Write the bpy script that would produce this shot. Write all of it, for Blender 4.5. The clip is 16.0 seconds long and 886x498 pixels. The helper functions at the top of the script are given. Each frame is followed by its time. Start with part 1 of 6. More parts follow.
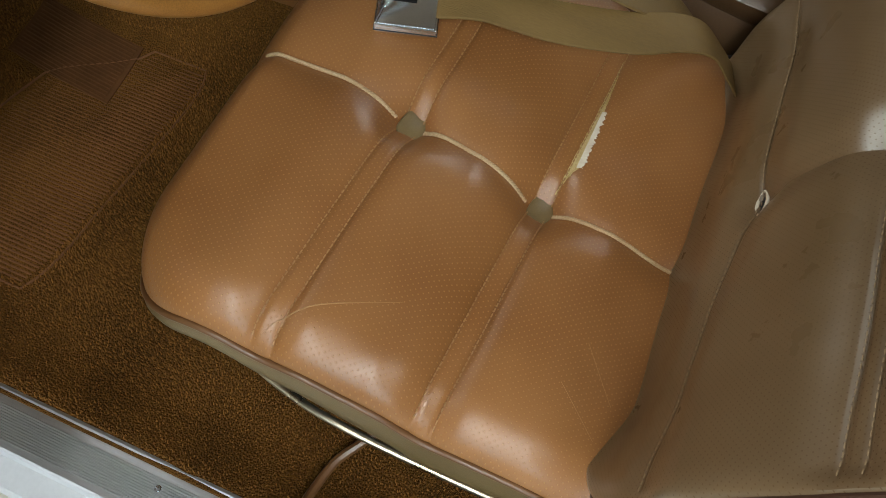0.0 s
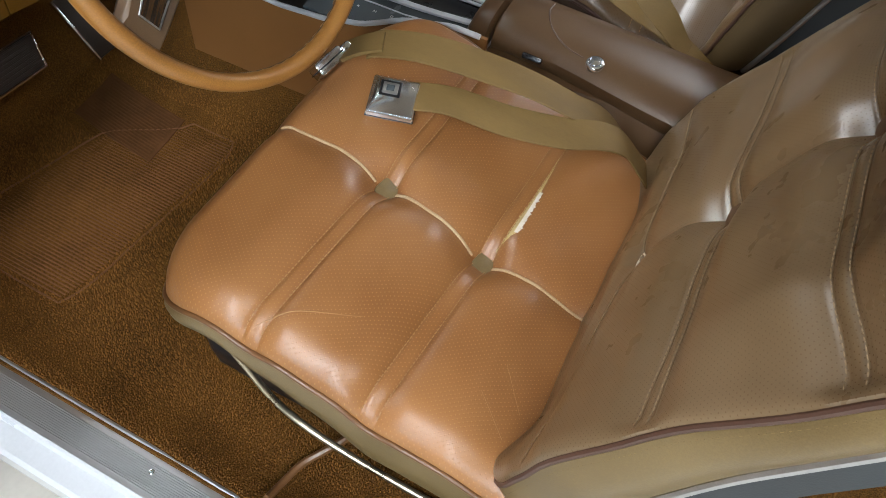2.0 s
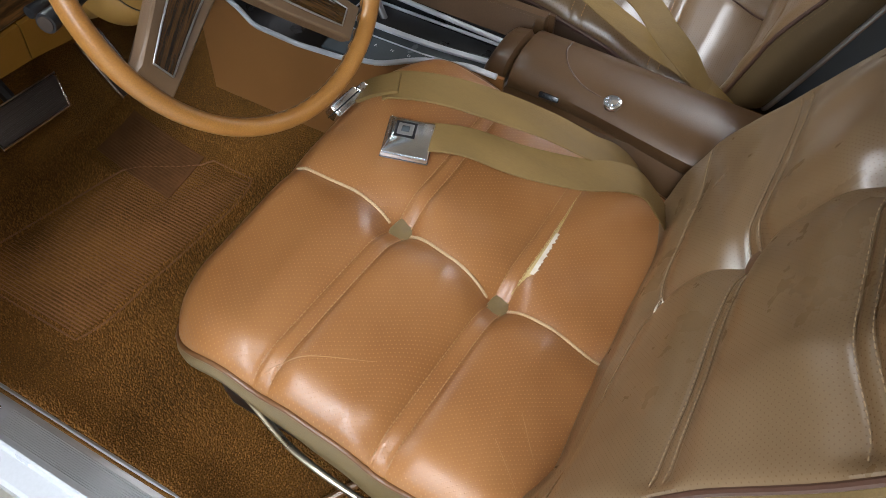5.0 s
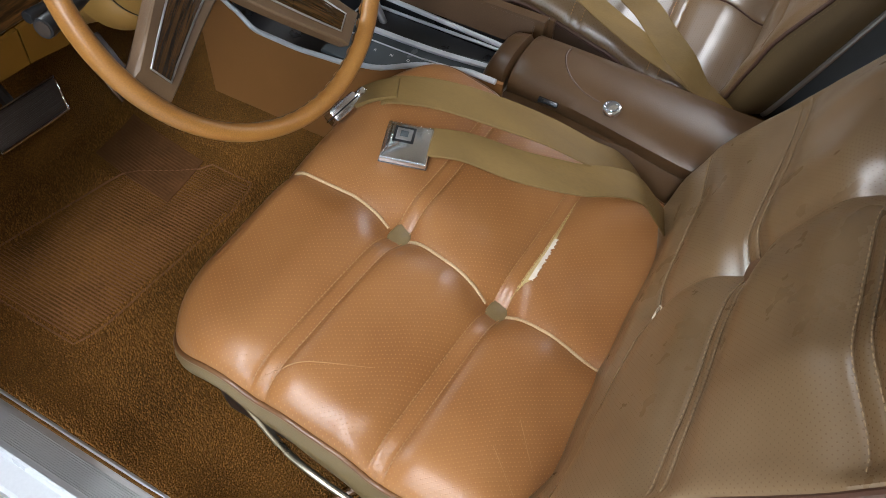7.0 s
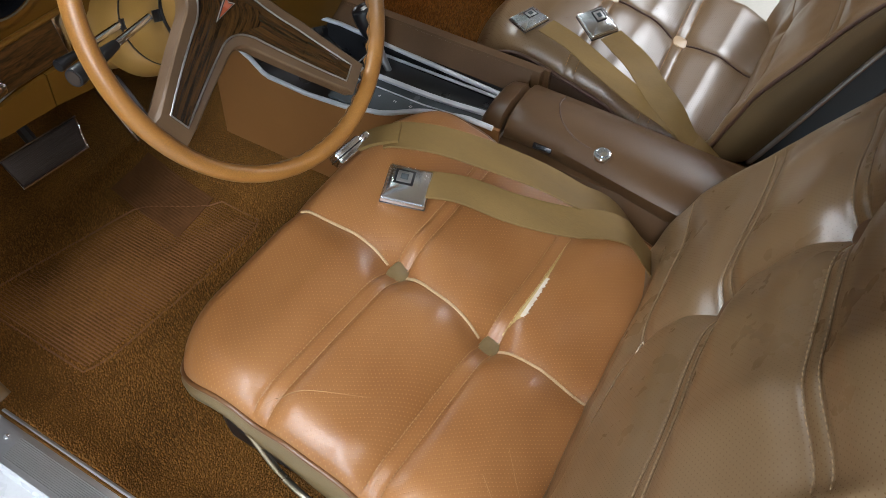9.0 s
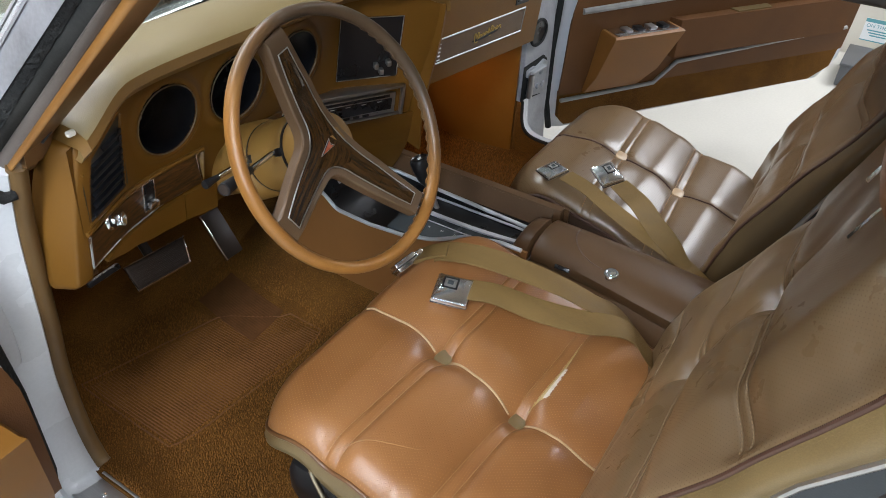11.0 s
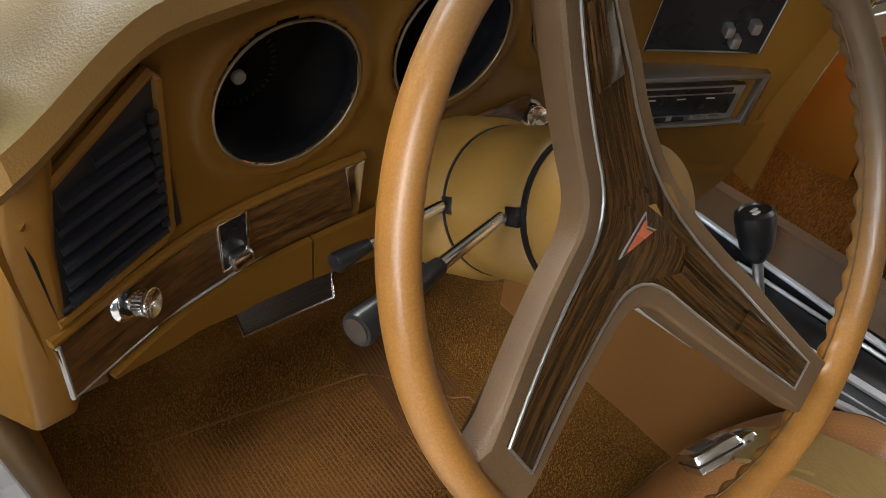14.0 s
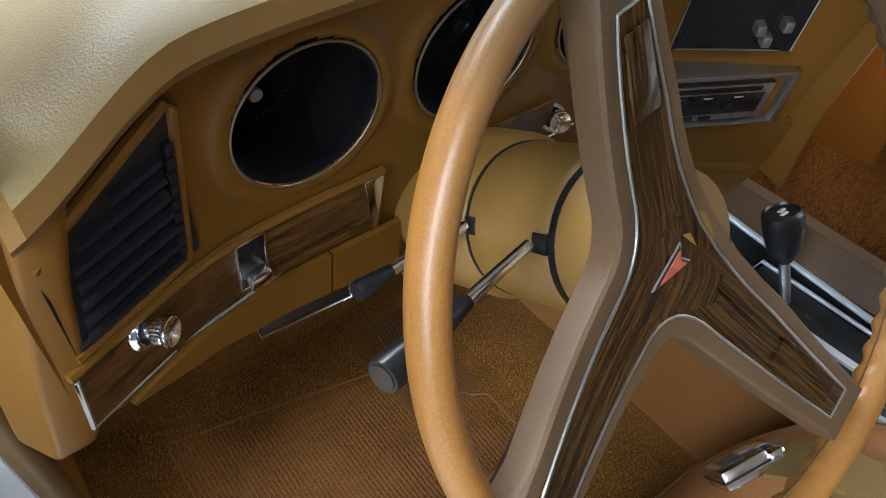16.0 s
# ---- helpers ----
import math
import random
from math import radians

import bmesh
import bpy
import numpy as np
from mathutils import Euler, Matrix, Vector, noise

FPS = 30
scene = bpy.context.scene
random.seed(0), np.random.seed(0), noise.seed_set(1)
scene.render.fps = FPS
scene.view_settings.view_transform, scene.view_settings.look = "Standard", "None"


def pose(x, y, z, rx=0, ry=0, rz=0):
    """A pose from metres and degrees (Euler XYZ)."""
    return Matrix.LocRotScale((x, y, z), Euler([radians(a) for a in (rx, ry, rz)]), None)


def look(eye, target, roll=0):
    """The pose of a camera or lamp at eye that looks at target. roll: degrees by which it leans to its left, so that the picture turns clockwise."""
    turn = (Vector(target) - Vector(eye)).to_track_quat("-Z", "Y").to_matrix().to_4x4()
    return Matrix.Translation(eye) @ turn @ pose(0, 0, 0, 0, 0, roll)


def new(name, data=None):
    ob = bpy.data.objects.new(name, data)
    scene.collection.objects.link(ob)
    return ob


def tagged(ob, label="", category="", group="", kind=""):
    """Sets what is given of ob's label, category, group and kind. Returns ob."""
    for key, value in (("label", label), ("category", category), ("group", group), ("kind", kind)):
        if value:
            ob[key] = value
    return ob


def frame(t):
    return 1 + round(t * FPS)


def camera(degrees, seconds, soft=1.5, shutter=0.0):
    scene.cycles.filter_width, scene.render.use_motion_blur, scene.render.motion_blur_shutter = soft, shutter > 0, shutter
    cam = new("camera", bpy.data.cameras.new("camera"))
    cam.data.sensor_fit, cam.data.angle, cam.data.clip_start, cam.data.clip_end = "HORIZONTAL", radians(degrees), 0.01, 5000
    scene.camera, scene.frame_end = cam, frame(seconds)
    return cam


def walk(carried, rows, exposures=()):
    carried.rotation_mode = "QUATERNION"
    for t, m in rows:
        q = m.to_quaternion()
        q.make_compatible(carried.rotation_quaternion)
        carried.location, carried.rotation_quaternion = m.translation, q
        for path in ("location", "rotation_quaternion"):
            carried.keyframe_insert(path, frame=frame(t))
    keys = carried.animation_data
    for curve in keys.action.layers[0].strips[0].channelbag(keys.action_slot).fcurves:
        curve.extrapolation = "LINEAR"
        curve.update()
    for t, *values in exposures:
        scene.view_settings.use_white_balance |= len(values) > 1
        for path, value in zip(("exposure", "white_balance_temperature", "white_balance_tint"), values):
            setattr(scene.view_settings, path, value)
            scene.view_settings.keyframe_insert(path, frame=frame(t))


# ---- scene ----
cam = camera(62.4, 16.0, 0.9)
ROWS = [
    (0.0, -0.758, -0.0375, 1.1891, 26.99, -1.74, -66.76),
    (0.5, -0.7896, -0.0615, 1.2103, 29.18, -3.53, -64.7),
    (1.0, -0.8337, -0.0952, 1.2823, 31.56, -4.19, -63.44),
    (1.5, -0.8611, -0.1358, 1.3161, 33.43, -3.9, -62.79),
    (2.0, -0.873, -0.1483, 1.3205, 34.77, -3.56, -62.42),
    (2.5, -0.8774, -0.1443, 1.3197, 35.8, -3.49, -62.21),
    (3.0, -0.8731, -0.1402, 1.322, 36.3, -3.43, -62.11),
    (3.5, -0.867, -0.1421, 1.3253, 36.49, -3.18, -61.9),
    (4.0, -0.8624, -0.1419, 1.3246, 36.57, -2.95, -61.67),
    (4.5, -0.8539, -0.1469, 1.324, 36.64, -2.31, -61.29),
    (7.0, -0.8457, -0.1474, 1.3246, 37.0, -2.32, -61.06),
    (7.5, -0.8488, -0.1457, 1.3247, 37.17, -2.59, -61.01),
    (8.0, -0.8488, -0.1562, 1.3271, 37.67, -2.33, -60.71),
    (8.2, -0.8521, -0.1544, 1.3324, 37.73, -2.51, -60.76),
    (10.3, -0.9989, -0.2277, 1.4202, 48.25, -1.98, -58.74),
    (10.5, -1.0406, -0.237, 1.4309, 49.74, -2.09, -58.81),
    (11.0, -1.082, -0.2697, 1.4578, 52.66, -2.36, -57.38),
    (11.5, -1.0041, -0.2851, 1.4572, 54.13, -2.35, -53.35),
    (12.0, -0.9175, -0.2479, 1.4233, 55.2, -2.14, -48.31),
    (12.5, -0.8546, -0.1149, 1.3777, 55.04, -1.77, -43.17),
    (13.0, -0.8014, 0.0224, 1.3092, 52.66, -2.0, -40.6),
    (13.5, -0.7212, 0.1159, 1.2288, 50.1, -2.04, -38.92),
    (14.0, -0.6651, 0.1863, 1.1983, 47.26, -2.42, -38.2),
    (14.5, -0.6526, 0.196, 1.194, 45.52, -3.37, -38.63),
    (15.0, -0.6552, 0.193, 1.1939, 44.69, -3.96, -38.88),
    (15.5, -0.6535, 0.1997, 1.2029, 44.77, -3.68, -38.57),
    (16.0, -0.6507, 0.2174, 1.2129, 45.05, -1.56, -37.66),
]
walk(cam, [(t, pose(x, y, z, rx, ry, rz)) for t, x, y, z, rx, ry, rz in ROWS],
     exposures=[(0.0, -0.5, 6450, 3), (0.5, -0.16, 6400, 4), (1.5, 0.08, 6250, 7), (3.5, 0.2, 6150, 10), (8.2, 0.18, 6150, 10), (11.0, 0.05, 6150, 10), (12.0, -0.33, 6600, 10), (12.6, -0.6, 7000, 10), (13.2, -0.62, 7200, 10), (13.7, -0.12, 6900, 10), (14.3, 0.34, 6750, 10), (15.0, 0.40, 6500, 10), (16.0, 0.42, 5800, 7)])

# ---- world and lights: a bright showroom with tube lamps under its ceiling ----
world = bpy.data.worlds.new("showroom_air")
scene.world = world
world.use_nodes = True
world.node_tree.nodes["Background"].inputs["Color"].default_value = (0.80, 0.88, 1.0, 1)
world.node_tree.nodes["Background"].inputs["Strength"].default_value = 0.25


def lamp(name, eye, target, sx, sy, watts, colour):
    data = bpy.data.lights.new(name, "AREA")
    data.shape, data.size, data.size_y, data.energy, data.color = "RECTANGLE", sx, sy, watts, colour
    ob = new(name, data)
    ob.matrix_world = look(eye, target)
    return ob


# unseen ceiling tubes, one added to fill the jamb; daylit window in the west wall
lamp("tube_light_over_door_side", (-2.2, -0.3, 3.45), (-0.6, 0.2, 0.3), 0.6, 3.4, 183, (0.975, 0.985, 1.0))
# fill lamp added to brighten the driver's door jamb
lamp("added_fill_behind_door_side", (-1.35, -2.3, 3.45), (-0.7, 0.4, 0.4), 2.6, 0.5, 68, (0.975, 0.985, 1.0))
lamp("tube_light_over_far_side", (2.7, -0.9, 3.45), (0.6, 0.5, 0.3), 1.5, 3.2, 225, (0.975, 0.985, 1.0))
lamp("tube_light_over_bonnet", (-0.2, 2.9, 3.45), (-0.2, 0.0, 0.8), 3.0, 0.7, 150, (0.975, 0.985, 1.0))
lamp("window_daylight", (-5.9, -0.6, 2.4), (-0.3, 0.2, 0.6), 5.0, 1.5, 300, (0.72, 0.87, 1.0))
lamp("warm_wall_lamp", (-2.6, 3.1, 2.3), (-0.6, 0.4, 0.5), 0.25, 0.25, 14, (1.0, 0.58, 0.26))
# courtesy lamps under the dash, lit by the open doors
lamp("courtesy_light", (-0.52, 0.74, 0.735), (-0.44, 0.68, 0.3), 0.20, 0.14, 0.10, (1.0, 0.60, 0.30))
lamp("courtesy_light", (0.52, 0.70, 0.685), (0.60, 0.72, 0.3), 0.08, 0.08, 0.5, (1.0, 0.50, 0.20))


# ---- materials ----
def nodes_of(name):
    m = bpy.data.materials.new(name)
    m.use_nodes = True
    nt = m.node_tree
    return m, nt, nt.nodes["Principled BSDF"]


def mat(name, c, c2=None, rough=0.5, metal=0.0, big=6.0, fine=300.0, grain=0.25, bump=0.15, dist=0.001, cells=False, coat=0.0, rough_var=0.12, spec=0.5, stretch=None):
    """A surface with stains (big, per metre), grain (fine, per metre) and relief of dist metres."""
    m, nt, b = nodes_of(name)
    N, L = nt.nodes.new, nt.links.new
    c2 = c2 or tuple(v * 0.72 for v in c)
    tc = N("ShaderNodeTexCoord")
    src = tc.outputs["Object"]
    if stretch:
        mp = N("ShaderNodeMapping")
        mp.inputs["Scale"].default_value = stretch
        L(src, mp.inputs["Vector"])
        src = mp.outputs["Vector"]
    n1, n2 = N("ShaderNodeTexNoise"), N("ShaderNodeTexVoronoi" if cells else "ShaderNodeTexNoise")
    n1.inputs["Scale"].default_value, n1.inputs["Detail"].default_value = big, 5
    n2.inputs["Scale"].default_value = fine
    L(src, n1.inputs["Vector"]), L(src, n2.inputs["Vector"])
    fine_out = n2.outputs["Distance"] if cells else n2.outputs["Fac"]
    add = N("ShaderNodeMix")
    add.data_type = "FLOAT"
    add.inputs["Factor"].default_value = grain
    L(n1.outputs["Fac"], add.inputs[2]), L(fine_out, add.inputs[3])
    ramp = N("ShaderNodeValToRGB")
    ramp.color_ramp.elements[0].position, ramp.color_ramp.elements[1].position = 0.3, 0.68
    ramp.color_ramp.elements[0].color, ramp.color_ramp.elements[1].color = (*c2, 1), (*c, 1)
    L(add.outputs[0], ramp.inputs["Fac"]), L(ramp.outputs["Color"], b.inputs["Base Color"])
    mr = N("ShaderNodeMapRange")
    mr.inputs["To Min"].default_value, mr.inputs["To Max"].default_value = max(0.02, rough - rough_var), min(1, rough + rough_var)
    L(n1.outputs["Fac"], mr.inputs["Value"]), L(mr.outputs["Result"], b.inputs["Roughness"])
    bp = N("ShaderNodeBump")
    bp.inputs["Strength"].default_value, bp.inputs["Distance"].default_value = bump, dist
    L(fine_out, bp.inputs["Height"]), L(bp.outputs["Normal"], b.inputs["Normal"])
    b.inputs["Metallic"].default_value = metal
    b.inputs["Coat Weight"].default_value = coat
    b.inputs["Specular IOR Level"].default_value = spec
    return m


def leather(name, c, worn, hole, rough, show, pitch=0.0046, dent=0.5, coat=0.25, vary=1.0):
    """Perforated seat vinyl: holes on a grid in the map's metres, creases, wear."""
    m, nt, b = nodes_of(name)
    N, L = nt.nodes.new, nt.links.new

    def math_node(op, a, v=None):
        n = N("ShaderNodeMath")
        n.operation = op
        for k, s in enumerate((a, v)):
            if s is not None:
                if hasattr(s, "is_output"):
                    L(s, n.inputs[k])
                else:
                    n.inputs[k].default_value = s
        return n.outputs[0]

    uv, sep = N("ShaderNodeUVMap"), N("ShaderNodeSeparateXYZ")
    uv.uv_map = "plan"
    L(uv.outputs["UV"], sep.inputs[0])
    row = math_node("FLOOR", math_node("DIVIDE", sep.outputs["Y"], pitch * 0.62))
    shift = math_node("MULTIPLY", math_node("MODULO", row, 2.0), 0.5)
    fx = math_node("SUBTRACT", math_node("FRACT", math_node("ADD", math_node("DIVIDE", sep.outputs["X"], pitch), shift)), 0.5)
    fy = math_node("MULTIPLY", math_node("SUBTRACT", math_node("FRACT", math_node("DIVIDE", sep.outputs["Y"], pitch * 0.62)), 0.5), 0.62)
    d = math_node("SQRT", math_node("ADD", math_node("MULTIPLY", fx, fx), math_node("MULTIPLY", fy, fy)))
    ho = N("ShaderNodeMapRange")
    ho.inputs["From Min"].default_value, ho.inputs["From Max"].default_value = 0.075, 0.135
    ho.inputs["To Min"].default_value, ho.inputs["To Max"].default_value = 1.0, 0.0
    L(d, ho.inputs["Value"])
    tc = N("ShaderNodeTexCoord")
    n1, n2, n3 = N("ShaderNodeTexNoise"), N("ShaderNodeTexVoronoi"), N("ShaderNodeTexNoise")
    n1.inputs["Scale"].default_value, n1.inputs["Detail"].default_value = 7, 6
    n2.inputs["Scale"].default_value = 900
    n3.inputs["Scale"].default_value, n3.inputs["Detail"].default_value = 40, 4
    for n in (n1, n2, n3):
        L(tc.outputs["Object"], n.inputs["Vector"])
    ramp = N("ShaderNodeValToRGB")
    ramp.color_ramp.elements[0].position, ramp.color_ramp.elements[1].position = 0.32, 0.7
    ramp.color_ramp.elements[0].color, ramp.color_ramp.elements[1].color = (*c, 1), (*worn, 1)
    L(n1.outputs["Fac"], ramp.inputs["Fac"])
    mix = N("ShaderNodeMix")
    mix.data_type = "RGBA"
    L(math_node("MULTIPLY", ho.outputs[0], show), mix.inputs["Factor"])
    L(ramp.outputs["Color"], mix.inputs[6])
    mix.inputs[7].default_value = (*hole, 1)
    L(mix.outputs[2], b.inputs["Base Color"])
    mr = N("ShaderNodeMapRange")
    mr.inputs["To Min"].default_value, mr.inputs["To Max"].default_value = rough - 0.10 * vary, rough + 0.12 * vary
    blur = math_node("ADD", math_node("MULTIPLY", n3.outputs["Fac"], 0.45), math_node("MULTIPLY", n1.outputs["Fac"], 0.55))
    mr.inputs["From Min"].default_value, mr.inputs["From Max"].default_value = 0.3, 0.7
    L(blur, mr.inputs["Value"]), L(mr.outputs["Result"], b.inputs["Roughness"])
    b1, b2, b3 = N("ShaderNodeBump"), N("ShaderNodeBump"), N("ShaderNodeBump")
    b1.inputs["Strength"].default_value, b1.inputs["Distance"].default_value, b1.invert = dent, 0.0006, True
    b2.inputs["Strength"].default_value, b2.inputs["Distance"].default_value = min(0.12, dent * 0.5), 0.0004
    b3.inputs["Strength"].default_value, b3.inputs["Distance"].default_value = 0.05, 0.002
    L(ho.outputs[0], b1.inputs["Height"]), L(n2.outputs["Distance"], b2.inputs["Height"]), L(n3.outputs["Fac"], b3.inputs["Height"])
    L(b3.outputs["Normal"], b2.inputs["Normal"]), L(b2.outputs["Normal"], b1.inputs["Normal"]), L(b1.outputs["Normal"], b.inputs["Normal"])
    L(math_node("MULTIPLY", math_node("SUBTRACT", 1.0, ho.outputs[0]), 0.5), b.inputs["Specular IOR Level"])
    b.inputs["Coat Weight"].default_value, b.inputs["Coat Roughness"].default_value = coat, 0.30
    return m


def wood(name, dark, light, axis_scale, rough=0.28, mapped=False):
    """Wood-grain film: stretched noise in dark and light bands."""
    m, nt, b = nodes_of(name)
    N, L = nt.nodes.new, nt.links.new
    tc, mp, n1, n2 = N("ShaderNodeTexCoord"), N("ShaderNodeMapping"), N("ShaderNodeTexNoise"), N("ShaderNodeTexNoise")
    mp.inputs["Scale"].default_value = axis_scale
    n1.inputs["Scale"].default_value, n1.inputs["Detail"].default_value, n1.inputs["Distortion"].default_value = 1.0, 7, 0.8
    n2.inputs["Scale"].default_value, n2.inputs["Detail"].default_value = 5.0, 5
    if mapped:
        uv = N("ShaderNodeUVMap")
        uv.uv_map = "plan"
        L(uv.outputs["UV"], mp.inputs["Vector"])
    else:
        L(tc.outputs["Object"], mp.inputs["Vector"])
    L(mp.outputs["Vector"], n1.inputs["Vector"]), L(mp.outputs["Vector"], n2.inputs["Vector"])
    mx = N("ShaderNodeMix")
    mx.data_type = "FLOAT"
    mx.inputs["Factor"].default_value = 0.4
    L(n1.outputs["Fac"], mx.inputs[2]), L(n2.outputs["Fac"], mx.inputs[3])
    ramp = N("ShaderNodeValToRGB")
    ramp.color_ramp.elements[0].position, ramp.color_ramp.elements[1].position = 0.40, 0.62
    ramp.color_ramp.elements[0].color, ramp.color_ramp.elements[1].color = (*dark, 1), (*light, 1)
    L(mx.outputs[0], ramp.inputs["Fac"]), L(ramp.outputs["Color"], b.inputs["Base Color"])
    bp = N("ShaderNodeBump")
    bp.inputs["Strength"].default_value, bp.inputs["Distance"].default_value = 0.15, 0.0005
    L(mx.outputs[0], bp.inputs["Height"]), L(bp.outputs["Normal"], b.inputs["Normal"])
    b.inputs["Roughness"].default_value = rough
    return m


def glass(name, tint, rough=0.0, ior=1.45):
    """Clear sheet: what lies behind shows through, with a Fresnel gloss."""
    m, nt, b = nodes_of(name)
    N, L = nt.nodes.new, nt.links.new
    clear, gloss, mix, fres = N("ShaderNodeBsdfTransparent"), N("ShaderNodeBsdfGlossy"), N("ShaderNodeMixShader"), N("ShaderNodeLayerWeight")
    clear.inputs["Color"].default_value = (*tint, 1)
    gloss.inputs["Roughness"].default_value, fres.inputs["Blend"].default_value = max(0.01, rough), 0.5
    power, scale = N("ShaderNodeMath"), N("ShaderNodeMath")
    power.operation, scale.operation = "POWER", "MULTIPLY_ADD"
    base = ((ior - 1) / (ior + 1)) ** 2
    power.inputs[1].default_value, scale.inputs[1].default_value, scale.inputs[2].default_value = 5.0, 0.5, base
    L(fres.outputs["Facing"], power.inputs[0]), L(power.outputs[0], scale.inputs[0]), L(scale.outputs[0], mix.inputs[0])
    L(clear.outputs[0], mix.inputs[1]), L(gloss.outputs[0], mix.inputs[2])
    L(mix.outputs[0], nt.nodes["Material Output"].inputs["Surface"])
    return m


SEAT = leather("perforated_saddle_vinyl", (0.225, 0.089, 0.024), (0.315, 0.136, 0.042), (0.47, 0.27, 0.125), 0.36, 0.62, 0.0058, 0.6, 0.15, 0.6)
SEAT_BACK = leather("perforated_brown_vinyl", (0.118, 0.073, 0.033), (0.160, 0.104, 0.054), (0.062, 0.037, 0.018), 0.30, 0.34, 0.0046, 0.12, 0.40, 0.6)
SEAT_FAR = leather("sound_brown_vinyl", (0.124, 0.073, 0.032), (0.164, 0.103, 0.052), (0.060, 0.034, 0.018), 0.32, 0.12, 0.0058, 0.10, 0.30, 0.6)
SEAT_PLAIN = mat("smooth_brown_vinyl", (0.120, 0.070, 0.038), (0.082, 0.046, 0.025), 0.33, fine=900, bump=0.12, dist=0.0005, cells=True, big=9)
SEAT_SIDE = mat("dark_brown_side_vinyl", (0.058, 0.031, 0.016), (0.036, 0.019, 0.010), 0.36, fine=900, bump=0.12, dist=0.0005, cells=True, big=9)
SADDLE = mat("saddle_vinyl", (0.225, 0.088, 0.024), (0.165, 0.062, 0.016), 0.42, fine=900, bump=0.12, dist=0.0005, cells=True, big=9)
# darker copy of the olive vinyl, shade on the passenger's side panel painted in
OLIVE_SHADED = mat("olive_vinyl_shade_in_colour", (0.088, 0.056, 0.022), (0.062, 0.039, 0.015), 0.42, fine=700, bump=0.15, dist=0.0005, cells=True, big=8)
OLIVE = mat("faded_olive_tan_vinyl", (0.168, 0.113, 0.044), (0.112, 0.074, 0.029), 0.40, fine=700, bump=0.15, dist=0.0005, cells=True, big=8)
PIPING = mat("maroon_brown_piping", (0.080, 0.038, 0.024), (0.052, 0.024, 0.015), 0.45, fine=500, bump=0.15, dist=0.0005, big=20)
SEAT_PIPING = mat("saddle_brown_piping", (0.150, 0.068, 0.024), (0.105, 0.046, 0.016), 0.36, fine=500, bump=0.12, dist=0.0005, big=20)
STITCH = mat("tan_thread", (0.44, 0.25, 0.11), (0.32, 0.17, 0.07), 0.8, fine=2500, bump=0.3, dist=0.0003, big=40)
CORD = mat("worn_cream_welt_cord", (0.62, 0.47, 0.29), (0.34, 0.19, 0.075), 0.6, fine=900, bump=0.5, dist=0.001, big=28, grain=0.5)
FOAM = mat("yellowed_seat_foam", (0.68, 0.54, 0.26), (0.44, 0.29, 0.09), 0.95, fine=700, bump=0.8, dist=0.003, big=60, grain=0.5)
LINING = mat("torn_white_backing_cloth", (0.78, 0.72, 0.60), (0.6, 0.5, 0.36), 0.9, fine=1500, bump=0.5, dist=0.001, big=80)
HEADLINER = mat("pale_cream_bounce_headliner", (0.66, 0.61, 0.50), (0.58, 0.53, 0.43), 0.7, fine=400, bump=0.2, dist=0.0008, big=5)
BUTTON = mat("olive_vinyl_button", (0.205, 0.145, 0.063), (0.150, 0.100, 0.042), 0.35, fine=900, bump=0.15, dist=0.0004, cells=True, big=50)
BUTTON_PALE = mat("pale_tan_vinyl_button", (0.47, 0.33, 0.20), (0.38, 0.26, 0.15), 0.4, fine=900, bump=0.15, dist=0.0004, cells=True, big=50)
WEBBING = mat("tan_seat_belt_webbing", (0.190, 0.116, 0.037), (0.120, 0.072, 0.023), 0.55, fine=900, bump=0.6, dist=0.0008, big=24, grain=0.25, spec=0.25, stretch=(1, 0.16, 1))
CHROME = mat("chrome", (0.88, 0.89, 0.91), (0.72, 0.73, 0.76), 0.16, 1.0, big=30, fine=600, bump=0.05, dist=0.0003, rough_var=0.08)
STITCH_SIDE = mat("faded_olive_thread", (0.22, 0.155, 0.070), (0.15, 0.10, 0.045), 0.8, fine=2500, bump=0.3, dist=0.0003, big=40)
STITCH_OLIVE = mat("olive_thread", (0.32, 0.225, 0.13), (0.22, 0.15, 0.08), 0.8, fine=2500, bump=0.3, dist=0.0003, big=40)
POD_BROWN = mat("brown_switch_pod_plastic", (0.250, 0.104, 0.022), (0.190, 0.078, 0.016), 0.48, fine=900, bump=0.1, dist=0.0004, cells=True, big=6, spec=0.3)
BRUSHED = mat("brushed_aluminium", (0.66, 0.66, 0.67), (0.48, 0.48, 0.49), 0.48, 1.0, big=12, fine=900, bump=0.1, dist=0.0003, stretch=(1, 0.05, 1))
GILT_STRIP = mat("tarnished_warm_metal_strip", (0.58, 0.50, 0.37), (0.40, 0.33, 0.22), 0.30, 1.0, big=25, fine=700, bump=0.08, dist=0.0004)
BUCKLE = mat("brushed_buckle_steel", (0.86, 0.89, 0.93), (0.72, 0.74, 0.78), 0.22, 1.0, big=40, fine=900, bump=0.03, rough_var=0.06, dist=0.0003)
SATIN = mat("satin_bright_trim", (0.36, 0.35, 0.33), (0.25, 0.24, 0.23), 0.42, 0.45, big=25, fine=700, bump=0.08, dist=0.0004)
BEZEL = mat("dull_gauge_bezel", (0.22, 0.17, 0.11), (0.14, 0.10, 0.06), 0.35, 0.6, big=25, fine=700, bump=0.05, dist=0.0003)
STEEL = mat("dull_bright_metal", (0.52, 0.51, 0.50), (0.38, 0.37, 0.36), 0.4, 1.0, big=25, fine=700, bump=0.1, dist=0.0004)
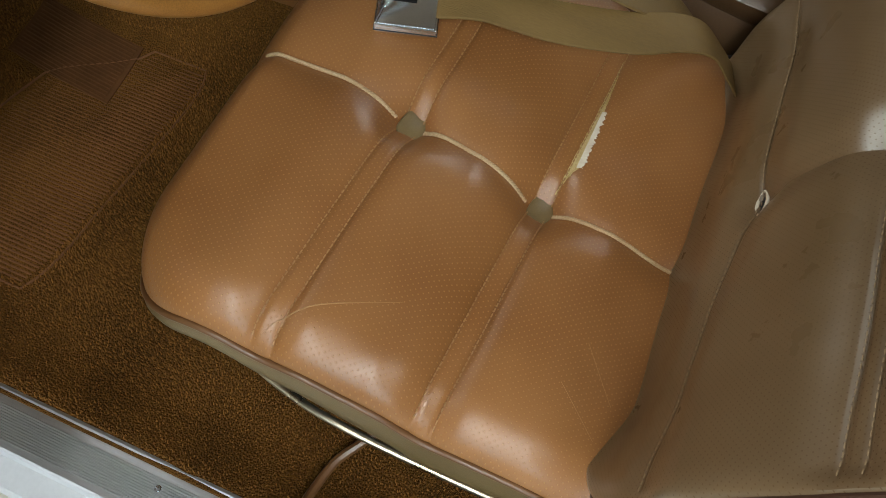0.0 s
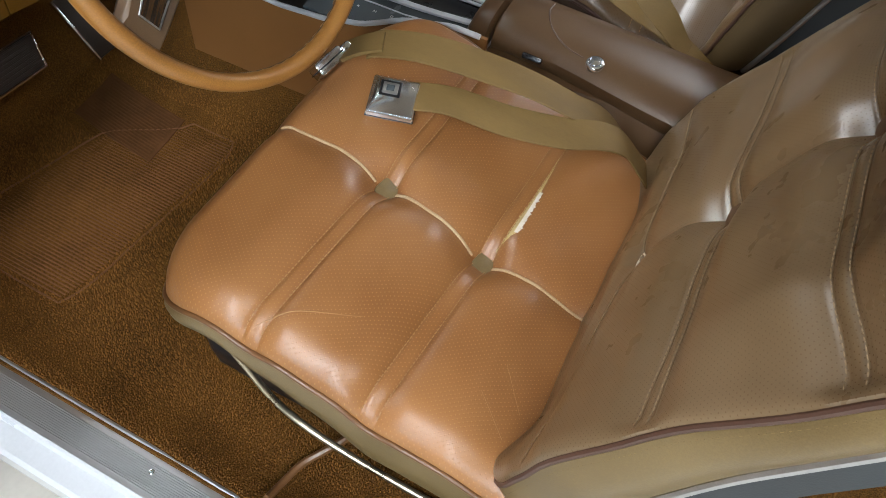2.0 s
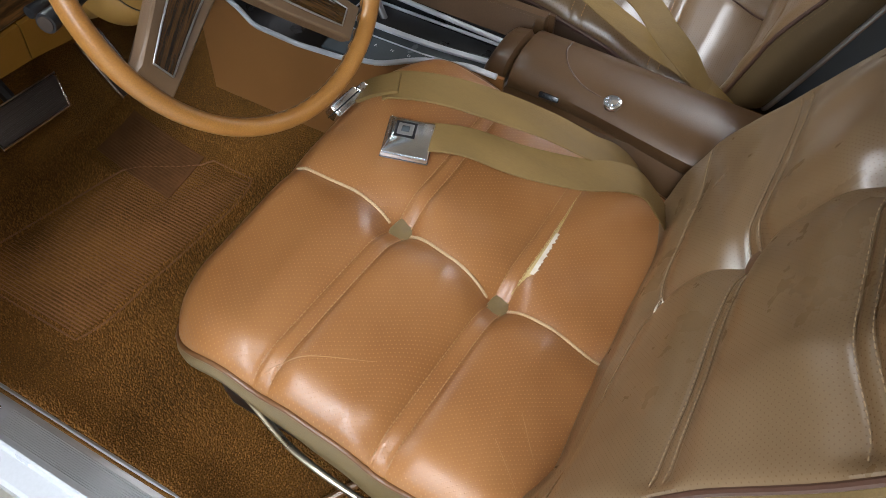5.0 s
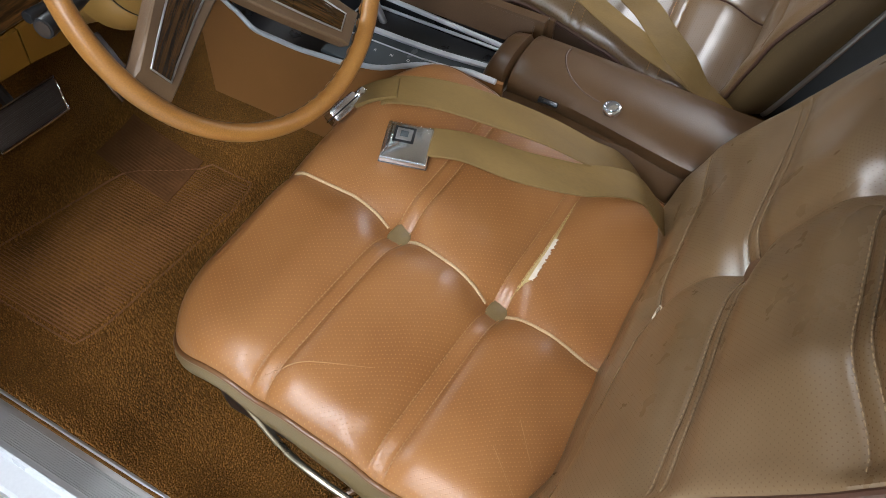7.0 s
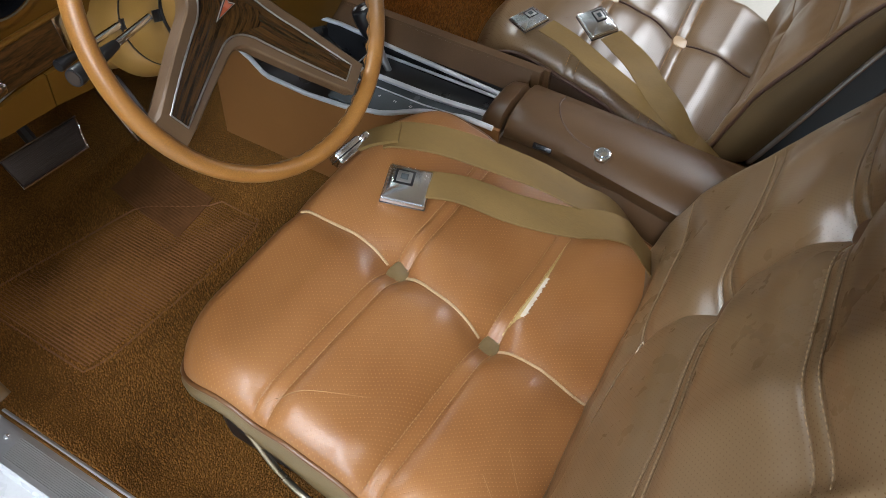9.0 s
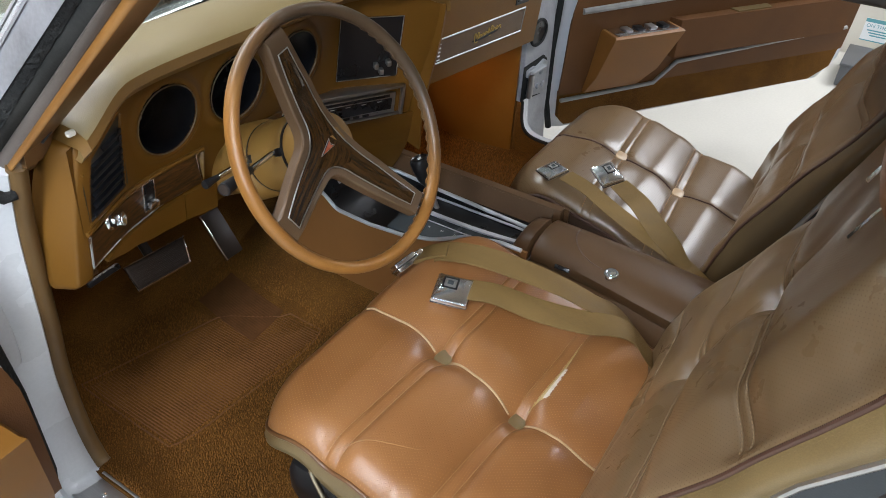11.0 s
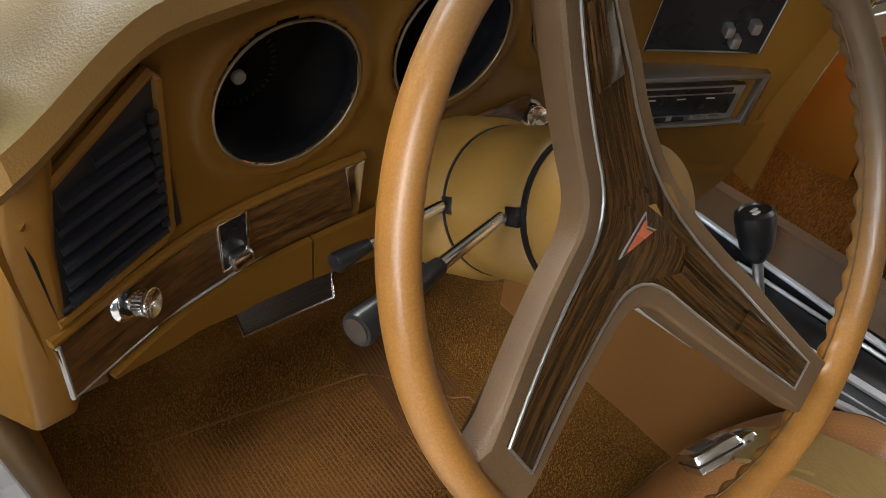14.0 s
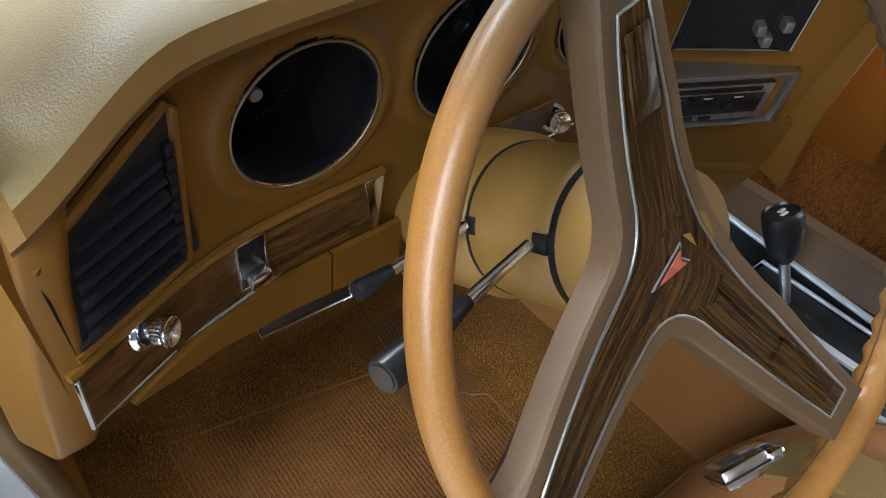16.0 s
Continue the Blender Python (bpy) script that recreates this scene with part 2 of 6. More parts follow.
WHITE_PAINT = mat("white_car_paint", (0.62, 0.63, 0.65), (0.51, 0.52, 0.54), 0.28, 0.0, big=4, fine=200, bump=0.04, dist=0.0005, coat=0.5)
PILLAR_PAINT = mat("grey_pillar_paint", (0.30, 0.295, 0.31), (0.17, 0.165, 0.17), 0.38, 0.0, big=22, fine=200, bump=0.05, dist=0.0006)
LIT_EDGE = mat("orange_lit_edge_plastic", (0.260, 0.118, 0.026), (0.165, 0.070, 0.014), 0.42, fine=900, bump=0.12, dist=0.0005, cells=True, big=14)
LIP_GREY = mat("brown_grey_lip_plastic", (0.120, 0.098, 0.084), (0.075, 0.060, 0.050), 0.50, spec=0.3, fine=500, bump=0.1, dist=0.0004, big=16)
PILLAR_BROWN = mat("brown_pillar_plastic", (0.135, 0.066, 0.022), (0.100, 0.048, 0.016), 0.45, fine=900, bump=0.12, dist=0.0005, cells=True, big=6)
OCHRE_DARK = mat("dark_ochre_windlace", (0.135, 0.075, 0.022), (0.085, 0.045, 0.013), 0.55, fine=700, bump=0.2, dist=0.0006, big=16)
# dusty white, greyed: the passenger jamb's weaker light is put into the colour
DUSTY_SHADED_PAINT = mat("dusty_white_paint_shade_in", (0.36, 0.365, 0.38), (0.20, 0.20, 0.215), 0.4, 0.0, big=14, fine=200, bump=0.1, dist=0.0008)
RUBBER = mat("perished_black_rubber", (0.022, 0.022, 0.021), (0.009, 0.009, 0.009), 0.75, fine=120, bump=0.8, dist=0.004, big=22, spec=0.2)
SEAL_BLACK = mat("black_roof_seal_rubber", (0.016, 0.015, 0.015), (0.009, 0.009, 0.009), 0.42, fine=400, bump=0.12, dist=0.0006, big=12)
RUBBER_GREY = mat("grey_weather_strip", (0.034, 0.033, 0.030), (0.014, 0.014, 0.013), 0.70, fine=260, bump=0.4, dist=0.001, big=16, spec=0.2)
BLACK = mat("black_plastic", (0.012, 0.012, 0.013), (0.007, 0.007, 0.008), 0.30, fine=900, bump=0.1, dist=0.0004, big=20)
BLACK_SHELL = mat("scuffed_black_seat_shell", (0.026, 0.031, 0.034), (0.015, 0.018, 0.020), 0.46, fine=500, bump=0.2, dist=0.0006, big=14)
DARK_PLATE = mat("grey_green_shift_plate", (0.070, 0.080, 0.084), (0.048, 0.056, 0.060), 0.22, fine=600, bump=0.08, dist=0.0004, big=10)
DASH = mat("tan_dash_plastic", (0.150, 0.067, 0.009), (0.108, 0.047, 0.006), 0.40, spec=0.25, fine=1300, bump=0.14, dist=0.0004, cells=True, big=7)
DASH_PAD = mat("tan_dash_pad_sheen_painted", (0.255, 0.196, 0.092), (0.205, 0.150, 0.064), 0.42, spec=0.35, fine=700, bump=0.22, dist=0.0007, cells=True, big=6)
# sheen painted in: cream on what faces up; the lip below keeps its tan
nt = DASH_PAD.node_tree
face_up, blend, sep_up, sheen_up = nt.nodes.new("ShaderNodeNewGeometry"), nt.nodes.new("ShaderNodeMix"), nt.nodes.new("ShaderNodeSeparateXYZ"), nt.nodes.new("ShaderNodeMapRange")
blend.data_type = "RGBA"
sheen_up.inputs["From Min"].default_value, sheen_up.inputs["From Max"].default_value = 0.55, 0.97
nt.links.new(face_up.outputs["Normal"], sep_up.inputs[0]), nt.links.new(sep_up.outputs["Z"], sheen_up.inputs["Value"])
nt.links.new(sheen_up.outputs["Result"], blend.inputs["Factor"])
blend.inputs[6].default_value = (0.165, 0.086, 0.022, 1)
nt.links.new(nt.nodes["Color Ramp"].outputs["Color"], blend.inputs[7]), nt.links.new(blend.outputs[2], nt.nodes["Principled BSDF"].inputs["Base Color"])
ORANGE_TAN = mat("orange_tan_trim_plastic", (0.200, 0.086, 0.011), (0.150, 0.062, 0.008), 0.50, spec=0.2, fine=900, bump=0.12, dist=0.0005, cells=True, big=6)
COVER_TAN = mat("ochre_tan_end_cover", (0.170, 0.076, 0.010), (0.130, 0.057, 0.008), 0.42, spec=0.3, fine=1100, bump=0.10, dist=0.0004, cells=True, big=6)
CONSOLE = mat("brown_console_vinyl", (0.092, 0.049, 0.021), (0.066, 0.034, 0.015), 0.34, fine=520, bump=0.16, dist=0.0005, cells=True, big=9)
CONSOLE_SIDE = mat("tan_console_plastic", (0.205, 0.088, 0.024), (0.160, 0.066, 0.017), 0.42, fine=1100, bump=0.12, dist=0.0004, cells=True, big=5)
RIM = mat("tan_steering_wheel_vinyl", (0.35, 0.155, 0.033), (0.20, 0.084, 0.018), 0.36, fine=800, bump=0.12, dist=0.0004, cells=True, big=10)
SPOKE = mat("brown_spoke_padding", (0.118, 0.068, 0.033), (0.080, 0.045, 0.021), 0.44, fine=900, bump=0.25, dist=0.0007, cells=True, big=14)
COLUMN = mat("tan_column_paint", (0.220, 0.118, 0.026), (0.170, 0.088, 0.019), 0.42, fine=500, bump=0.12, dist=0.0005, big=9)
WOOD = wood("dark_walnut_film", (0.020, 0.010, 0.004), (0.125, 0.056, 0.016), (26, 26, 160))
WOOD_SPOKE = wood("striped_walnut_film", (0.007, 0.004, 0.002), (0.082, 0.038, 0.011), (9, 330, 1), 0.10, True)
CARPET = mat("brown_cut_pile_carpet", (0.162, 0.072, 0.014), (0.055, 0.024, 0.005), 1.0, fine=420, bump=0.9, dist=0.003, cells=True, big=9, grain=0.42, spec=0.1)
CARPET_DOOR = mat("brown_door_carpet", (0.190, 0.084, 0.016), (0.085, 0.036, 0.008), 1.0, fine=320, bump=1.0, dist=0.003, cells=True, big=14, grain=0.5, spec=0.1)
# pale half-metal: the light the rails reflect is put into the colour
RAIL_BRIGHT = mat("rail_metal_reflection_in_colour", (0.74, 0.76, 0.80), (0.60, 0.62, 0.66), 0.34, 0.55, big=25, fine=700, bump=0.05, dist=0.0003)
HEEL_RUBBER = mat("dark_heel_pad_rubber", (0.115, 0.050, 0.018), (0.080, 0.034, 0.012), 0.85, fine=260, bump=0.3, dist=0.001, big=26, grain=0.3, spec=0.08)
MAT_RUBBER = mat("translucent_brown_floor_mat", (0.200, 0.082, 0.029), (0.110, 0.043, 0.015), 0.70, fine=260, bump=0.35, dist=0.001, big=26, grain=0.45, spec=0.25, stretch=(0.35, 1, 1))
PEDAL = mat("brown_black_pedal_rubber", (0.030, 0.018, 0.011), (0.018, 0.011, 0.007), 0.5, fine=400, bump=0.2, dist=0.0006, big=20)
GAUGE = mat("black_gauge_face", (0.007, 0.0065, 0.008), (0.004, 0.004, 0.0045), 0.7, fine=300, bump=0.05, dist=0.0003, spec=0.08)
PRINT = mat("pale_print", (0.62, 0.62, 0.60), (0.5, 0.5, 0.48), 0.6, fine=900, bump=0.05, dist=0.0002)
FAINT = mat("faint_grey_print", (0.030, 0.029, 0.029), (0.022, 0.022, 0.021), 0.6, fine=900, bump=0.05, dist=0.0002)
RED = mat("orange_red_enamel", (0.40, 0.100, 0.050), (0.33, 0.080, 0.038), 0.25, fine=600, bump=0.05, dist=0.0002)
GOLD = mat("aged_gilt_metal", (0.55, 0.40, 0.13), (0.38, 0.26, 0.08), 0.35, 1.0, fine=600, bump=0.1, dist=0.0003)
CONCRETE = mat("pale_sealed_concrete", (0.60, 0.57, 0.51), (0.50, 0.475, 0.42), 0.5, fine=90, bump=0.1, dist=0.002, big=1.2, grain=0.3)
WALL = mat("white_wall_paint", (0.30, 0.30, 0.295), (0.25, 0.25, 0.245), 0.8, fine=120, bump=0.1, dist=0.002, big=1.0)
WALL_WHITE = mat("white_notice_paper", (0.78, 0.79, 0.79), (0.72, 0.73, 0.73), 0.6, fine=300, bump=0.03, dist=0.0003, big=8)
PANEL_BROWN = mat("brown_door_vinyl", (0.132, 0.058, 0.021), (0.090, 0.039, 0.014), 0.50, fine=500, bump=0.3, dist=0.0007, cells=True, big=7, spec=0.15)
GLASS = glass("tinted_windscreen_glass", (0.90, 0.95, 0.91), 0.01, 1.35)
LENS = glass("clear_gauge_lens", (0.94, 0.94, 0.95), 0.02, 1.10)
AMBER = mat("ivory_plastic", (0.66, 0.62, 0.53), (0.56, 0.52, 0.44), 0.4, fine=500, bump=0.05, dist=0.0003)
ENGINE = mat("oily_black_metal", (0.035, 0.035, 0.036), (0.016, 0.016, 0.017), 0.5, 0.3, fine=150, bump=0.3, dist=0.002)
BLUE_PRINT = mat("teal_sign_print", (0.12, 0.34, 0.38), (0.10, 0.28, 0.32), 0.5, fine=400, bump=0.03, dist=0.0002)
GREY_CABINET = mat("dark_grey_enamel", (0.085, 0.085, 0.088), (0.065, 0.065, 0.068), 0.45, fine=200, bump=0.05, dist=0.0005)

# the rim is darker over its upper and right arc
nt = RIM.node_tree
rim_dark, rim_at, rim_way, rim_map, rim_noise = (nt.nodes.new(q) for q in ("ShaderNodeMix", "ShaderNodeTexCoord", "ShaderNodeVectorMath", "ShaderNodeMapRange", "ShaderNodeTexNoise"))
rim_dark.data_type, rim_way.operation = "RGBA", "DOT_PRODUCT"
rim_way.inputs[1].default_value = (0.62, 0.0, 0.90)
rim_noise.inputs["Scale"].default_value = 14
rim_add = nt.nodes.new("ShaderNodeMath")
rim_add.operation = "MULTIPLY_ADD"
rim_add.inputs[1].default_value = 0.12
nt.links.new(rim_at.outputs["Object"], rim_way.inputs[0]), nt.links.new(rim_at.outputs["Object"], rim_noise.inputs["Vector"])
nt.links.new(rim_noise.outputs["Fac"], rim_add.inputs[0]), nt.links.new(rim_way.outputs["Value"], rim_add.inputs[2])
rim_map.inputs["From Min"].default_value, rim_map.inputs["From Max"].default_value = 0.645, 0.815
nt.links.new(rim_add.outputs[0], rim_map.inputs["Value"]), nt.links.new(rim_map.outputs["Result"], rim_dark.inputs["Factor"])
nt.links.new(nt.nodes["Color Ramp"].outputs["Color"], rim_dark.inputs[6])
rim_dark.inputs[7].default_value = (0.095, 0.060, 0.034, 1)
nt.links.new(rim_dark.outputs[2], nt.nodes["Principled BSDF"].inputs["Base Color"])


# ---- builders ----
def thing(name, label, category, at, group="", kind=""):
    ob = new(name)
    ob.location = at
    ob.empty_display_size = 0.02
    return tagged(ob, label, category, group, kind)


def part(name, bm, material, parent=None, label="", smooth=True, kind=""):
    """Links a bmesh, which is in the world's metres, as one mesh under a thing or a part."""
    bmesh.ops.recalc_face_normals(bm, faces=bm.faces)
    me = bpy.data.meshes.new(name)
    bm.to_mesh(me)
    bm.free()
    me.materials.append(material)
    if smooth:
        me.polygons.foreach_set("use_smooth", [True] * len(me.polygons))
        me.set_sharp_from_angle(angle=radians(38))
    ob = new(name, me)
    if parent is not None:
        ob.parent = parent
        m = Matrix.Translation(parent.location)
        if parent.parent is not None:
            m = Matrix()
        ob.matrix_parent_inverse = m.inverted()
    return tagged(ob, label, "", "", kind)


def setting(name, bm, material, label, category="structure", smooth=False):
    ob = part(name, bm, material, None, label, smooth)
    return tagged(ob, label, category, "", "structure")


def box(x0, x1, y0, y1, z0, z1, bevel=0.0, m=None, seg=2):
    bm = bmesh.new()
    bmesh.ops.create_cube(bm, size=1.0)
    bmesh.ops.scale(bm, vec=(x1 - x0, y1 - y0, z1 - z0), verts=bm.verts)
    bmesh.ops.translate(bm, vec=((x0 + x1) / 2, (y0 + y1) / 2, (z0 + z1) / 2), verts=bm.verts)
    if bevel:
        bmesh.ops.bevel(bm, geom=bm.edges, offset=bevel, segments=seg, affect="EDGES", profile=0.5)
    if m is not None:
        bm.transform(m)
    return bm


def prism(outline, depth, bevel=0.0, m=None, seg=2):
    """A polygon in local x, y, from local z 0 up to depth."""
    bm = bmesh.new()
    face = bm.faces.new([bm.verts.new((x, y, 0)) for x, y in outline])
    top = bmesh.ops.extrude_face_region(bm, geom=[face])
    bmesh.ops.translate(bm, vec=(0, 0, depth), verts=[v for v in top["geom"] if isinstance(v, bmesh.types.BMVert)])
    if bevel:
        bmesh.ops.bevel(bm, geom=bm.edges, offset=bevel, segments=seg, affect="EDGES", profile=0.5)
    if m is not None:
        bm.transform(m)
    return bm


def loft(rings, closed=True, cap=True):
    """A skin over rings of points, one after the other."""
    bm = bmesh.new()
    rows = [[bm.verts.new(p) for p in ring] for ring in rings]
    n = len(rows[0])
    for a, b in zip(rows, rows[1:]):
        for k in range(n if closed else n - 1):
            bm.faces.new((a[k], a[(k + 1) % n], b[(k + 1) % n], b[k]))
    if cap and closed:
        bm.faces.new(rows[0]), bm.faces.new(rows[-1])
    return bm


def smooth_path(points, steps=8, loop=False):
    """A Catmull-Rom curve through the points."""
    p = [Vector(q) for q in points]
    out = []
    n = len(p)
    for k in range(n if loop else n - 1):
        a, b, c, d = (p[(k + s) % n] if loop else p[min(max(k + s, 0), n - 1)] for s in (-1, 0, 1, 2))
        for s in range(steps):
            t = s / steps
            out.append(0.5 * (2 * b + (c - a) * t + (2 * a - 5 * b + 4 * c - d) * t * t + (3 * b - a - 3 * c + d) * t * t * t))
    return out if loop else out + [p[-1]]


def tube(points, r, n=8, loop=False, flat=1.0):
    """A round bar along points; r is a radius or a function of the way along, 0 to 1."""
    p = [Vector(q) for q in points]
    rings, side = [], None
    for k, q in enumerate(p):
        ahead = (p[(k + 1) % len(p)] - p[k - 1]) if loop else (p[min(k + 1, len(p) - 1)] - p[max(k - 1, 0)])
        ahead.normalize()
        if side is None:
            side = ahead.orthogonal()
        side = (side - ahead * side.dot(ahead)).normalized()
        up = ahead.cross(side)
        rad = r(k / (len(p) - 1)) if callable(r) else r
        rings.append([q + rad * (math.cos(a) * side + flat * math.sin(a) * up) for a in (2 * math.pi * j / n for j in range(n))])
    if loop:
        bm = loft(rings + [rings[0]], cap=False)
        bmesh.ops.remove_doubles(bm, verts=bm.verts, dist=1e-6)
        return bm
    return loft(rings)


def lathe(profile, m, n=24, cap=True):
    """A turned solid: (radius, height) rows about local z."""
    return_bm = loft([[Vector((r * math.cos(a), r * math.sin(a), z)) for a in (2 * math.pi * j / n for j in range(n))] for r, z in profile], cap=cap)
    return_bm.transform(m)
    return return_bm


def strap(points, across, width, thick):
    """A flat band along points; across gives the band's sideways direction at each."""
    p, rings = [Vector(q) for q in points], []
    for k, q in enumerate(p):
        ahead = (p[min(k + 1, len(p) - 1)] - p[max(k - 1, 0)]).normalized()
        s = Vector(across[k])
        s = (s - ahead * s.dot(ahead)).normalized()
        up = s.cross(ahead).normalized()
        w = width / 2
        ring = [q + s * a + up * b for a, b in ((-w, 0), (-w * 0.96, thick / 2), (-w * 0.5, thick * 0.5), (0, thick * 0.4), (w * 0.5, thick * 0.5), (w * 0.96, thick / 2), (w, 0), (w * 0.96, -thick / 2), (0, -thick / 2), (-w * 0.96, -thick / 2))]
        rings.append(ring)
    return loft(rings)


def sheet(f, nu, nv, thick=0.0, uv=False):
    """A surface f(u, v), u and v from 0 to 1."""
    bm = bmesh.new()
    rows = [[bm.verts.new(f(i / nu, j / nv)) for j in range(nv + 1)] for i in range(nu + 1)]
    for i in range(nu):
        for j in range(nv):
            bm.faces.new((rows[i][j], rows[i + 1][j], rows[i + 1][j + 1], rows[i][j + 1]))
    if uv:
        layer = bm.loops.layers.uv.new("plan")
        for face in bm.faces:
            for loop in face.loops:
                loop[layer].uv = uv(loop.vert.co)
    if thick:
        bmesh.ops.recalc_face_normals(bm, faces=bm.faces)
        bmesh.ops.solidify(bm, geom=bm.faces[:], thickness=thick)
    return bm


def join(*many):
    bm = bmesh.new()
    for one in many:
        me = bpy.data.meshes.new("piece")
        one.to_mesh(me)
        one.free()
        bm.from_mesh(me)
        bpy.data.meshes.remove(me)
    return bm


def axes(origin, x, z):
    """A frame at origin with the given local x and local z."""
    z = Vector(z).normalized()
    x = Vector(x)
    x = (x - z * x.dot(z)).normalized()
    y = z.cross(x)
    return Matrix(((x.x, y.x, z.x, origin[0]), (x.y, y.y, z.y, origin[1]), (x.z, y.z, z.z, origin[2]), (0, 0, 0, 1)))


def bump_at(d, s):
    return math.exp(-(d / s) ** 2)


def smooth01(a, b, x):
    t = min(1.0, max(0.0, (x - a) / (b - a)))
    return t * t * (3 - 2 * t)


def lerp_table(table, x):
    for (x0, y0), (x1, y1) in zip(table, table[1:]):
        if x <= x1:
            t = smooth01(x0, x1, x) * 0.5 + 0.5 * min(1, max(0, (x - x0) / (x1 - x0)))
            return y0 + (y1 - y0) * t
    return table[-1][1]


# ---- the showroom ----
setting("floor", box(-6, 6.5, -6, 7, -0.05, 0), CONCRETE, "pale sealed concrete showroom floor", "floor")
setting("wall_west", box(-6.2, -6, -6, 7, 0, 3.6), WALL, "plain white showroom wall", "wall")
setting("wall_east", box(6.5, 6.7, -6, 7, 0, 3.6), WALL, "plain white showroom wall", "wall")
setting("wall_north", box(-6, 6.5, 7, 7.2, 0, 3.6), WALL, "plain white showroom wall", "wall")
setting("wall_south", box(-6, 6.5, -6.2, -6, 0, 3.6), WALL, "plain white showroom wall", "wall")
setting("ceiling", box(-6, 6.5, -6, 7, 3.6, 3.7), WALL, "plain white showroom ceiling", "ceiling")

# ---- the car's shell ----
car = thing("car", "white two-door car body with open doors and raised bonnet", "car", (0, 0, 0))


def floor_z(x, y):
    toe = 0.40 * max(0.0, y - 0.88) / 0.25 + 0.02 * smooth01(0.72, 0.92, y)
    hump = 0.12 * bump_at(x, 0.13) * smooth01(1.1, 0.7, y)
    under = 0.05 * smooth01(0.16, -0.05, y) * smooth01(0.05, 0.18, abs(x))
    return 0.325 + toe + hump + under + 0.03 * smooth01(0.66, 0.735, abs(x)) + 0.002 * noise.noise((x * 14, y * 14, 0))


part("floor_carpet", sheet(lambda u, v: Vector((-0.735 + 1.47 * u, -1.2 + 2.35 * v, floor_z(-0.735 + 1.47 * u, -1.2 + 2.35 * v))), 90, 110, 0.012), CARPET, car, "brown cut-pile carpet")
part("underbody", box(-0.72, 0.72, -1.6, 1.1, 0.17, 0.23, 0.02), ENGINE, car)
part("firewall", box(-0.74, 0.74, 1.12, 1.15, 0.25, 0.90), BLACK, car)
part("rear_bulkhead", box(-0.72, 0.72, -1.23, -1.20, 0.2, 1.0, 0.01), SEAT_PLAIN, car)
part("roof_skin", sheet(lambda u, v: Vector((-0.655 + 1.31 * u, 0.27 - 1.67 * v, 1.368 - 0.022 * (1 - v) ** 10 + 0.05 * (1 - (2 * u - 1) ** 2) * (1 - 0.6 * (1 - v) ** 8))), 24, 24, 0.012), WHITE_PAINT, car)
# unseen headliner, kept pale to bounce light into the cabin
part("headliner", sheet(lambda u, v: Vector((-0.64 + 1.28 * u, 0.25 - 1.64 * v, 1.360 - 0.022 * (1 - v) ** 10 + 0.035 * (1 - (2 * u - 1) ** 2))), 16, 16, 0.008), HEADLINER, car)


def side_path(s):
    """The door opening's foot: along the sill, then up the hinge pillar."""
    return smooth_path([(0, -1.3, 0.355), (0, -0.4, 0.355), (0, 0.2, 0.355), (0, 0.45, 0.355), (0, 0.592, 0.356), (0, 0.628, 0.390), (0, 0.640, 0.47), (0, 0.636, 0.58), (0, 0.614, 0.69), (0, 0.594, 0.80), (0, 0.575, 0.89), (0, 0.545, 0.985)], 6)


def jamb(s, name):
    """White door jamb of one side; s is -1 for the driver's side."""
    rows = []
    path = side_path(s)
    for k, p in enumerate(path):
        ahead = (path[min(k + 1, len(path) - 1)] - path[max(k - 1, 0)]).normalized()
        n = Vector((0, -ahead.z, ahead.y))
        prof = [(0.722, 0.0), (0.728, 0.004), (0.775, 0.002), (0.786, -0.004), (0.79, -0.014), (0.818, -0.016), (0.824, -0.022), (0.826, -0.09), (0.80, -0.10), (0.722, -0.10)]
        deep = 0.024 * smooth01(0.50, 0.72, p.z)
        rows.append([Vector((s * x, p.y, p.z)) + n * (h - deep * smooth01(0.726, 0.745, x)) for x, h in prof])
    # the passenger's jamb takes the white with its shade painted in
    part(name, loft(rows), WHITE_PAINT if s < 0 else DUSTY_SHADED_PAINT, car, "white painted door jamb")
    part("windlace", tube([Vector((s * 0.714, p.y, p.z)) + Vector((0, -0.002, 0.006)) for p in path[26:]], 0.010 if s > 0 else 0.0125, 10), OCHRE_DARK, car, "ochre door-opening windlace")
    part("kick_panel", sheet(lambda u, v: Vector((s * ((0.706 - 0.03 * u) if s > 0 else (0.726 - 0.006 * u)), (0.575 if s > 0 else 0.640) + (0.53 if s > 0 else 0.465) * u, 0.335 + 0.63 * v + 0.02 * smooth01(0.3, 0.0, u))), 12, 12, 0.008), ORANGE_TAN, car, "tan vinyl kick panel")


jamb(-1, "driver_jamb")


def jamb_y(z):
    """The rear face of the driver's hinge pillar."""
    return lerp_table(((0.58, 0.636), (0.69, 0.628), (0.80, 0.617), (0.89, 0.597), (0.985, 0.567)), z)


part("jamb_panel", loft([[Vector((x, jamb_y(z) - d, z)) for x, d in ((-0.800, -0.004), (-0.800, 0.004), (inner - 0.006, 0.005), (inner, 0.002), (inner + 0.004, -0.004))] for z, inner in ((0.650, -0.764), (0.66, -0.762), (0.73, -0.759), (0.78, -0.760), (0.845, -0.744), (0.89, -0.737), (0.94, -0.733))]), WHITE_PAINT, car, "raised white panel on the jamb")
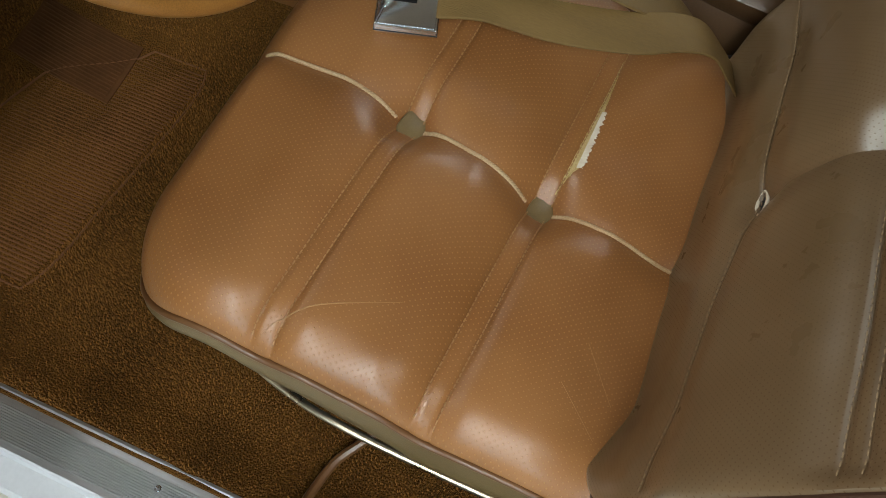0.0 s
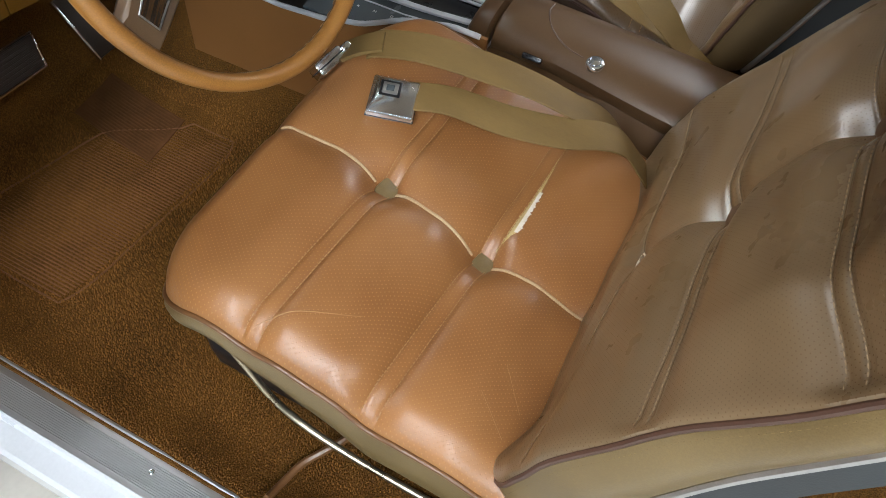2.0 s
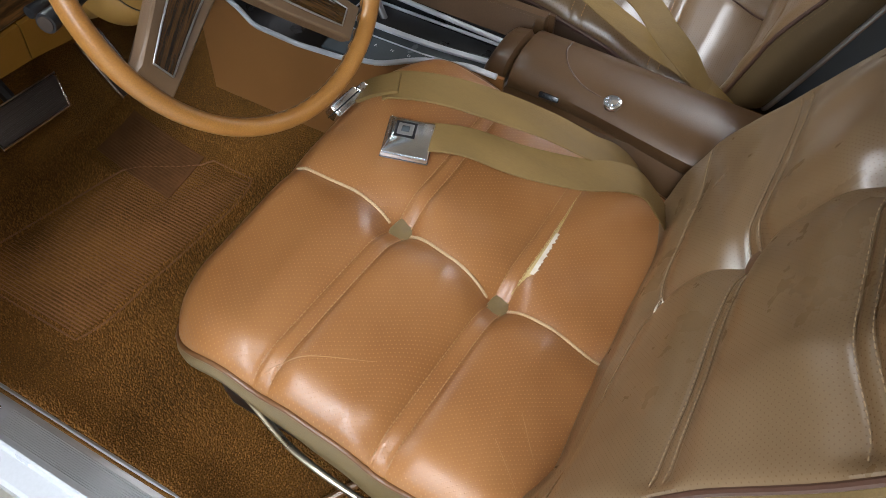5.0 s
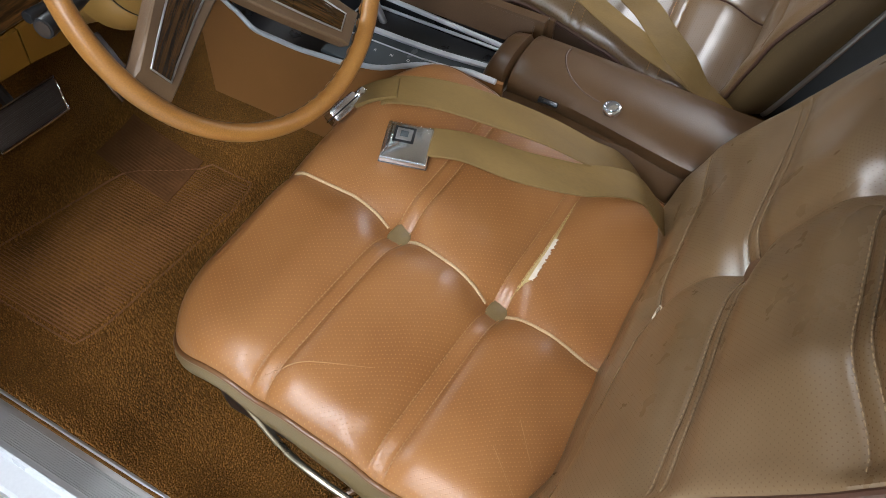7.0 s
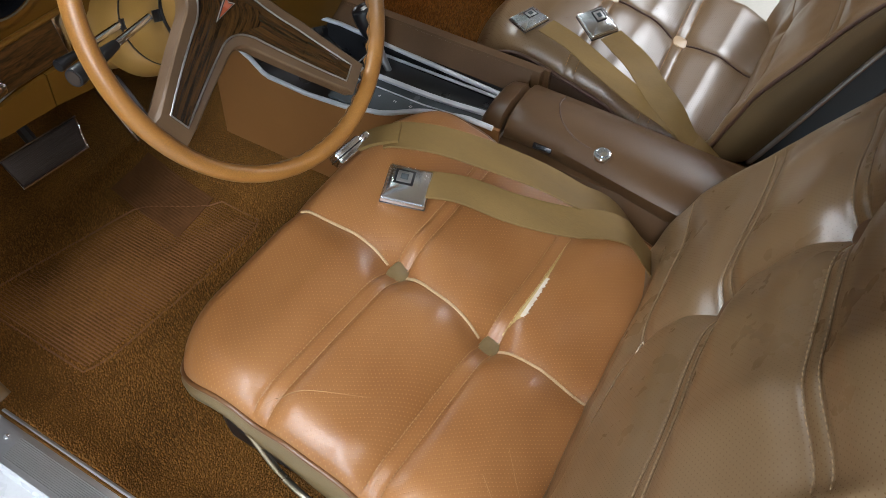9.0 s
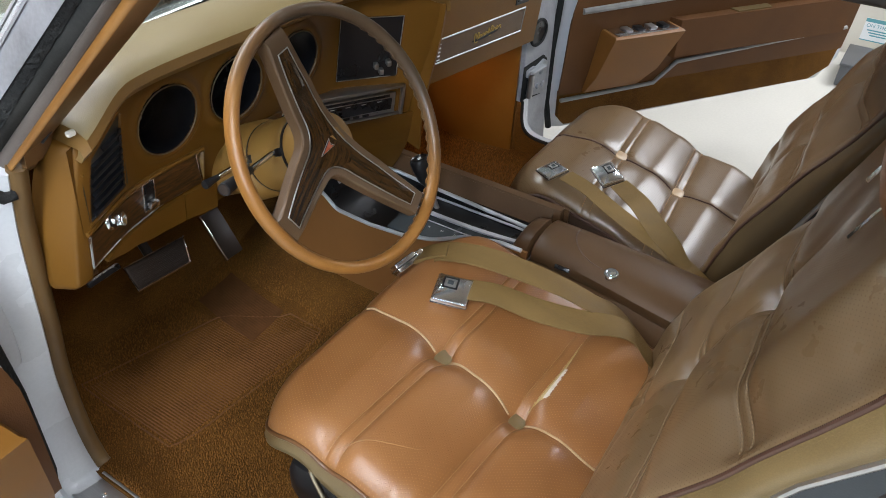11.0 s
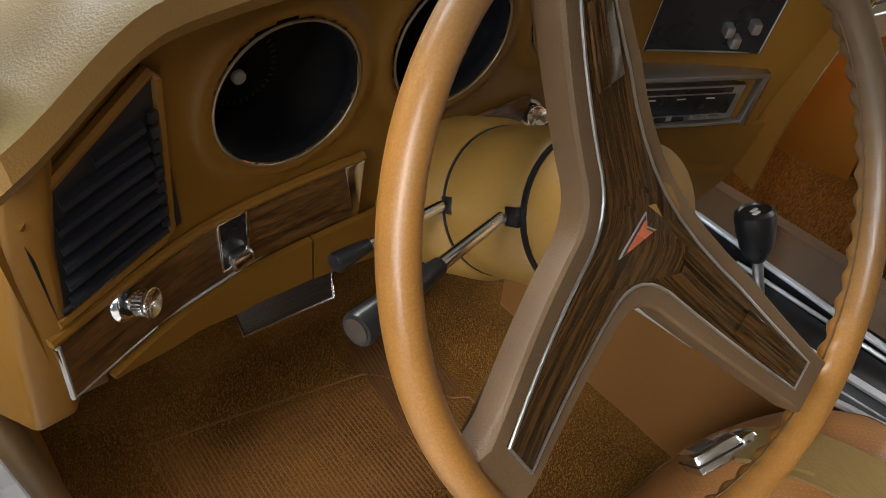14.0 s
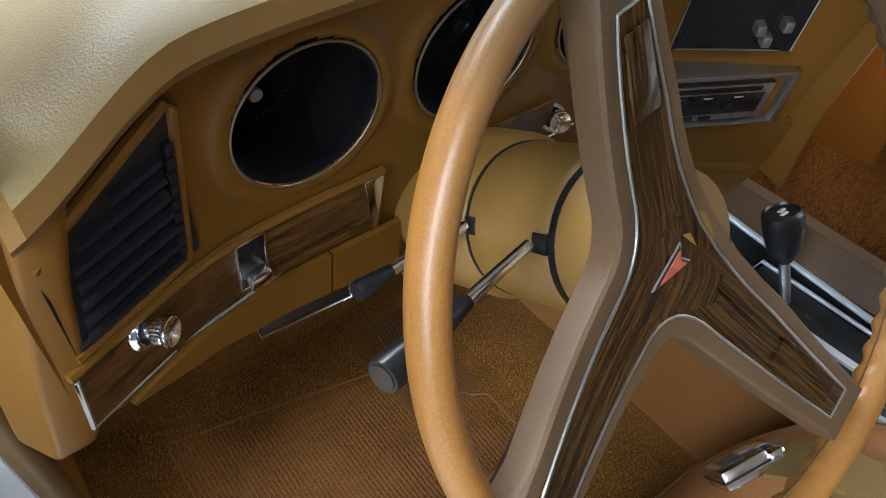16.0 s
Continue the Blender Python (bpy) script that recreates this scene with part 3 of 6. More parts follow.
# black strip laid over the jamb in place of the shaded gap
part("hinge_gap_shade", loft([[Vector((x, jamb_y(z) - d, z)) for x, d in ((-0.828, -0.004), (-0.828, 0.0065), (inner, 0.0065), (inner + 0.002, -0.004))] for z, inner in ((0.40, -0.806), (0.50, -0.800), (0.60, -0.792), (0.70, -0.789), (0.76, -0.789), (0.82, -0.790))]), RUBBER, car, "black strip standing in for the shaded hinge gap")
for k, (dx, r, mtl) in enumerate(((0.0, 0.0030, STEEL), (-0.010, 0.0042, WHITE_PAINT), (-0.018, 0.0030, RUBBER_GREY))):
    part("hinge_cable", tube(smooth_path([(-0.786 + dx, 0.606, 0.83), (-0.793 + dx, 0.612, 0.75), (-0.790 + dx * 0.6, 0.618, 0.68), (-0.800 + dx, 0.622, 0.60), (-0.804 + dx, 0.622, 0.50)], 6), r, 8), mtl, car, "cable beside the door hinge")
part("hinge_bush", lathe([(0.007, 0), (0.009, 0.003), (0.009, 0.012), (0.006, 0.015), (0.006, 0.028), (0.008, 0.030), (0.008, 0.036)], pose(-0.800, 0.612, 0.575), 16), SEAT_PIPING, car, "rusty hinge bush")
jamb(1, "passenger_jamb")
for s in (-1, 1):
    part("rocker_panel", box(min(s * 0.79, s * 0.823), max(s * 0.79, s * 0.823), -1.3, 0.60, 0.17, 0.33, 0.008), WHITE_PAINT, car)
    part("fender", box(min(s * 0.86, s * 0.93), max(s * 0.86, s * 0.93), 0.68, 2.3, 0.3, 0.93, 0.03), WHITE_PAINT, car)
    if s > 0:
        part("windscreen_pillar", tube([(s * 0.730, 0.57, 0.985), (s * 0.635, 0.33, 1.278), (s * 0.615, 0.25, 1.365)], 0.026, 10, flat=0.6), OLIVE, car)
part("cowl", sheet(lambda u, v: Vector((-0.74 + 1.48 * u, 0.83 + 0.28 * v, 0.945 - 0.01 * v + 0.02 * smooth01(0.5, 1.0, v))), 10, 10, 0.01), WHITE_PAINT, car)
for x0, x1 in ((-0.40, 0.02), (0.16, 0.62)):
    wiper = part("wiper", tube([(x0, 0.858, 0.980), (x0 * 0.5 + x1 * 0.5, 0.862, 0.986), (x1, 0.862, 0.992)], 0.0075, 8, flat=1.4), BLACK, car, "black wiper resting below the windscreen")
    part("wiper_arm", tube([(x1 + 0.02, 0.90, 0.965), (x1 - 0.06, 0.885, 1.000), (x0 * 0.5 + x1 * 0.5, 0.872, 1.002)], 0.003, 8), STEEL, wiper, "bright wiper arm")
    part("pivot", lathe([(0.014, 0), (0.014, 0.012), (0.009, 0.02), (0.001, 0.021)], pose(x1 + 0.02, 0.90, 0.945), 16), STEEL, wiper)
part("cowl_slot", box(-0.60, 0.60, 0.915, 0.975, 0.9455, 0.9495, 0.001), BLACK, car, "dark air slot in the cowl")
part("reveal_moulding", tube(smooth_path([(-0.60, 0.792, 0.962), (-0.45, 0.803, 0.979), (-0.32, 0.808, 0.988), (-0.16, 0.812, 0.992), (0.0, 0.812, 0.989), (0.25, 0.808, 0.978), (0.60, 0.79, 0.960)], 6), 0.0080, 8, flat=0.6), CHROME, car, "bright reveal moulding at the foot of the windscreen")
well = part("hinge_well", box(-0.68, -0.44, 1.16, 1.42, 0.70, 0.945, 0.01), ENGINE, car, "dark bonnet hinge well")
part("hinge_spring", tube([(-0.60 + 0.011 * math.cos(a), 1.150 + 0.011 * math.sin(a), 0.835 + 0.0013 * a) for a in (0.35 * k for k in range(180))], 0.0022, 6), STEEL, car, "coil spring of the bonnet hinge")
part("hinge_arm", box(-0.008, 0.008, -0.006, 0.006, -0.05, 0.06, 0.002, pose(-0.545, 1.150, 0.905, 0, -14, 0)), WHITE_PAINT, car)
part("hinge_rim", tube(smooth_path([(-0.66, 1.145, 0.885), (-0.60, 1.145, 0.932), (-0.53, 1.145, 0.955), (-0.43, 1.145, 0.970)], 6), 0.009, 8), WHITE_PAINT, car)
part("windscreen", sheet(lambda u, v: Vector(((2 * u - 1) * (0.70 - 0.09 * v), 0.795 - 0.45 * v + 0.03 * math.sin(math.pi * u), 0.985 + 0.37 * v)), 16, 10, 0.005), GLASS, car).visible_shadow = False
part("bonnet", sheet(lambda u, v: Vector((-0.86 + 1.72 * u, 1.25 + 1.25 * v, 1.0 + 0.62 * v + 0.05 * math.sin(math.pi * u))), 20, 16, 0.02), WHITE_PAINT, car, "raised white bonnet")

# sill plate of the driver's side
plate = thing("sill_plate", "worn ribbed aluminium sill plate screwed to the sill", "sill plate", (-0.755, 0.1, 0.358))
part("plate", box(-0.783, -0.727, -0.9, 0.610, 0.3565, 0.3605, 0.0015), BRUSHED, plate)
for k in range(13):
    x = -0.775 + 0.0027 * k
    part("rib", tube([(x, -0.88, 0.3607), (x, 0.545, 0.3607)], 0.0011, 6), BRUSHED, plate)
for y in (-0.3, 0.272, 0.565):
    part("screw", lathe([(0.0045, 0), (0.0045, 0.001), (0.003, 0.0026), (0.0005, 0.003)], pose(-0.752, y, 0.360), 12), CHROME, plate)
part("inner_lip", tube([(-0.729, -0.9, 0.3615), (-0.727, 0.60, 0.3625)], 0.0042, 8), BRUSHED, plate)

# windscreen pillar's trim and seals, driver's side
# edges of the pillar's bands, each a straight line: x and y at its foot, x and y at z = 1.278
BANDS = {"cover_in": (-0.6653, 0.5697, -0.5866, 0.2808), "cover_out": (-0.7231, 0.5425, -0.6068, 0.2965), "edge": (-0.7245, 0.5540, -0.6140, 0.3123), "lip": (-0.7275, 0.5729, -0.6335, 0.3131),
         "rubber": (-0.7486, 0.5760, -0.6412, 0.3406), "crumbs": (-0.7571, 0.5995, -0.6564, 0.3440), "paint": (-0.7600, 0.6320, -0.6600, 0.3914)}
TOWARD = Vector((-0.40, -0.85, 0.25)).normalized()
AWAY = Vector((0.012, 0.024, 0.010))


def band(name, z):
    x0, y0, x1, y1 = BANDS[name]
    t = (z - 0.985) / 0.293
    return Vector((x0 + (x1 - x0) * t, y0 + (y1 - y0) * t, z))


def pillar_row(left, right, z, swell, bulge=0.0, inset=0.0):
    """Points across one band at a height, from its left edge to its right one, swelling towards the cabin."""
    return [band(left, z).lerp(band(right, z), m) + TOWARD * (swell * math.sin(math.pi * m) ** 0.8 - inset + bulge) for m in (0.0, 0.12, 0.3, 0.5, 0.7, 0.88, 1.0)]


def pillar_strip(left, right, z0, z1, swell, n=24, rough=0.0, inset=0.0):
    rows = []
    for k in range(n + 1):
        z = z0 + (z1 - z0) * k / n
        front = pillar_row(left, right, z, swell, 0.0, inset)
        if rough:
            front = [p + TOWARD * rough * (noise.noise((k * 0.9, m * 2.1, 2.0)) + 0.5 * noise.noise((k * 2.3, m * 5.0, 7.0))) for m, p in enumerate(front)]
        rows.append(front + [front[-1] + AWAY, front[0] + AWAY])
    return loft(rows)


# light painted in: the edge that catches it orange, the averted face brown
trim = thing("pillar_trim", "brown plastic windscreen pillar trim, lit edge painted orange", "trim", (-0.71, 0.5, 1.0))
part("cover", pillar_strip("cover_out", "cover_in", 1.012, 1.335, 0.003), PILLAR_BROWN, trim)
part("lit_edge", pillar_strip("edge", "cover_out", 0.975, 1.335, 0.004), LIT_EDGE, trim, "edge of the trim with its light painted orange")
part("inner_lip", pillar_strip("lip", "edge", 0.968, 1.335, 0.002, inset=0.001), LIP_GREY, trim, "grey plastic lip")
foot_row = pillar_row("cover_out", "cover_in", 1.012, 0.003)
foot_rows = [foot_row + [foot_row[-1] + AWAY, foot_row[0] + AWAY]]
for down, back, tuck in ((0.5, 0.002, 0.3), (0.93, 0.004, 0.8), (1.0, 0.010, 0.85), (1.55, 0.024, 0.95)):
    low = [p + Vector((-0.026 * tuck * m / 6, back, -down * (0.020 + 0.012 * m / 6))) for m, p in enumerate(foot_row)]
    foot_rows.append(low + [low[-1] + AWAY, low[0] + AWAY])
part("cover_foot", loft(foot_rows), PILLAR_BROWN, trim, "brown folded foot of the pillar trim")
slot_at = band("cover_out", 1.018).lerp(band("cover_in", 1.018), 0.62) + TOWARD * 0.0025
part("screw_slot", box(-0.009, 0.009, -0.0022, 0.0022, -0.001, 0.0012, 0.0008, axes(slot_at, (1, -0.3, 0.9), TOWARD)), BLACK, trim)
seal = thing("door_seal", "cracked black rubber door seal along the windscreen pillar", "seal", (-0.74, 0.52, 1.0))
part("grey_strip", pillar_strip("rubber", "lip", 0.955, 1.335, 0.003, 40, 0.0008, 0.006), RUBBER_GREY, seal, "grey weather strip")
part("black_strip", pillar_strip("crumbs", "rubber", 0.950, 1.335, 0.002, 120, 0.0030, 0.004), RUBBER, seal, "perished black rubber")
part("seal_foot", tube([(-0.745, 0.560, 0.962), (-0.735, 0.556, 0.952), (-0.722, 0.553, 0.953)], 0.009, 10), RUBBER, seal, "torn foot of the rubber seal")
part("paint_edge", pillar_strip("paint", "crumbs", 0.945, 1.335, 0.004), PILLAR_PAINT, car, "grey outer pillar")
# flat dark patch stands for the shade inside the gap below the pillar
part("pillar_gap_shade", loft([[Vector((x, 0.600 - d, z)) for x, z in ((-0.752, 0.968), (-0.735, 0.956), (-0.718, 0.951), (-0.722, 0.932), (-0.733, 0.914), (-0.750, 0.917), (-0.766, 0.926))] for d in (0.0, 0.010)]), RUBBER, car, "dark patch for the shaded gap at the pillar's foot")
part("drip_moulding", tube([band("paint", z) + Vector((-0.003, 0.004, 0.002)) for z in (0.945, 1.04, 1.14, 1.24, 1.335)], 0.0045, 8), CHROME, car, "bright drip moulding")
roofrail = thing("roof_seal", "dark rubber seal along the roof's door edge", "seal", (-0.66, -0.4, 1.35))
part("strip", tube([(-0.640, 0.25, 1.330), (-0.656, 0.12, 1.348), (-0.666, -0.05, 1.354), (-0.664, -0.4, 1.356), (-0.668, -1.3, 1.354)], 0.0112, 12), SEAL_BLACK, roofrail)
part("drip_rail", tube([(-0.645, 0.25, 1.350), (-0.660, 0.12, 1.366), (-0.670, -0.05, 1.3735), (-0.668, -1.3, 1.374)], 0.0035, 8), STEEL, roofrail)


# ---- bucket seats ----
CUSHION = ((-0.26, 0.535), (-0.134, 0.566), (-0.07, 0.588), (0.0, 0.594), (0.07, 0.624), (0.142, 0.645), (0.21, 0.658), (0.285, 0.652), (0.36, 0.628))
FRONT, CORNER = 0.342, 0.11
ROW_0, ROW_1 = 0.0, 0.142


def build_seat(s, xc, skin, back_skin, button_skin, label, worn, deep=1.0):
    """A tufted bucket seat about x = xc; s mirrors it (-1: driver's side)."""
    seat = thing("bucket_seat", label, "seat", (xc, 0.05, 0.36), "front seats")
    HALF = 0.260 if worn else 0.240

    def seam_x(y):
        return xc + s * 0.002 - s * 0.05 * (y - 0.12)

    def row(k, xr):
        return (ROW_0, ROW_1)[k] + s * 0.075 * xr

    def half_at(y):
        q = max(0.0, y - (FRONT - CORNER))
        return HALF - CORNER + math.sqrt(max(0.0, CORNER ** 2 - min(q, CORNER) ** 2))

    def top(x, y):
        xr = x - xc
        z = lerp_table(CUSHION, y)
        # pillows between the tufted rows
        for k in (0, 1):
            dy = y - row(k, xr)
            z -= 0.0066 * deep * bump_at(max(0.0, abs(dy) - 0.007), 0.014)
            z -= 0.0024 * bump_at(abs(dy) - 0.0092, 0.0026)
        ds = x - seam_x(y)
        fade = smooth01(0.345, 0.29, y)
        z -= 0.007 * deep * bump_at(ds, 0.022) * fade
        z -= 0.003 * bump_at(ds, 0.006) * fade
        for k in (0, 1):
            r2 = math.hypot(ds, y - row(k, 0))
            z -= 0.017 * deep * bump_at(r2, 0.030)
        z += 0.004 * noise.noise((x * 9, y * 9, 1.7)) * 0.6
        front = smooth01(0.22, 0.36, y)
        qx, qy = abs(xr) - (HALF - CORNER), y - (FRONT - CORNER)
        dist = CORNER - (math.hypot(qx, qy) if qx > 0 and qy > 0 else max(qx, qy))
        inner = smooth01(0.08, 0.24, -s * xr) * smooth01(0.34, 0.22, y) * (1.0 if worn else 0.0)
        z += 0.016 * inner
        reach, drop = 0.05 + 0.045 * front - 0.02 * inner, 0.040 + 0.075 * front - 0.024 * inner
        if dist < reach:
            q = 1 - max(0.0, dist) / reach
            z -= drop * (1 - math.sqrt(max(0.0, 1 - q * q)))
        return z

    def spread(t):
        return 0.5 - 0.5 * math.cos(math.pi * t) * 0.35 + (t - 0.5) * 0.65

    def place(u, v):
        y = -0.24 + (FRONT + 0.24) * (1 - (1 - v) ** 1.25)
        w = half_at(y)
        x = xc - w + 2 * w * spread(u)
        return Vector((x, y, top(x, y)))

    cushion = part("cushion", sheet(place, 170, 320 if worn else 240, 0.0, lambda c: (c.x, c.y)), skin, seat)

    # piping and the skirt below it
    rim = [Vector((xc - HALF, -0.22 + (FRONT - CORNER + 0.22) * k / 60, 0)) for k in range(60)]
    rim += [Vector((xc - HALF + CORNER - CORNER * math.cos(a), FRONT - CORNER + CORNER * math.sin(a), 0)) for a in (radians(2.5 * v) for v in range(37))]
    rim += [Vector((xc - (HALF - CORNER) * (1 - k / 15), FRONT, 0)) for k in range(1, 16)]
    rim += [Vector((2 * xc - p.x, p.y, 0)) for p in reversed(rim[:-1])]
    for p in rim:
        toward = (Vector((xc, 0.05, 0)) - p).normalized() * 0.001
        p.z = top(p.x + toward.x, p.y + toward.y) - 0.002
    for _ in range(3):
        flat = [p.z for p in rim]
        for k in range(1, len(rim) - 1):
            rim[k].z = (flat[k - 1] + 2 * flat[k] + flat[k + 1]) / 4
    part("piping", tube(rim, 0.0036, 10), SEAT_PIPING if worn else PIPING, seat, "brown vinyl piping")

    def inward(p, by):
        c = Vector((xc, 0.05, p.z))
        q = (c - p)
        q.z = 0
        return p + q.normalized() * by

    skirt_rows = []
    for p in rim:
        low = max(0.43, p.z - ((0.042 + 0.055 * smooth01(0.24, 0.0, p.y)) if worn else 0.105))
        skirt_rows.append([inward(p, 0.0) + Vector((0, 0, -0.003)), inward(Vector((p.x, p.y, p.z * 0.6 + low * 0.4)), -0.006 if worn else -0.016), inward(Vector((p.x, p.y, p.z * 0.3 + low * 0.7)), -0.005 if worn else -0.020), inward(Vector((p.x, p.y, low)), 0.006), inward(Vector((p.x, p.y, low)), 0.03)])
    part("skirt", loft(skirt_rows, closed=False), OLIVE if worn else SEAT_SIDE, seat, "faded olive-tan vinyl side skirt" if worn else "dark brown vinyl side skirt")
    for side in (-1, 1):
        strip = smooth_path([(xc + side * (HALF - 0.010 - d), y, z) for d, y, z in ((0.025, 0.232, 0.575), (0.006, 0.212, 0.552), (0.002, 0.190, 0.512), (0.0, 0.152, 0.450), (0.0, 0.095, 0.414), (0.0, 0.0, 0.398), (0.0, -0.2, 0.392))], 8)
        part("trim_strip", tube(strip, 0.0046, 10), GILT_STRIP, seat, "dull bright metal strip along the base")
    part("base_frame", box(xc - HALF + 0.03, xc + HALF - 0.03, -0.22, FRONT - 0.05, 0.395, 0.50, 0.03), BLACK, seat)
    for dx in (-0.19, 0.19):
        part("seat_track", box(xc + dx - 0.018, xc + dx + 0.018, -0.22, 0.27, 0.345, 0.40, 0.004), ENGINE, seat)

    # stitched rows
    def stitches(path, length=0.0042, gap=0.0026, r=0.00065):
        pieces, run, want = [], 0.0, 0.0
        verts, faces = [], []
        for a, b in zip(path, path[1:]):
            seg = (b - a).length
            while want < run + seg:
                p = a + (b - a) * ((want - run) / seg)
                t = (b - a).normalized()
                side = t.cross(Vector((0, 0, 1)))
                if side.length < 0.1:
                    side = Vector((1, 0, 0))
                side.normalize()
                up = side.cross(t)
                base = len(verts)
                for f, w in ((-0.5, 0.3), (-0.3, 1), (0.3, 1), (0.5, 0.3)):
                    for c1, c2 in ((-1, 0), (0, 1), (1, 0)):
                        verts.append(p + t * (length * f) + side * (r * w * c1) + up * (r * 1.3 * w * c2))
                for k in range(3):
                    o = base + 3 * k
                    faces += [(o, o + 1, o + 4, o + 3), (o + 1, o + 2, o + 5, o + 4)]
                want += length + gap
            run += seg
        me = bmesh.new()
        vs = [me.verts.new(v) for v in verts]
        for f in faces:
            me.faces.new([vs[i] for i in f])
        return me

    for k in (0, 1):
        for off in (-0.0092, 0.0092):
            path = []
            for j in range(70):
                xr = -HALF + 0.012 + (2 * HALF - 0.024) * j / 69
                y = row(k, xr) + off
                path.append(Vector((xc + xr, y, top(xc + xr, y) + 0.0021)))
            part("stitching", stitches(path, 0.0044, 0.0012, 0.0007), STITCH, seat, "tan thread stitching")

    # the welt from front to back, with its buttons
    spans = ((0.300, ROW_1 + 0.016), (ROW_1 - 0.014, ROW_0 + 0.016), (ROW_0 - 0.014, -0.16))
    for n_span, (a, b) in enumerate(spans):
        strands = []
        for ph in (0.0, math.pi):
            path = []
            for j in range(150):
                y = a + (b - a) * j / 149
                w = 2 * math.pi * (y / 0.0062) + ph
                path.append(Vector((seam_x(y) + 0.0010 * math.cos(w), y, top(seam_x(y), y) + 0.0012 + 0.0008 * math.sin(w))))
            strands.append(tube(path, 0.00135, 6))
        part("welt", join(*strands), CORD if worn else PIPING, seat, "worn cream twisted welt cord" if worn else "brown welt")
    for k in (0, 1):
        y = row(k, 0)
        x = seam_x(y)
        n = Vector((0, 0.34 if k else 0.2, -1)).normalized()
        m = axes((x, y, top(x, y) + 0.001), (1, 0.15 * s, 0), -n)
        part("button", join(prism([(0.016 * math.copysign(abs(math.cos(a)) ** 0.55, math.cos(a)), 0.013 * math.copysign(abs(math.sin(a)) ** 0.55, math.sin(a))) for a in (radians(v) for v in range(0, 360, 15))], 0.0065, 0.0017, m)), button_skin, seat, "olive vinyl tuft button" if worn else "pale tan tuft button")

    # ---- backrest ----
    B0, UP, OUT = Vector((xc, -0.125, 0.54)), Vector((0, -0.36, 0.933)), Vector((0, 0.933, 0.36))
    TALL, WIDE = 0.720, 0.262
    EDGE = ((0.0, 0.010), (0.04, 0.018), (0.108, 0.028), (0.168, 0.033), (0.28, 0.021), (0.43, 0.0), (0.60, -0.016), (0.75, -0.025))
    rows_b = ((0.153, 0.0), (0.284, 0.0070), (0.441, 0.0070))

    def row_h(k, xr):
        o = s * xr
        return rows_b[k][0] + (-0.030 * smooth01(0.0, 0.17, o), 0.010 * smooth01(0.0, -0.22, o), 0.010 * smooth01(0.12, 0.25, o))[k]

    def bulge(xr, h):
        z = 0.027 - 0.034 * smooth01(0.155, 0.02, h)
        w = smooth01(0.165, 0.255, abs(xr))
        z = z * (1 - w) + w * lerp_table(EDGE, h)
        for k, (c, off) in enumerate(rows_b):
            dh = h - row_h(k, xr)
            ease = smooth01(0.262, 0.243, abs(xr)) * (1 - 0.45 * w)
            z -= (0.008 if k == 0 else 0.0125) * ease * bump_at(max(0.0, abs(dh) - off * 0.7), 0.024)
            z -= 0.0020 * ease * bump_at(abs(dh) - off, 0.0026)
            z -= (0.004 if k == 0 else 0.009) * bump_at(math.hypot(xr, dh), 0.030)
        seam = smooth01(0.10, 0.17, h) * smooth01(0.60, 0.46, h)
        z -= (0.0055 * bump_at(xr, 0.020) + 0.0018 * bump_at(xr, 0.0032)) * seam
        # slack folds running down to the tuft buttons
        z += 0.0022 * math.sin(46 * (xr - 0.35 * (h - 0.28))) * bump_at(h - 0.36, 0.10) * bump_at(xr - 0.04, 0.15)
        z += 0.0028 * noise.noise((xr * 9, h * 9, 5.1)) + 0.0009 * noise.noise((xr * 24, h * 24, 2.2))
        d = WIDE - abs(xr)
        if d < 0.022:
            q = 1 - d / 0.022
            z -= 0.010 * (1 - math.sqrt(max(0.0, 1 - q * q)))
        return z

    def wide_at(h):
        low = max(0.0, 0.075 - (h - 0.02))
        return WIDE - (0.075 - math.sqrt(max(0.0, 0.075 ** 2 - min(low, 0.075) ** 2))) * 0.5 - 0.018 * smooth01(0.10, 0.35, h) - 0.05 * smooth01(0.62, 0.74, h) ** 2

    def on_back(xr, h, lift=0.0):
        return B0 + Vector((xr, 0, 0)) + UP * h + OUT * (bulge(xr, h) + lift)

    def back_place(u, v):
        h = 0.02 + (TALL - 0.02) * v
        xr = (2 * spread(u) - 1)
        w = wide_at(h)
        return on_back(xr * w, h) if w >= WIDE - 1e-6 else B0 + Vector((xr * w, 0, 0)) + UP * h + OUT * bulge(xr * WIDE, h)

    part("backrest", sheet(back_place, 120, 400 if worn else 260, 0.0, lambda c: (c.x, (c - B0).dot(UP))), back_skin, seat, "brown perforated vinyl backrest with tufted rows")
    for side in (-1, 1):
        edge = [back_place((side + 1) / 2, v / 40) for v in range(41)]
        part("piping", tube(edge, 0.0031, 8), PIPING, seat, "maroon-brown piping")

        def panel(u, v):
            h = 0.02 + (TALL - 0.02) * v
            a = edge[min(40, int(round(v * 40)))]
            start = 0.085 * (1 - math.sqrt(1 - (1 - min(1.0, v * 6)) ** 2)) if v * 6 < 1 else 0.0
            b = B0 + Vector((side * (wide_at(h) + 0.004), 0, 0)) + UP * (h + start * u) - OUT * (0.045 + 0.22 * max(0.0, h - 0.47))
            p = a.lerp(b, u)
            p.x += side * 0.012 * math.sin(math.pi * u)
            return p

        part("side_panel", sheet(panel, 10, 40, 0.004), OLIVE if worn else OLIVE_SHADED, seat, "faded olive-tan vinyl side panel" if worn else "olive vinyl side panel with its shade painted in")
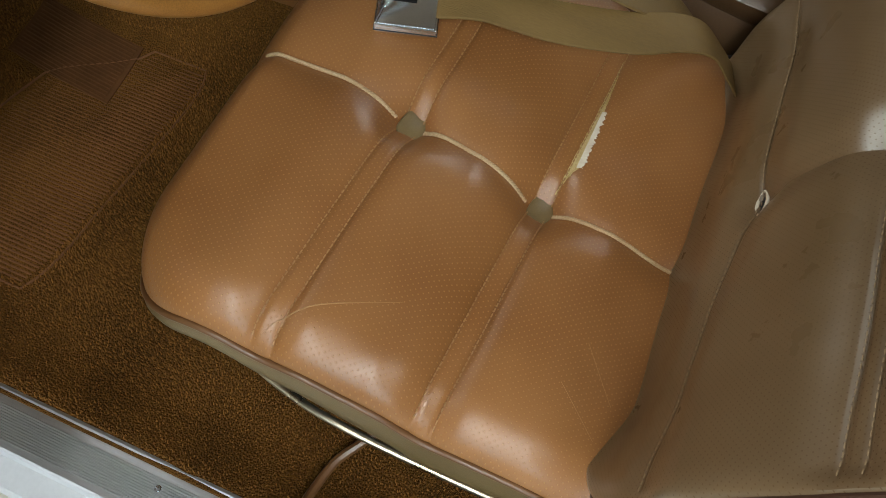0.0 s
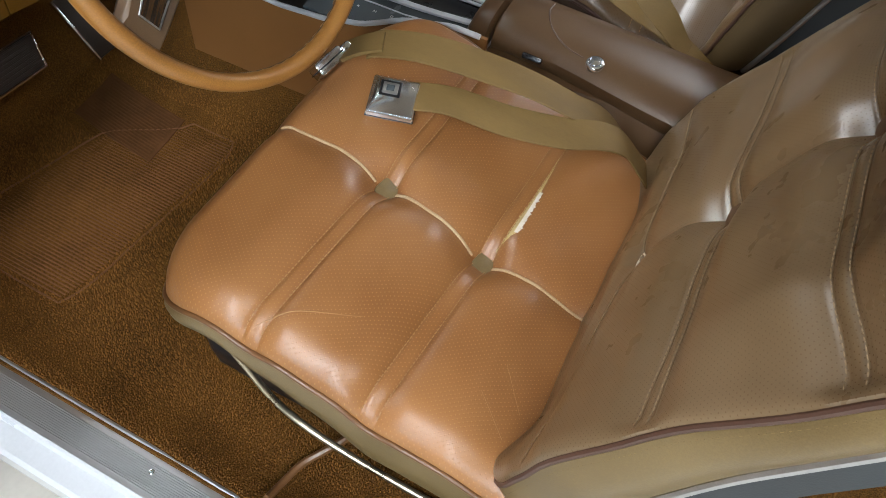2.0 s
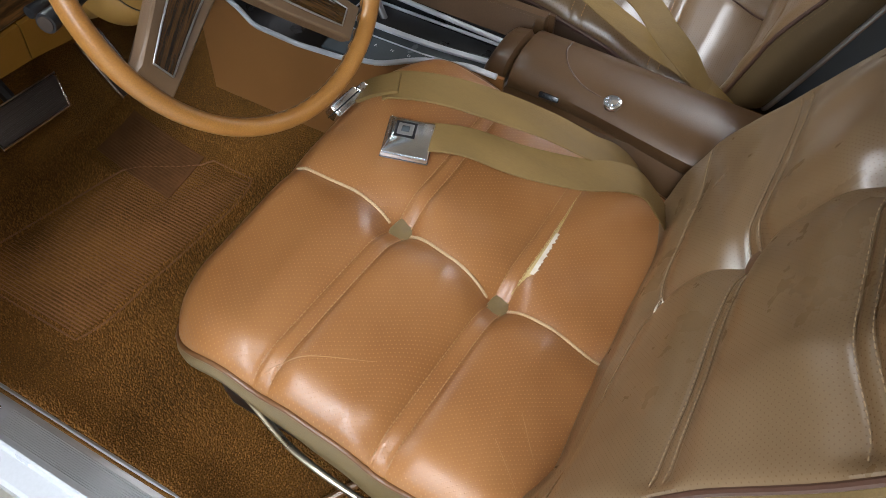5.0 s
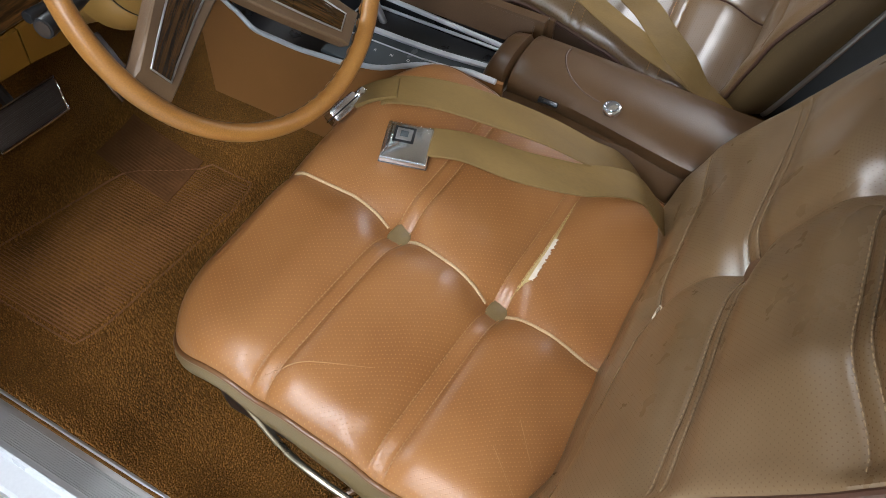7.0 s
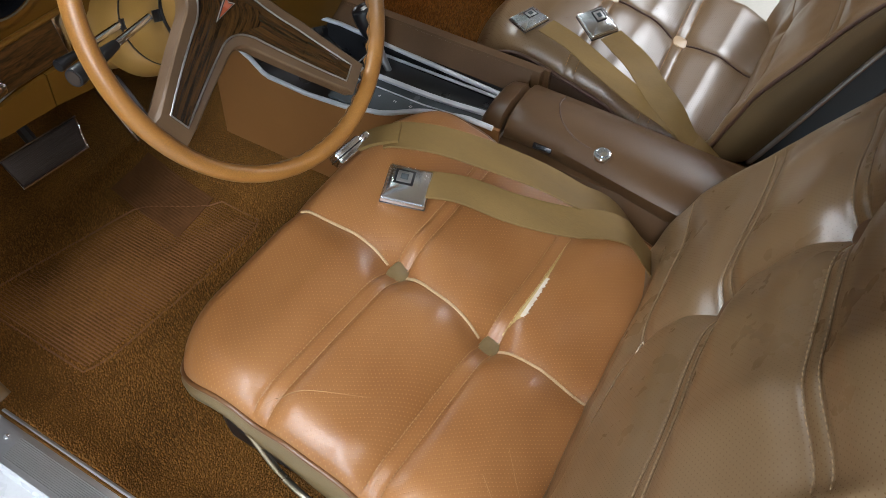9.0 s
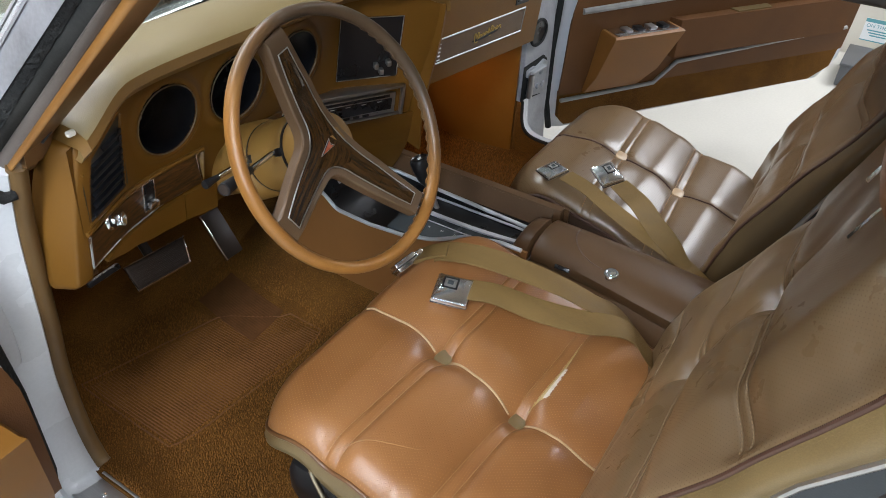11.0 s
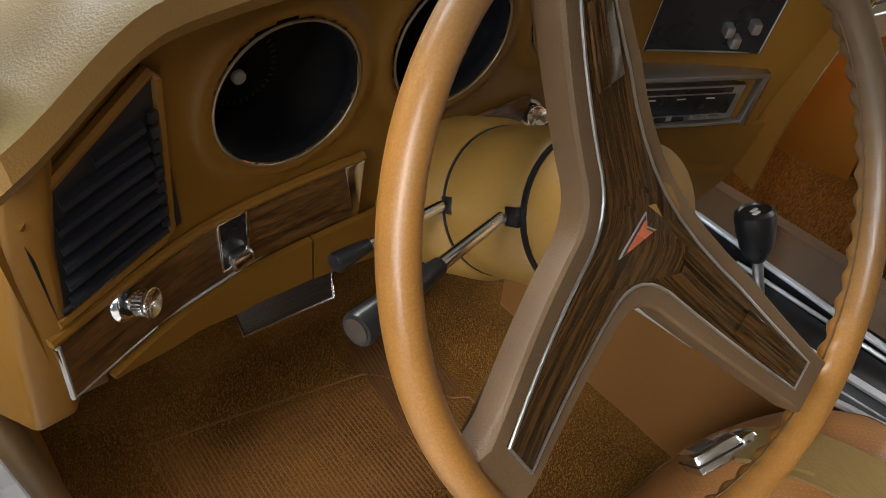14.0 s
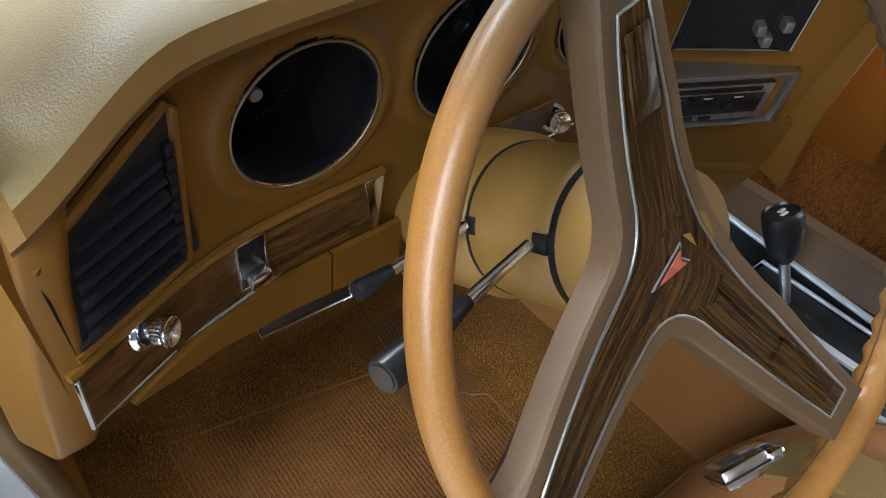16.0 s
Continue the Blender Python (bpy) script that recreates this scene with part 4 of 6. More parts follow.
        part("stitching", stitches([panel(0.10, v / 60) + Vector((side * 0.0025, 0, 0)) for v in range(61)], 0.0030, 0.003, 0.0003), STITCH_SIDE, seat)
        back_edge = [panel(1.0, v / 40) + Vector((side * 0.002, 0, 0)) for v in range(41)]
        part("trim_strip", tube(back_edge, 0.0042, 8), STEEL, seat, "dull bright metal edging")
    rows = []
    for k in range(25):
        h = 0.08 + (TALL - 0.08) * k / 24
        w = wide_at(h) - 0.002
        c = B0 + UP * h
        rows.append([c + Vector((q * w, 0, 0)) - OUT * dd for q, dd in ((-1, 0.045), (-0.98, 0.09), (-0.85, 0.118), (0, 0.13), (0.85, 0.118), (0.98, 0.09), (1, 0.045), (0, 0.04))])
    part("back_shell", loft(rows), BLACK_SHELL, seat, "scuffed black plastic back shell")
    part("top_roll", tube([back_place(k / 12, 1.0) - OUT * 0.04 for k in range(13)], 0.042, 12), SEAT_PLAIN, seat)
    for k, (c, off) in enumerate(rows_b):
        for o in ((0.0,) if off == 0 else (-off, off)):
            path = []
            for j in range(60):
                xr = -0.250 + 0.500 * j / 59
                h = row_h(k, xr) + o
                path.append(B0 + Vector((xr / WIDE * wide_at(h), 0, 0)) + UP * h + OUT * (bulge(xr, h) + 0.0021))
            part("stitching", stitches(path, 0.0038, 0.0016, 0.0005), STITCH_OLIVE, seat, "tan thread stitching")
        m = axes(on_back(0, c, 0.0005), (1, 0, 0), OUT)
        if worn and k == 0:
            part("button_hole", prism([(0.011 * math.cos(a), 0.0045 * math.sin(a)) for a in (radians(v) for v in range(0, 360, 20))], 0.0020, 0.0, m), RUBBER, seat, "dark hole left by a lost tuft button")
            part("button_ring", tube([m @ Vector((0.0125 * math.cos(a), 0.0055 * math.sin(a), 0.0025)) for a in (radians(v) for v in range(0, 360, 20))], 0.0017, 6, loop=True), LINING, seat, "frayed pale edge of the button hole")
        else:
            part("button", prism([(0.015 * math.cos(a), 0.010 * math.sin(a)) for a in (radians(v) for v in range(0, 360, 20))], 0.005, 0.002, m), SEAT_PLAIN, seat)

    part("hinge_arm", box(xc + s * -0.255 - 0.012, xc + s * -0.255 + 0.012, -0.20, -0.12, 0.47, 0.575, 0.008), BLACK, seat, "black recliner hinge cover")

    if worn:
        # the split along the rear row, foam showing
        def slit(t, w):
            xr = 0.012 + 0.170 * t
            wide = 0.0125 * (smooth01(0.02, 0.22, t) * (1 - t) ** 0.8)
            ragged = 0.0018 * noise.noise((t * 34, w * 2, 0)) * (1 - t)
            y = row(0, xr) - 0.008 - wide * w + ragged
            return Vector((xc + xr, y, top(xc + xr, y) + 0.0010 + 0.0012 * noise.noise((t * 50, w * 7, 4))))
        part("torn_foam", sheet(slit, 90, 8), FOAM, seat, "yellow foam bared by a split seam")

        def flap(t, w):
            xr = 0.040 + 0.075 * t
            wide = 0.0125 * (1 - xr / 0.182) ** 0.8
            ragged = 0.0065 * (0.5 + 0.5 * noise.noise((t * 21, 0, 7))) + 0.002 * noise.noise((t * 70, 0, 1))
            y = row(0, xr) - 0.0085 - wide * (0.62 + 0.3 * w) - ragged * w
            return Vector((xc + xr, y, top(xc + xr, y) + 0.0018 + 0.0016 * w * noise.noise((t * 30, w, 3))))
        part("torn_lining", sheet(flap, 90, 4), LINING, seat, "ragged white backing cloth at the tear")
        creases = (((-0.246, 0.163), (-0.228, 0.150), (-0.212, 0.133), (-0.192, 0.103), (-0.173, 0.071)), )
        for pts in creases:
            path = smooth_path([Vector((xc + a, b, 0)) for a, b in pts], 14)
            for p in path:
                p.z = top(p.x, p.y) + 0.0002
            part("crease", tube(path, lambda t: 0.0006 * math.sin(math.pi * min(1, t * 0.9 + 0.08)) + 0.0001, 6), STITCH, seat, "pale worn crease")
        for a, b, c2, d2 in ((-0.127, -0.086, -0.169, -0.123), (-0.171, -0.075, -0.204, -0.117)):
            path = [Vector((xc + a + (c2 - a) * j / 14, b + (d2 - b) * j / 14, 0)) for j in range(15)]
            for p in path:
                p.z = top(p.x, p.y) + 0.0001
            part("scratch", tube(path, 0.00022, 5), STITCH, seat, "fine pale scratch")
        hc = B0 + UP * 0.712 + OUT * 0.024
        rows = []
        for k in range(13):
            a = math.pi * k / 12
            w, q = 0.205, math.sin(a) ** 0.35
            rows.append([hc + Vector((-w * math.cos(a), 0, 0)) + UP * (0.078 * q * math.copysign(abs(math.cos(g)) ** 0.6, math.cos(g))) + OUT * (0.048 * q * math.copysign(abs(math.sin(g)) ** 0.7, math.sin(g))) for g in (radians(v) for v in range(0, 360, 20))])
        part("headrest", loft(rows), SADDLE, seat, "tan vinyl headrest")
        for dx in (-0.06, 0.06):
            part("headrest_post", tube([hc + Vector((dx, 0, 0)) - UP * 0.06, hc + Vector((dx, 0, 0)) - UP * 0.14], 0.006, 8), CHROME, seat)
    return seat, top


driver_seat, driver_top = build_seat(-1, -0.373, SEAT, SEAT_BACK, BUTTON, "saddle-tan tufted vinyl bucket seat with a split seam", True)
passenger_seat, passenger_top = build_seat(1, 0.373, SEAT_FAR, SEAT_FAR, BUTTON_PALE, "brown tufted vinyl bucket seat, sound and glossy", False, 0.34)


# ---- seat belts ----
def buckle(name, label, m, size=1.0, ratio=1.0, group="seat belts"):
    """A square metal push-button buckle, built about the frame m (local z up)."""
    ob = thing(name, label, "seat belt", m.translation, group)
    w, l = 0.030 * size, 0.0305 * size * ratio
    m0, m = m, m @ Matrix.Translation((-0.005 * size, 0.006 * size * ratio, 0))
    rings = [[mm @ Vector((sx * a, sy * b, z)) for sx, sy in ((-1, -1), (1, -1), (1, 1), (-1, 1))] for mm, a, b, z in ((m0, w, l, 0), (m0, w, l, 0.0095 * size), (m0, w * 0.96, l * 0.96, 0.0115 * size), (m, w * 0.52, l * 0.48, 0.0180 * size))]
    bm = loft(rings)
    bmesh.ops.bevel(bm, geom=bm.edges, offset=0.0012, segments=2, affect="EDGES")
    body = part("housing", bm, BUCKLE, ob)
    part("edge_line", tube([m0 @ Vector((sx * w * 1.005, sy * l * 1.005, 0.0040)) for sx, sy in ((-1, -1), (1, -1), (1, 1), (-1, 1))], 0.0009, 6, loop=True), BLACK, ob)
    part("button_well", box(-0.0135 * size, 0.0135 * size, -0.0125 * size * ratio, 0.0125 * size * ratio, 0.0160 * size, 0.0186 * size, 0.001, m), BLACK, ob)
    part("push_button", box(-0.010 * size, 0.010 * size, -0.009 * size * ratio, 0.009 * size * ratio, 0.0170 * size, 0.0198 * size, 0.0012, m), STEEL, ob)
    part("button_mark", box(-0.005 * size, 0.005 * size, -0.0045 * size * ratio, 0.0045 * size * ratio, 0.0194 * size, 0.0203 * size, 0.0003, m), DARK_PLATE, ob, "square mark on the button")
    return ob


def belt(parent, points, across, width=0.046):
    p = smooth_path(points, 8)
    a = smooth_path(across, 8)
    band = part("webbing", strap(p, a, width, 0.0022), WEBBING, parent, "tan seat belt webbing")
    for side in (-0.5, -0.44, 0.44, 0.5):
        line = []
        for k, q in enumerate(p):
            ahead = (p[min(k + 1, len(p) - 1)] - p[max(k - 1, 0)]).normalized()
            s = (a[k] - ahead * a[k].dot(ahead)).normalized()
            line.append(q + s * (side * width * 0.985) + s.cross(ahead).normalized() * (0.0009 if abs(side) < 0.5 else 0.0))
        part("selvedge", tube(line, 0.0009 if abs(side) == 0.5 else 0.0005, 5), WEBBING, band)


BM = axes((-0.278, 0.188, 0.661), (0.316, -0.949, 0), (-0.10, -0.10, 1))
db = buckle("seat_belt_buckle", "bright metal seat belt buckle lying on the tan seat", BM, 1.0)
belt(db, [(-0.262, 0.165, 0.670), (-0.245, 0.12, 0.669), (-0.233, 0.05, 0.662), (-0.212, -0.02, 0.658), (-0.190, -0.062, 0.656), (-0.176, -0.092, 0.645), (-0.168, -0.118, 0.615), (-0.160, -0.150, 0.575), (-0.150, -0.20, 0.53)],
     [(1, 0.15, 0.1), (1, 0.15, 0.1), (1, 0.2, 0.2), (0.95, 0.3, 0.2), (0.9, 0.45, 0.1), (0.9, 0.5, 0.05), (0.9, 0.45, 0.1), (0.9, 0.4, 0.1), (0.9, 0.4, 0.1)])
tb = thing("seat_belt_tongue", "bright metal seat belt tongue with tan webbing", "seat belt", (-0.245, 0.285, 0.65), "seat belts")
TM = axes((-0.259, 0.297, 0.651), (0.95, -0.06, 0.30), (0.06, 0.80, 0.60))
part("tongue_body", box(-0.024, 0.022, -0.0165, 0.0165, -0.0095, 0.0095, 0.004, TM), BUCKLE, tb, "bright metal tongue body")
part("edge_line", box(-0.0244, 0.0224, -0.0169, 0.0169, -0.0010, 0.0010, 0.0003, TM), BLACK, tb)
part("tongue_slot", box(-0.016, 0.004, -0.0100, 0.0100, 0.0090, 0.0099, 0.0004, TM), DARK_PLATE, tb)
part("tongue_head", box(0.020, 0.036, -0.0190, 0.0190, -0.0060, 0.0060, 0.004, TM), CHROME, tb)
part("stitched_loop", strap(smooth_path([(-0.240, 0.286, 0.660), (-0.229, 0.262, 0.675), (-0.218, 0.236, 0.6835)], 5), smooth_path([(1, 0.35, 0.05), (1, 0.25, 0.1), (1, 0.2, 0.1)], 5), 0.036, 0.0055), WEBBING, tb, "doubled webbing stitched round the tongue")
belt(tb, [(-0.226, 0.255, 0.674), (-0.218, 0.236, 0.681), (-0.203, 0.18, 0.686), (-0.188, 0.11, 0.680), (-0.174, 0.04, 0.668), (-0.163, -0.02, 0.650), (-0.138, -0.055, 0.625), (-0.120, -0.085, 0.585), (-0.112, -0.11, 0.54)],
     [(1, 0.35, 0.05), (1, 0.2, 0.1), (1, 0.15, 0.1), (1, 0.1, 0.1), (1, 0.2, 0.0), (0.95, 0.3, -0.05), (0.9, 0.4, -0.1), (0.9, 0.4, -0.1), (0.9, 0.4, -0.1)], 0.050)
PM1 = axes((0.170, 0.221, 0.652), (-0.40, -0.92, 0), (-0.12, 0.0, 1))
p1 = buckle("seat_belt_buckle", "bright metal seat belt buckle lying on the brown seat", PM1, 0.70, 1.25)
belt(p1, [(0.172, 0.190, 0.655), (0.150, 0.130, 0.655), (0.118, 0.06, 0.648), (0.098, -0.01, 0.635), (0.092, -0.06, 0.622), (0.090, -0.12, 0.595), (0.085, -0.2, 0.55)],
     [(0.85, 0.35, 0.1), (0.85, 0.35, 0.1), (0.8, 0.4, 0.2), (0.8, 0.4, 0.3), (0.8, 0.4, 0.3), (0.8, 0.3, 0.3), (0.8, 0.3, 0.3)], 0.036)
PM2 = axes((0.228, 0.120, 0.658), (-0.62, -0.78, 0.0), (-0.28, -0.05, 1))
p2 = buckle("seat_belt_buckle", "bright metal seat belt buckle lying on the brown seat", PM2, 0.95, 0.85)
belt(p2, [(0.212, 0.088, 0.660), (0.186, 0.055, 0.662), (0.150, 0.018, 0.668), (0.112, -0.025, 0.660), (0.092, -0.07, 0.640), (0.085, -0.12, 0.60), (0.082, -0.2, 0.55)],
     [(0.9, 0.35, 0.1), (0.8, -0.3, 0.3), (0.5, -0.7, 0.5), (0.4, -0.6, 0.7), (0.8, -0.1, 0.5), (0.9, 0.2, 0.3), (0.9, 0.2, 0.3)], 0.038)
tb.location.z += 0.010
p1.location.z += 0.012
p2.location.z += 0.004


# ---- dashboard ----
dash = thing("dashboard", "tan plastic dashboard, padded top with its sheen painted cream", "dashboard", (-0.3, 0.7, 0.75))


def plan_y(x):
    """How far ahead the instrument face stands at x."""
    left = 0.572 + 0.45 * (x + 0.56)
    right = 0.570 - 0.72 * (x + 0.08)
    return -0.012 * math.log(math.exp(-left / 0.012) + math.exp(-0.577 / 0.012) + math.exp(-right / 0.012))


def face(x, z, lift=0.0):
    """A point on the instrument face, lift metres towards the driver."""
    return Vector((x, plan_y(x) - 0.15 * (z - 0.92) - lift, z))


def face_frame(x, z, lift=0.0):
    p = face(x, z, lift)
    tx = face(x + 0.004, z) - face(x - 0.004, z)
    tz = face(x, z + 0.01) - face(x, z - 0.01)
    return axes(p, tx, tx.cross(tz))


GAUGES = ((-0.478, 0.946), (-0.340, 0.945), (-0.202, 0.943))
GR = 0.0545


def face_top(x):
    return 1.035 - 0.036 * smooth01(-0.555, -0.665, x) - 0.02 * smooth01(0.0, 0.06, x)


def lower_edge(x):
    return lerp_table(((-0.70, 0.818), (-0.648, 0.801), (-0.585, 0.777), (-0.53, 0.760), (-0.474, 0.754), (-0.395, 0.742), (-0.12, 0.742), (0.02, 0.692)), x)


# the face, with round openings for the gauges
bm = bmesh.new()
NX, NZ = 190, 84
grid = {}
for i in range(NX + 1):
    x = -0.668 + 0.712 * i / NX
    low = lower_edge(x)
    for j in range(NZ + 1):
        z = low + (face_top(x) - low) * j / NZ
        grid[i, j] = (x + 0.030 * smooth01(0.0, 1.0, (i / NX - 0.85) / 0.15) * smooth01(0.74, 1.0, z), z)
verts = {}


def vert_at(i, j):
    if (i, j) not in verts:
        x, z = grid[i, j]
        lift = sum(0.006 * bump_at(math.hypot(x - gx, z - gz) - GR - 0.006, 0.008) for gx, gz in GAUGES)
        verts[i, j] = bm.verts.new(face(x, z, lift))
    return verts[i, j]


for i in range(NX):
    for j in range(NZ):
        x = (grid[i, j][0] + grid[i + 1, j][0]) / 2
        z = (grid[i, j][1] + grid[i, j + 1][1]) / 2
        if all(math.hypot(x - gx, z - gz) > GR for gx, gz in GAUGES):
            bm.faces.new((vert_at(i, j), vert_at(i + 1, j), vert_at(i + 1, j + 1), vert_at(i, j + 1)))
part("instrument_panel", bm, DASH, dash, "tan plastic instrument panel")


def gauge(x, z, marks):
    m = face_frame(x, z)
    g = part("gauge", lathe([(GR - 0.001, 0.004), (GR - 0.002, 0.0), (GR - 0.004, -0.058), (0.001, -0.060)], m, 48, cap=False), GAUGE, dash, "black round gauge")
    part("bezel", tube([m @ Vector((GR * math.cos(a), GR * math.sin(a), 0.0060)) for a in (radians(v) for v in range(0, 360, 6))], 0.0010, 8, loop=True), BEZEL, g, "thin dull bezel")
    part("lens", lathe([(0.0005, -0.004), (GR - 0.0025, -0.004), (GR - 0.0025, -0.0025), (0.0005, -0.0025)], m, 40, cap=False), LENS, g).visible_shadow = False
    part("dial", lathe([(0.0005, -0.050), (GR * 0.86, -0.050), (GR * 0.9, -0.053)], m, 40, cap=False), GAUGE, g)
    if marks == "ring":
        for k in range(36):
            a = radians(10 * k)
            part("tick", box(-0.0004, 0.0004, 0.026, 0.030, -0.0495, -0.0488, 0, m @ Matrix.Translation((-0.008, -0.010, 0)) @ pose(0, 0, 0, 0, 0, 10 * k)), FAINT, g)
        part("hub", lathe([(0.0052, 0), (0.0052, 0.003), (0.0044, 0.0040), (0.001, 0.0042)], m @ Matrix.Translation((-0.009, -0.016, -0.049)), 20), PRINT, g, "bright reset knob")
    else:
        for k in range(9):
            a = radians(-130 + 32 * k)
            part("tick", box(-0.004, 0.004, -0.003, 0.003, -0.0495, -0.0488, 0, m @ Matrix.Translation((0.034 * math.sin(a), 0.034 * math.cos(a), 0)) @ pose(0, 0, 0, 0, 0, -math.degrees(a))), FAINT, g)
        part("needle", box(-0.0007, 0.0007, -0.006, 0.033, -0.048, -0.0472, 0, m @ pose(0, 0, 0, 0, 0, 115)), FAINT, g)
    return g


gauge(*GAUGES[0], "ring")
gauge(*GAUGES[1], "marks")
gauge(*GAUGES[2], "marks")


def face_strip(pts, r, material, name, parent, label="", lift=0.001, loop=False):
    part(name, tube([face(x, z, lift) for x, z in pts], r, 6, loop=loop), material, parent, label)


def face_patch(x0, x1, zlow, zhigh, lift, material, name, parent, label="", n=24, thick=0.003):
    def f(u, v):
        x = x0 + (x1 - x0) * u
        a, b = zlow(u), zhigh(u)
        return face(x, a + (b - a) * v, lift)
    return part(name, sheet(f, n, 6, thick), material, parent, label)


SLAT = mat("satin_black_vent_plastic", (0.0110, 0.0118, 0.0145), (0.0065, 0.0070, 0.0090), 0.34, fine=700, bump=0.06, dist=0.0003, big=15, spec=0.30)
# left air vent
def vent_top(u):
    return 0.952 + 0.045 * min(1, u / 0.85)


vent = face_patch(-0.656, -0.566, lambda u: 0.877 + 0.006 * u, vent_top, 0.0015, BLACK, "air_vent", dash, "black slatted air vent")
for k in range(8):
    z0 = 0.884 + 0.0135 * k
    u0 = 0.0 if z0 < 0.940 else min(0.9, (z0 - 0.940) / 0.050)
    x0, x1 = max(-0.652 + 0.086 * u0, -0.647 + 0.135 * (z0 - 0.87)), -0.577
    if x1 - x0 > 0.012:
        rows = []
        for j in range(7):
            x = x0 + (x1 - x0) * j / 6
            zz = z0 + 0.004 * (j / 6)
            rows.append([face(x, zz - 0.0006, 0.0100), face(x, zz + 0.0006, 0.0118), face(x, zz + 0.0036, 0.0105), face(x, zz + 0.0060, 0.0015)])
        part("slat", loft(rows), SLAT, vent)
for k in range(9):
    part("tab", box(-0.003, 0.003, -0.0040, 0.0040, 0, 0.003, 0.001, face_frame(-0.5775 + 0.0008 * k, 0.894 + 0.0100 * k, 0.006)), SLAT, vent, "toothed edge of the vent")
part("vent_frame", tube([face(x, z, 0.003) for x, z in ((-0.655, 0.955), (-0.64, 0.965), (-0.567, 1.001), (-0.5635, 0.995), (-0.574, 0.884), (-0.580, 0.8785), (-0.656, 0.8745))], 0.0042, 8), DASH, vent)
part("vent_lip", tube([face(x, z, 0.004) for x, z in ((-0.652, 0.881), (-0.610, 0.882), (-0.580, 0.887))], 0.003, 6), BLACK, vent)

# wood strip with its bright edges
strip = face_patch(-0.664, -0.420, lambda u: 0.808 - 0.004 * u, lambda u: 0.858 + 0.004 * u, 0.003, WOOD, "wood_strip", dash, "dark walnut-grain strip", 40)
face_strip([(-0.665, 0.806), (-0.60, 0.805)], 0.0014, STEEL, "bright_edge", strip, "bright lower edging", 0.005)
face_strip([(-0.60, 0.805), (-0.50, 0.804), (-0.420, 0.803)], 0.0012, SATIN, "bright_edge", strip, "dulled lower edging", 0.003)
face_strip([(-0.665, 0.806), (-0.661, 0.859)], 0.0018, SATIN, "bright_edge", strip, "", 0.005)
part("end_cap", prism([(-0.012, 0.030), (0.006, 0.030), (0.003, -0.030), (-0.002, -0.030)], 0.004, 0.001, face_frame(-0.421, 0.833, 0.003)), CHROME, strip, "bright tapered end cap")
part("upper_lip", tube([face(-0.664 + 0.25 * k / 20, 0.864, 0.003) for k in range(21)], 0.004, 8), DASH, dash)
# wiper switch
m = face_frame(-0.530, 0.838, 0.005)
sw = part("wiper_switch", join(*[box(a, b, c, d2, 0, 0.003, 0.0008, m) for a, b, c, d2 in ((-0.0125, -0.0105, -0.026, 0.026), (0.0105, 0.0125, -0.026, 0.026), (-0.0125, 0.0125, 0.024, 0.026), (-0.0125, 0.0125, -0.026, -0.024))]), CHROME, dash, "bright-framed wiper switch")
part("well", box(-0.0105, 0.0105, -0.024, 0.024, -0.004, 0.0024, 0, m), BLACK, sw)
part("lever", box(-0.008, 0.010, -0.021, -0.007, 0.0, 0.013, 0.003, m), CHROME, sw)
# headlamp knob
for kx, kz, way in ((-0.616, 0.851, (0.66, -0.74, 0.12)), (-0.230, 0.836, (-0.35, -0.88, 0.30))):
    m = axes(face(kx, kz, 0.003), (1, 0, 0), way) @ Matrix.Scale(0.74, 4)
    kn = part("pull_knob", lathe([(0.0190, 0), (0.0190, 0.002), (0.0165, 0.0055), (0.0130, 0.0060), (0.0090, 0.0045), (0.0085, 0.013)], m, 32), CHROME, dash, "turned bright pull knob")
    rings = []
    for r, z, cut in ((0.0085, 0.0125, 0), (0.0116, 0.0135, 1), (0.0122, 0.0150, 1), (0.0122, 0.0235, 1), (0.0126, 0.0245, 0), (0.0138, 0.0265, 0), (0.0136, 0.0285, 0), (0.0124, 0.0290, 0), (0.0060, 0.0262, 0), (0.0005, 0.0256, 0)):
        rings.append([m @ Vector(((r - 0.0009 * cut * (j % 2)) * math.cos(math.pi * j / 22), (r - 0.0009 * cut * (j % 2)) * math.sin(math.pi * j / 22), z)) for j in range(44)])
    part("fluted_cap", loft(rings), CHROME, kn, "fluted chrome cap with a dished face")
    part("knob_gap", lathe([(0.0128, 0.0052), (0.0128, 0.0068), (0.0092, 0.0070)], m, 24), BLACK, kn)
face_patch(-0.300, -0.235, lambda u: 0.815, lambda u: 0.858, 0.003, WOOD, "wood_patch", dash, "dark walnut-grain patch", 10)
face_strip([(-0.262, 0.808), (-0.195, 0.812)], 0.002, CHROME, "bright_edge", dash, "", 0.004)

# lower panel with its gap, and the side of the dash
for x0, x1 in ((-0.640, -0.4645), (-0.4625, -0.395)):
    face_patch(x0, x1, lambda u: lower_edge(x0 + (x1 - x0) * u) - 0.003, lambda u: 0.800, 0.004, DASH, "lower_panel", dash, "", 16, 0.006)
rows = []
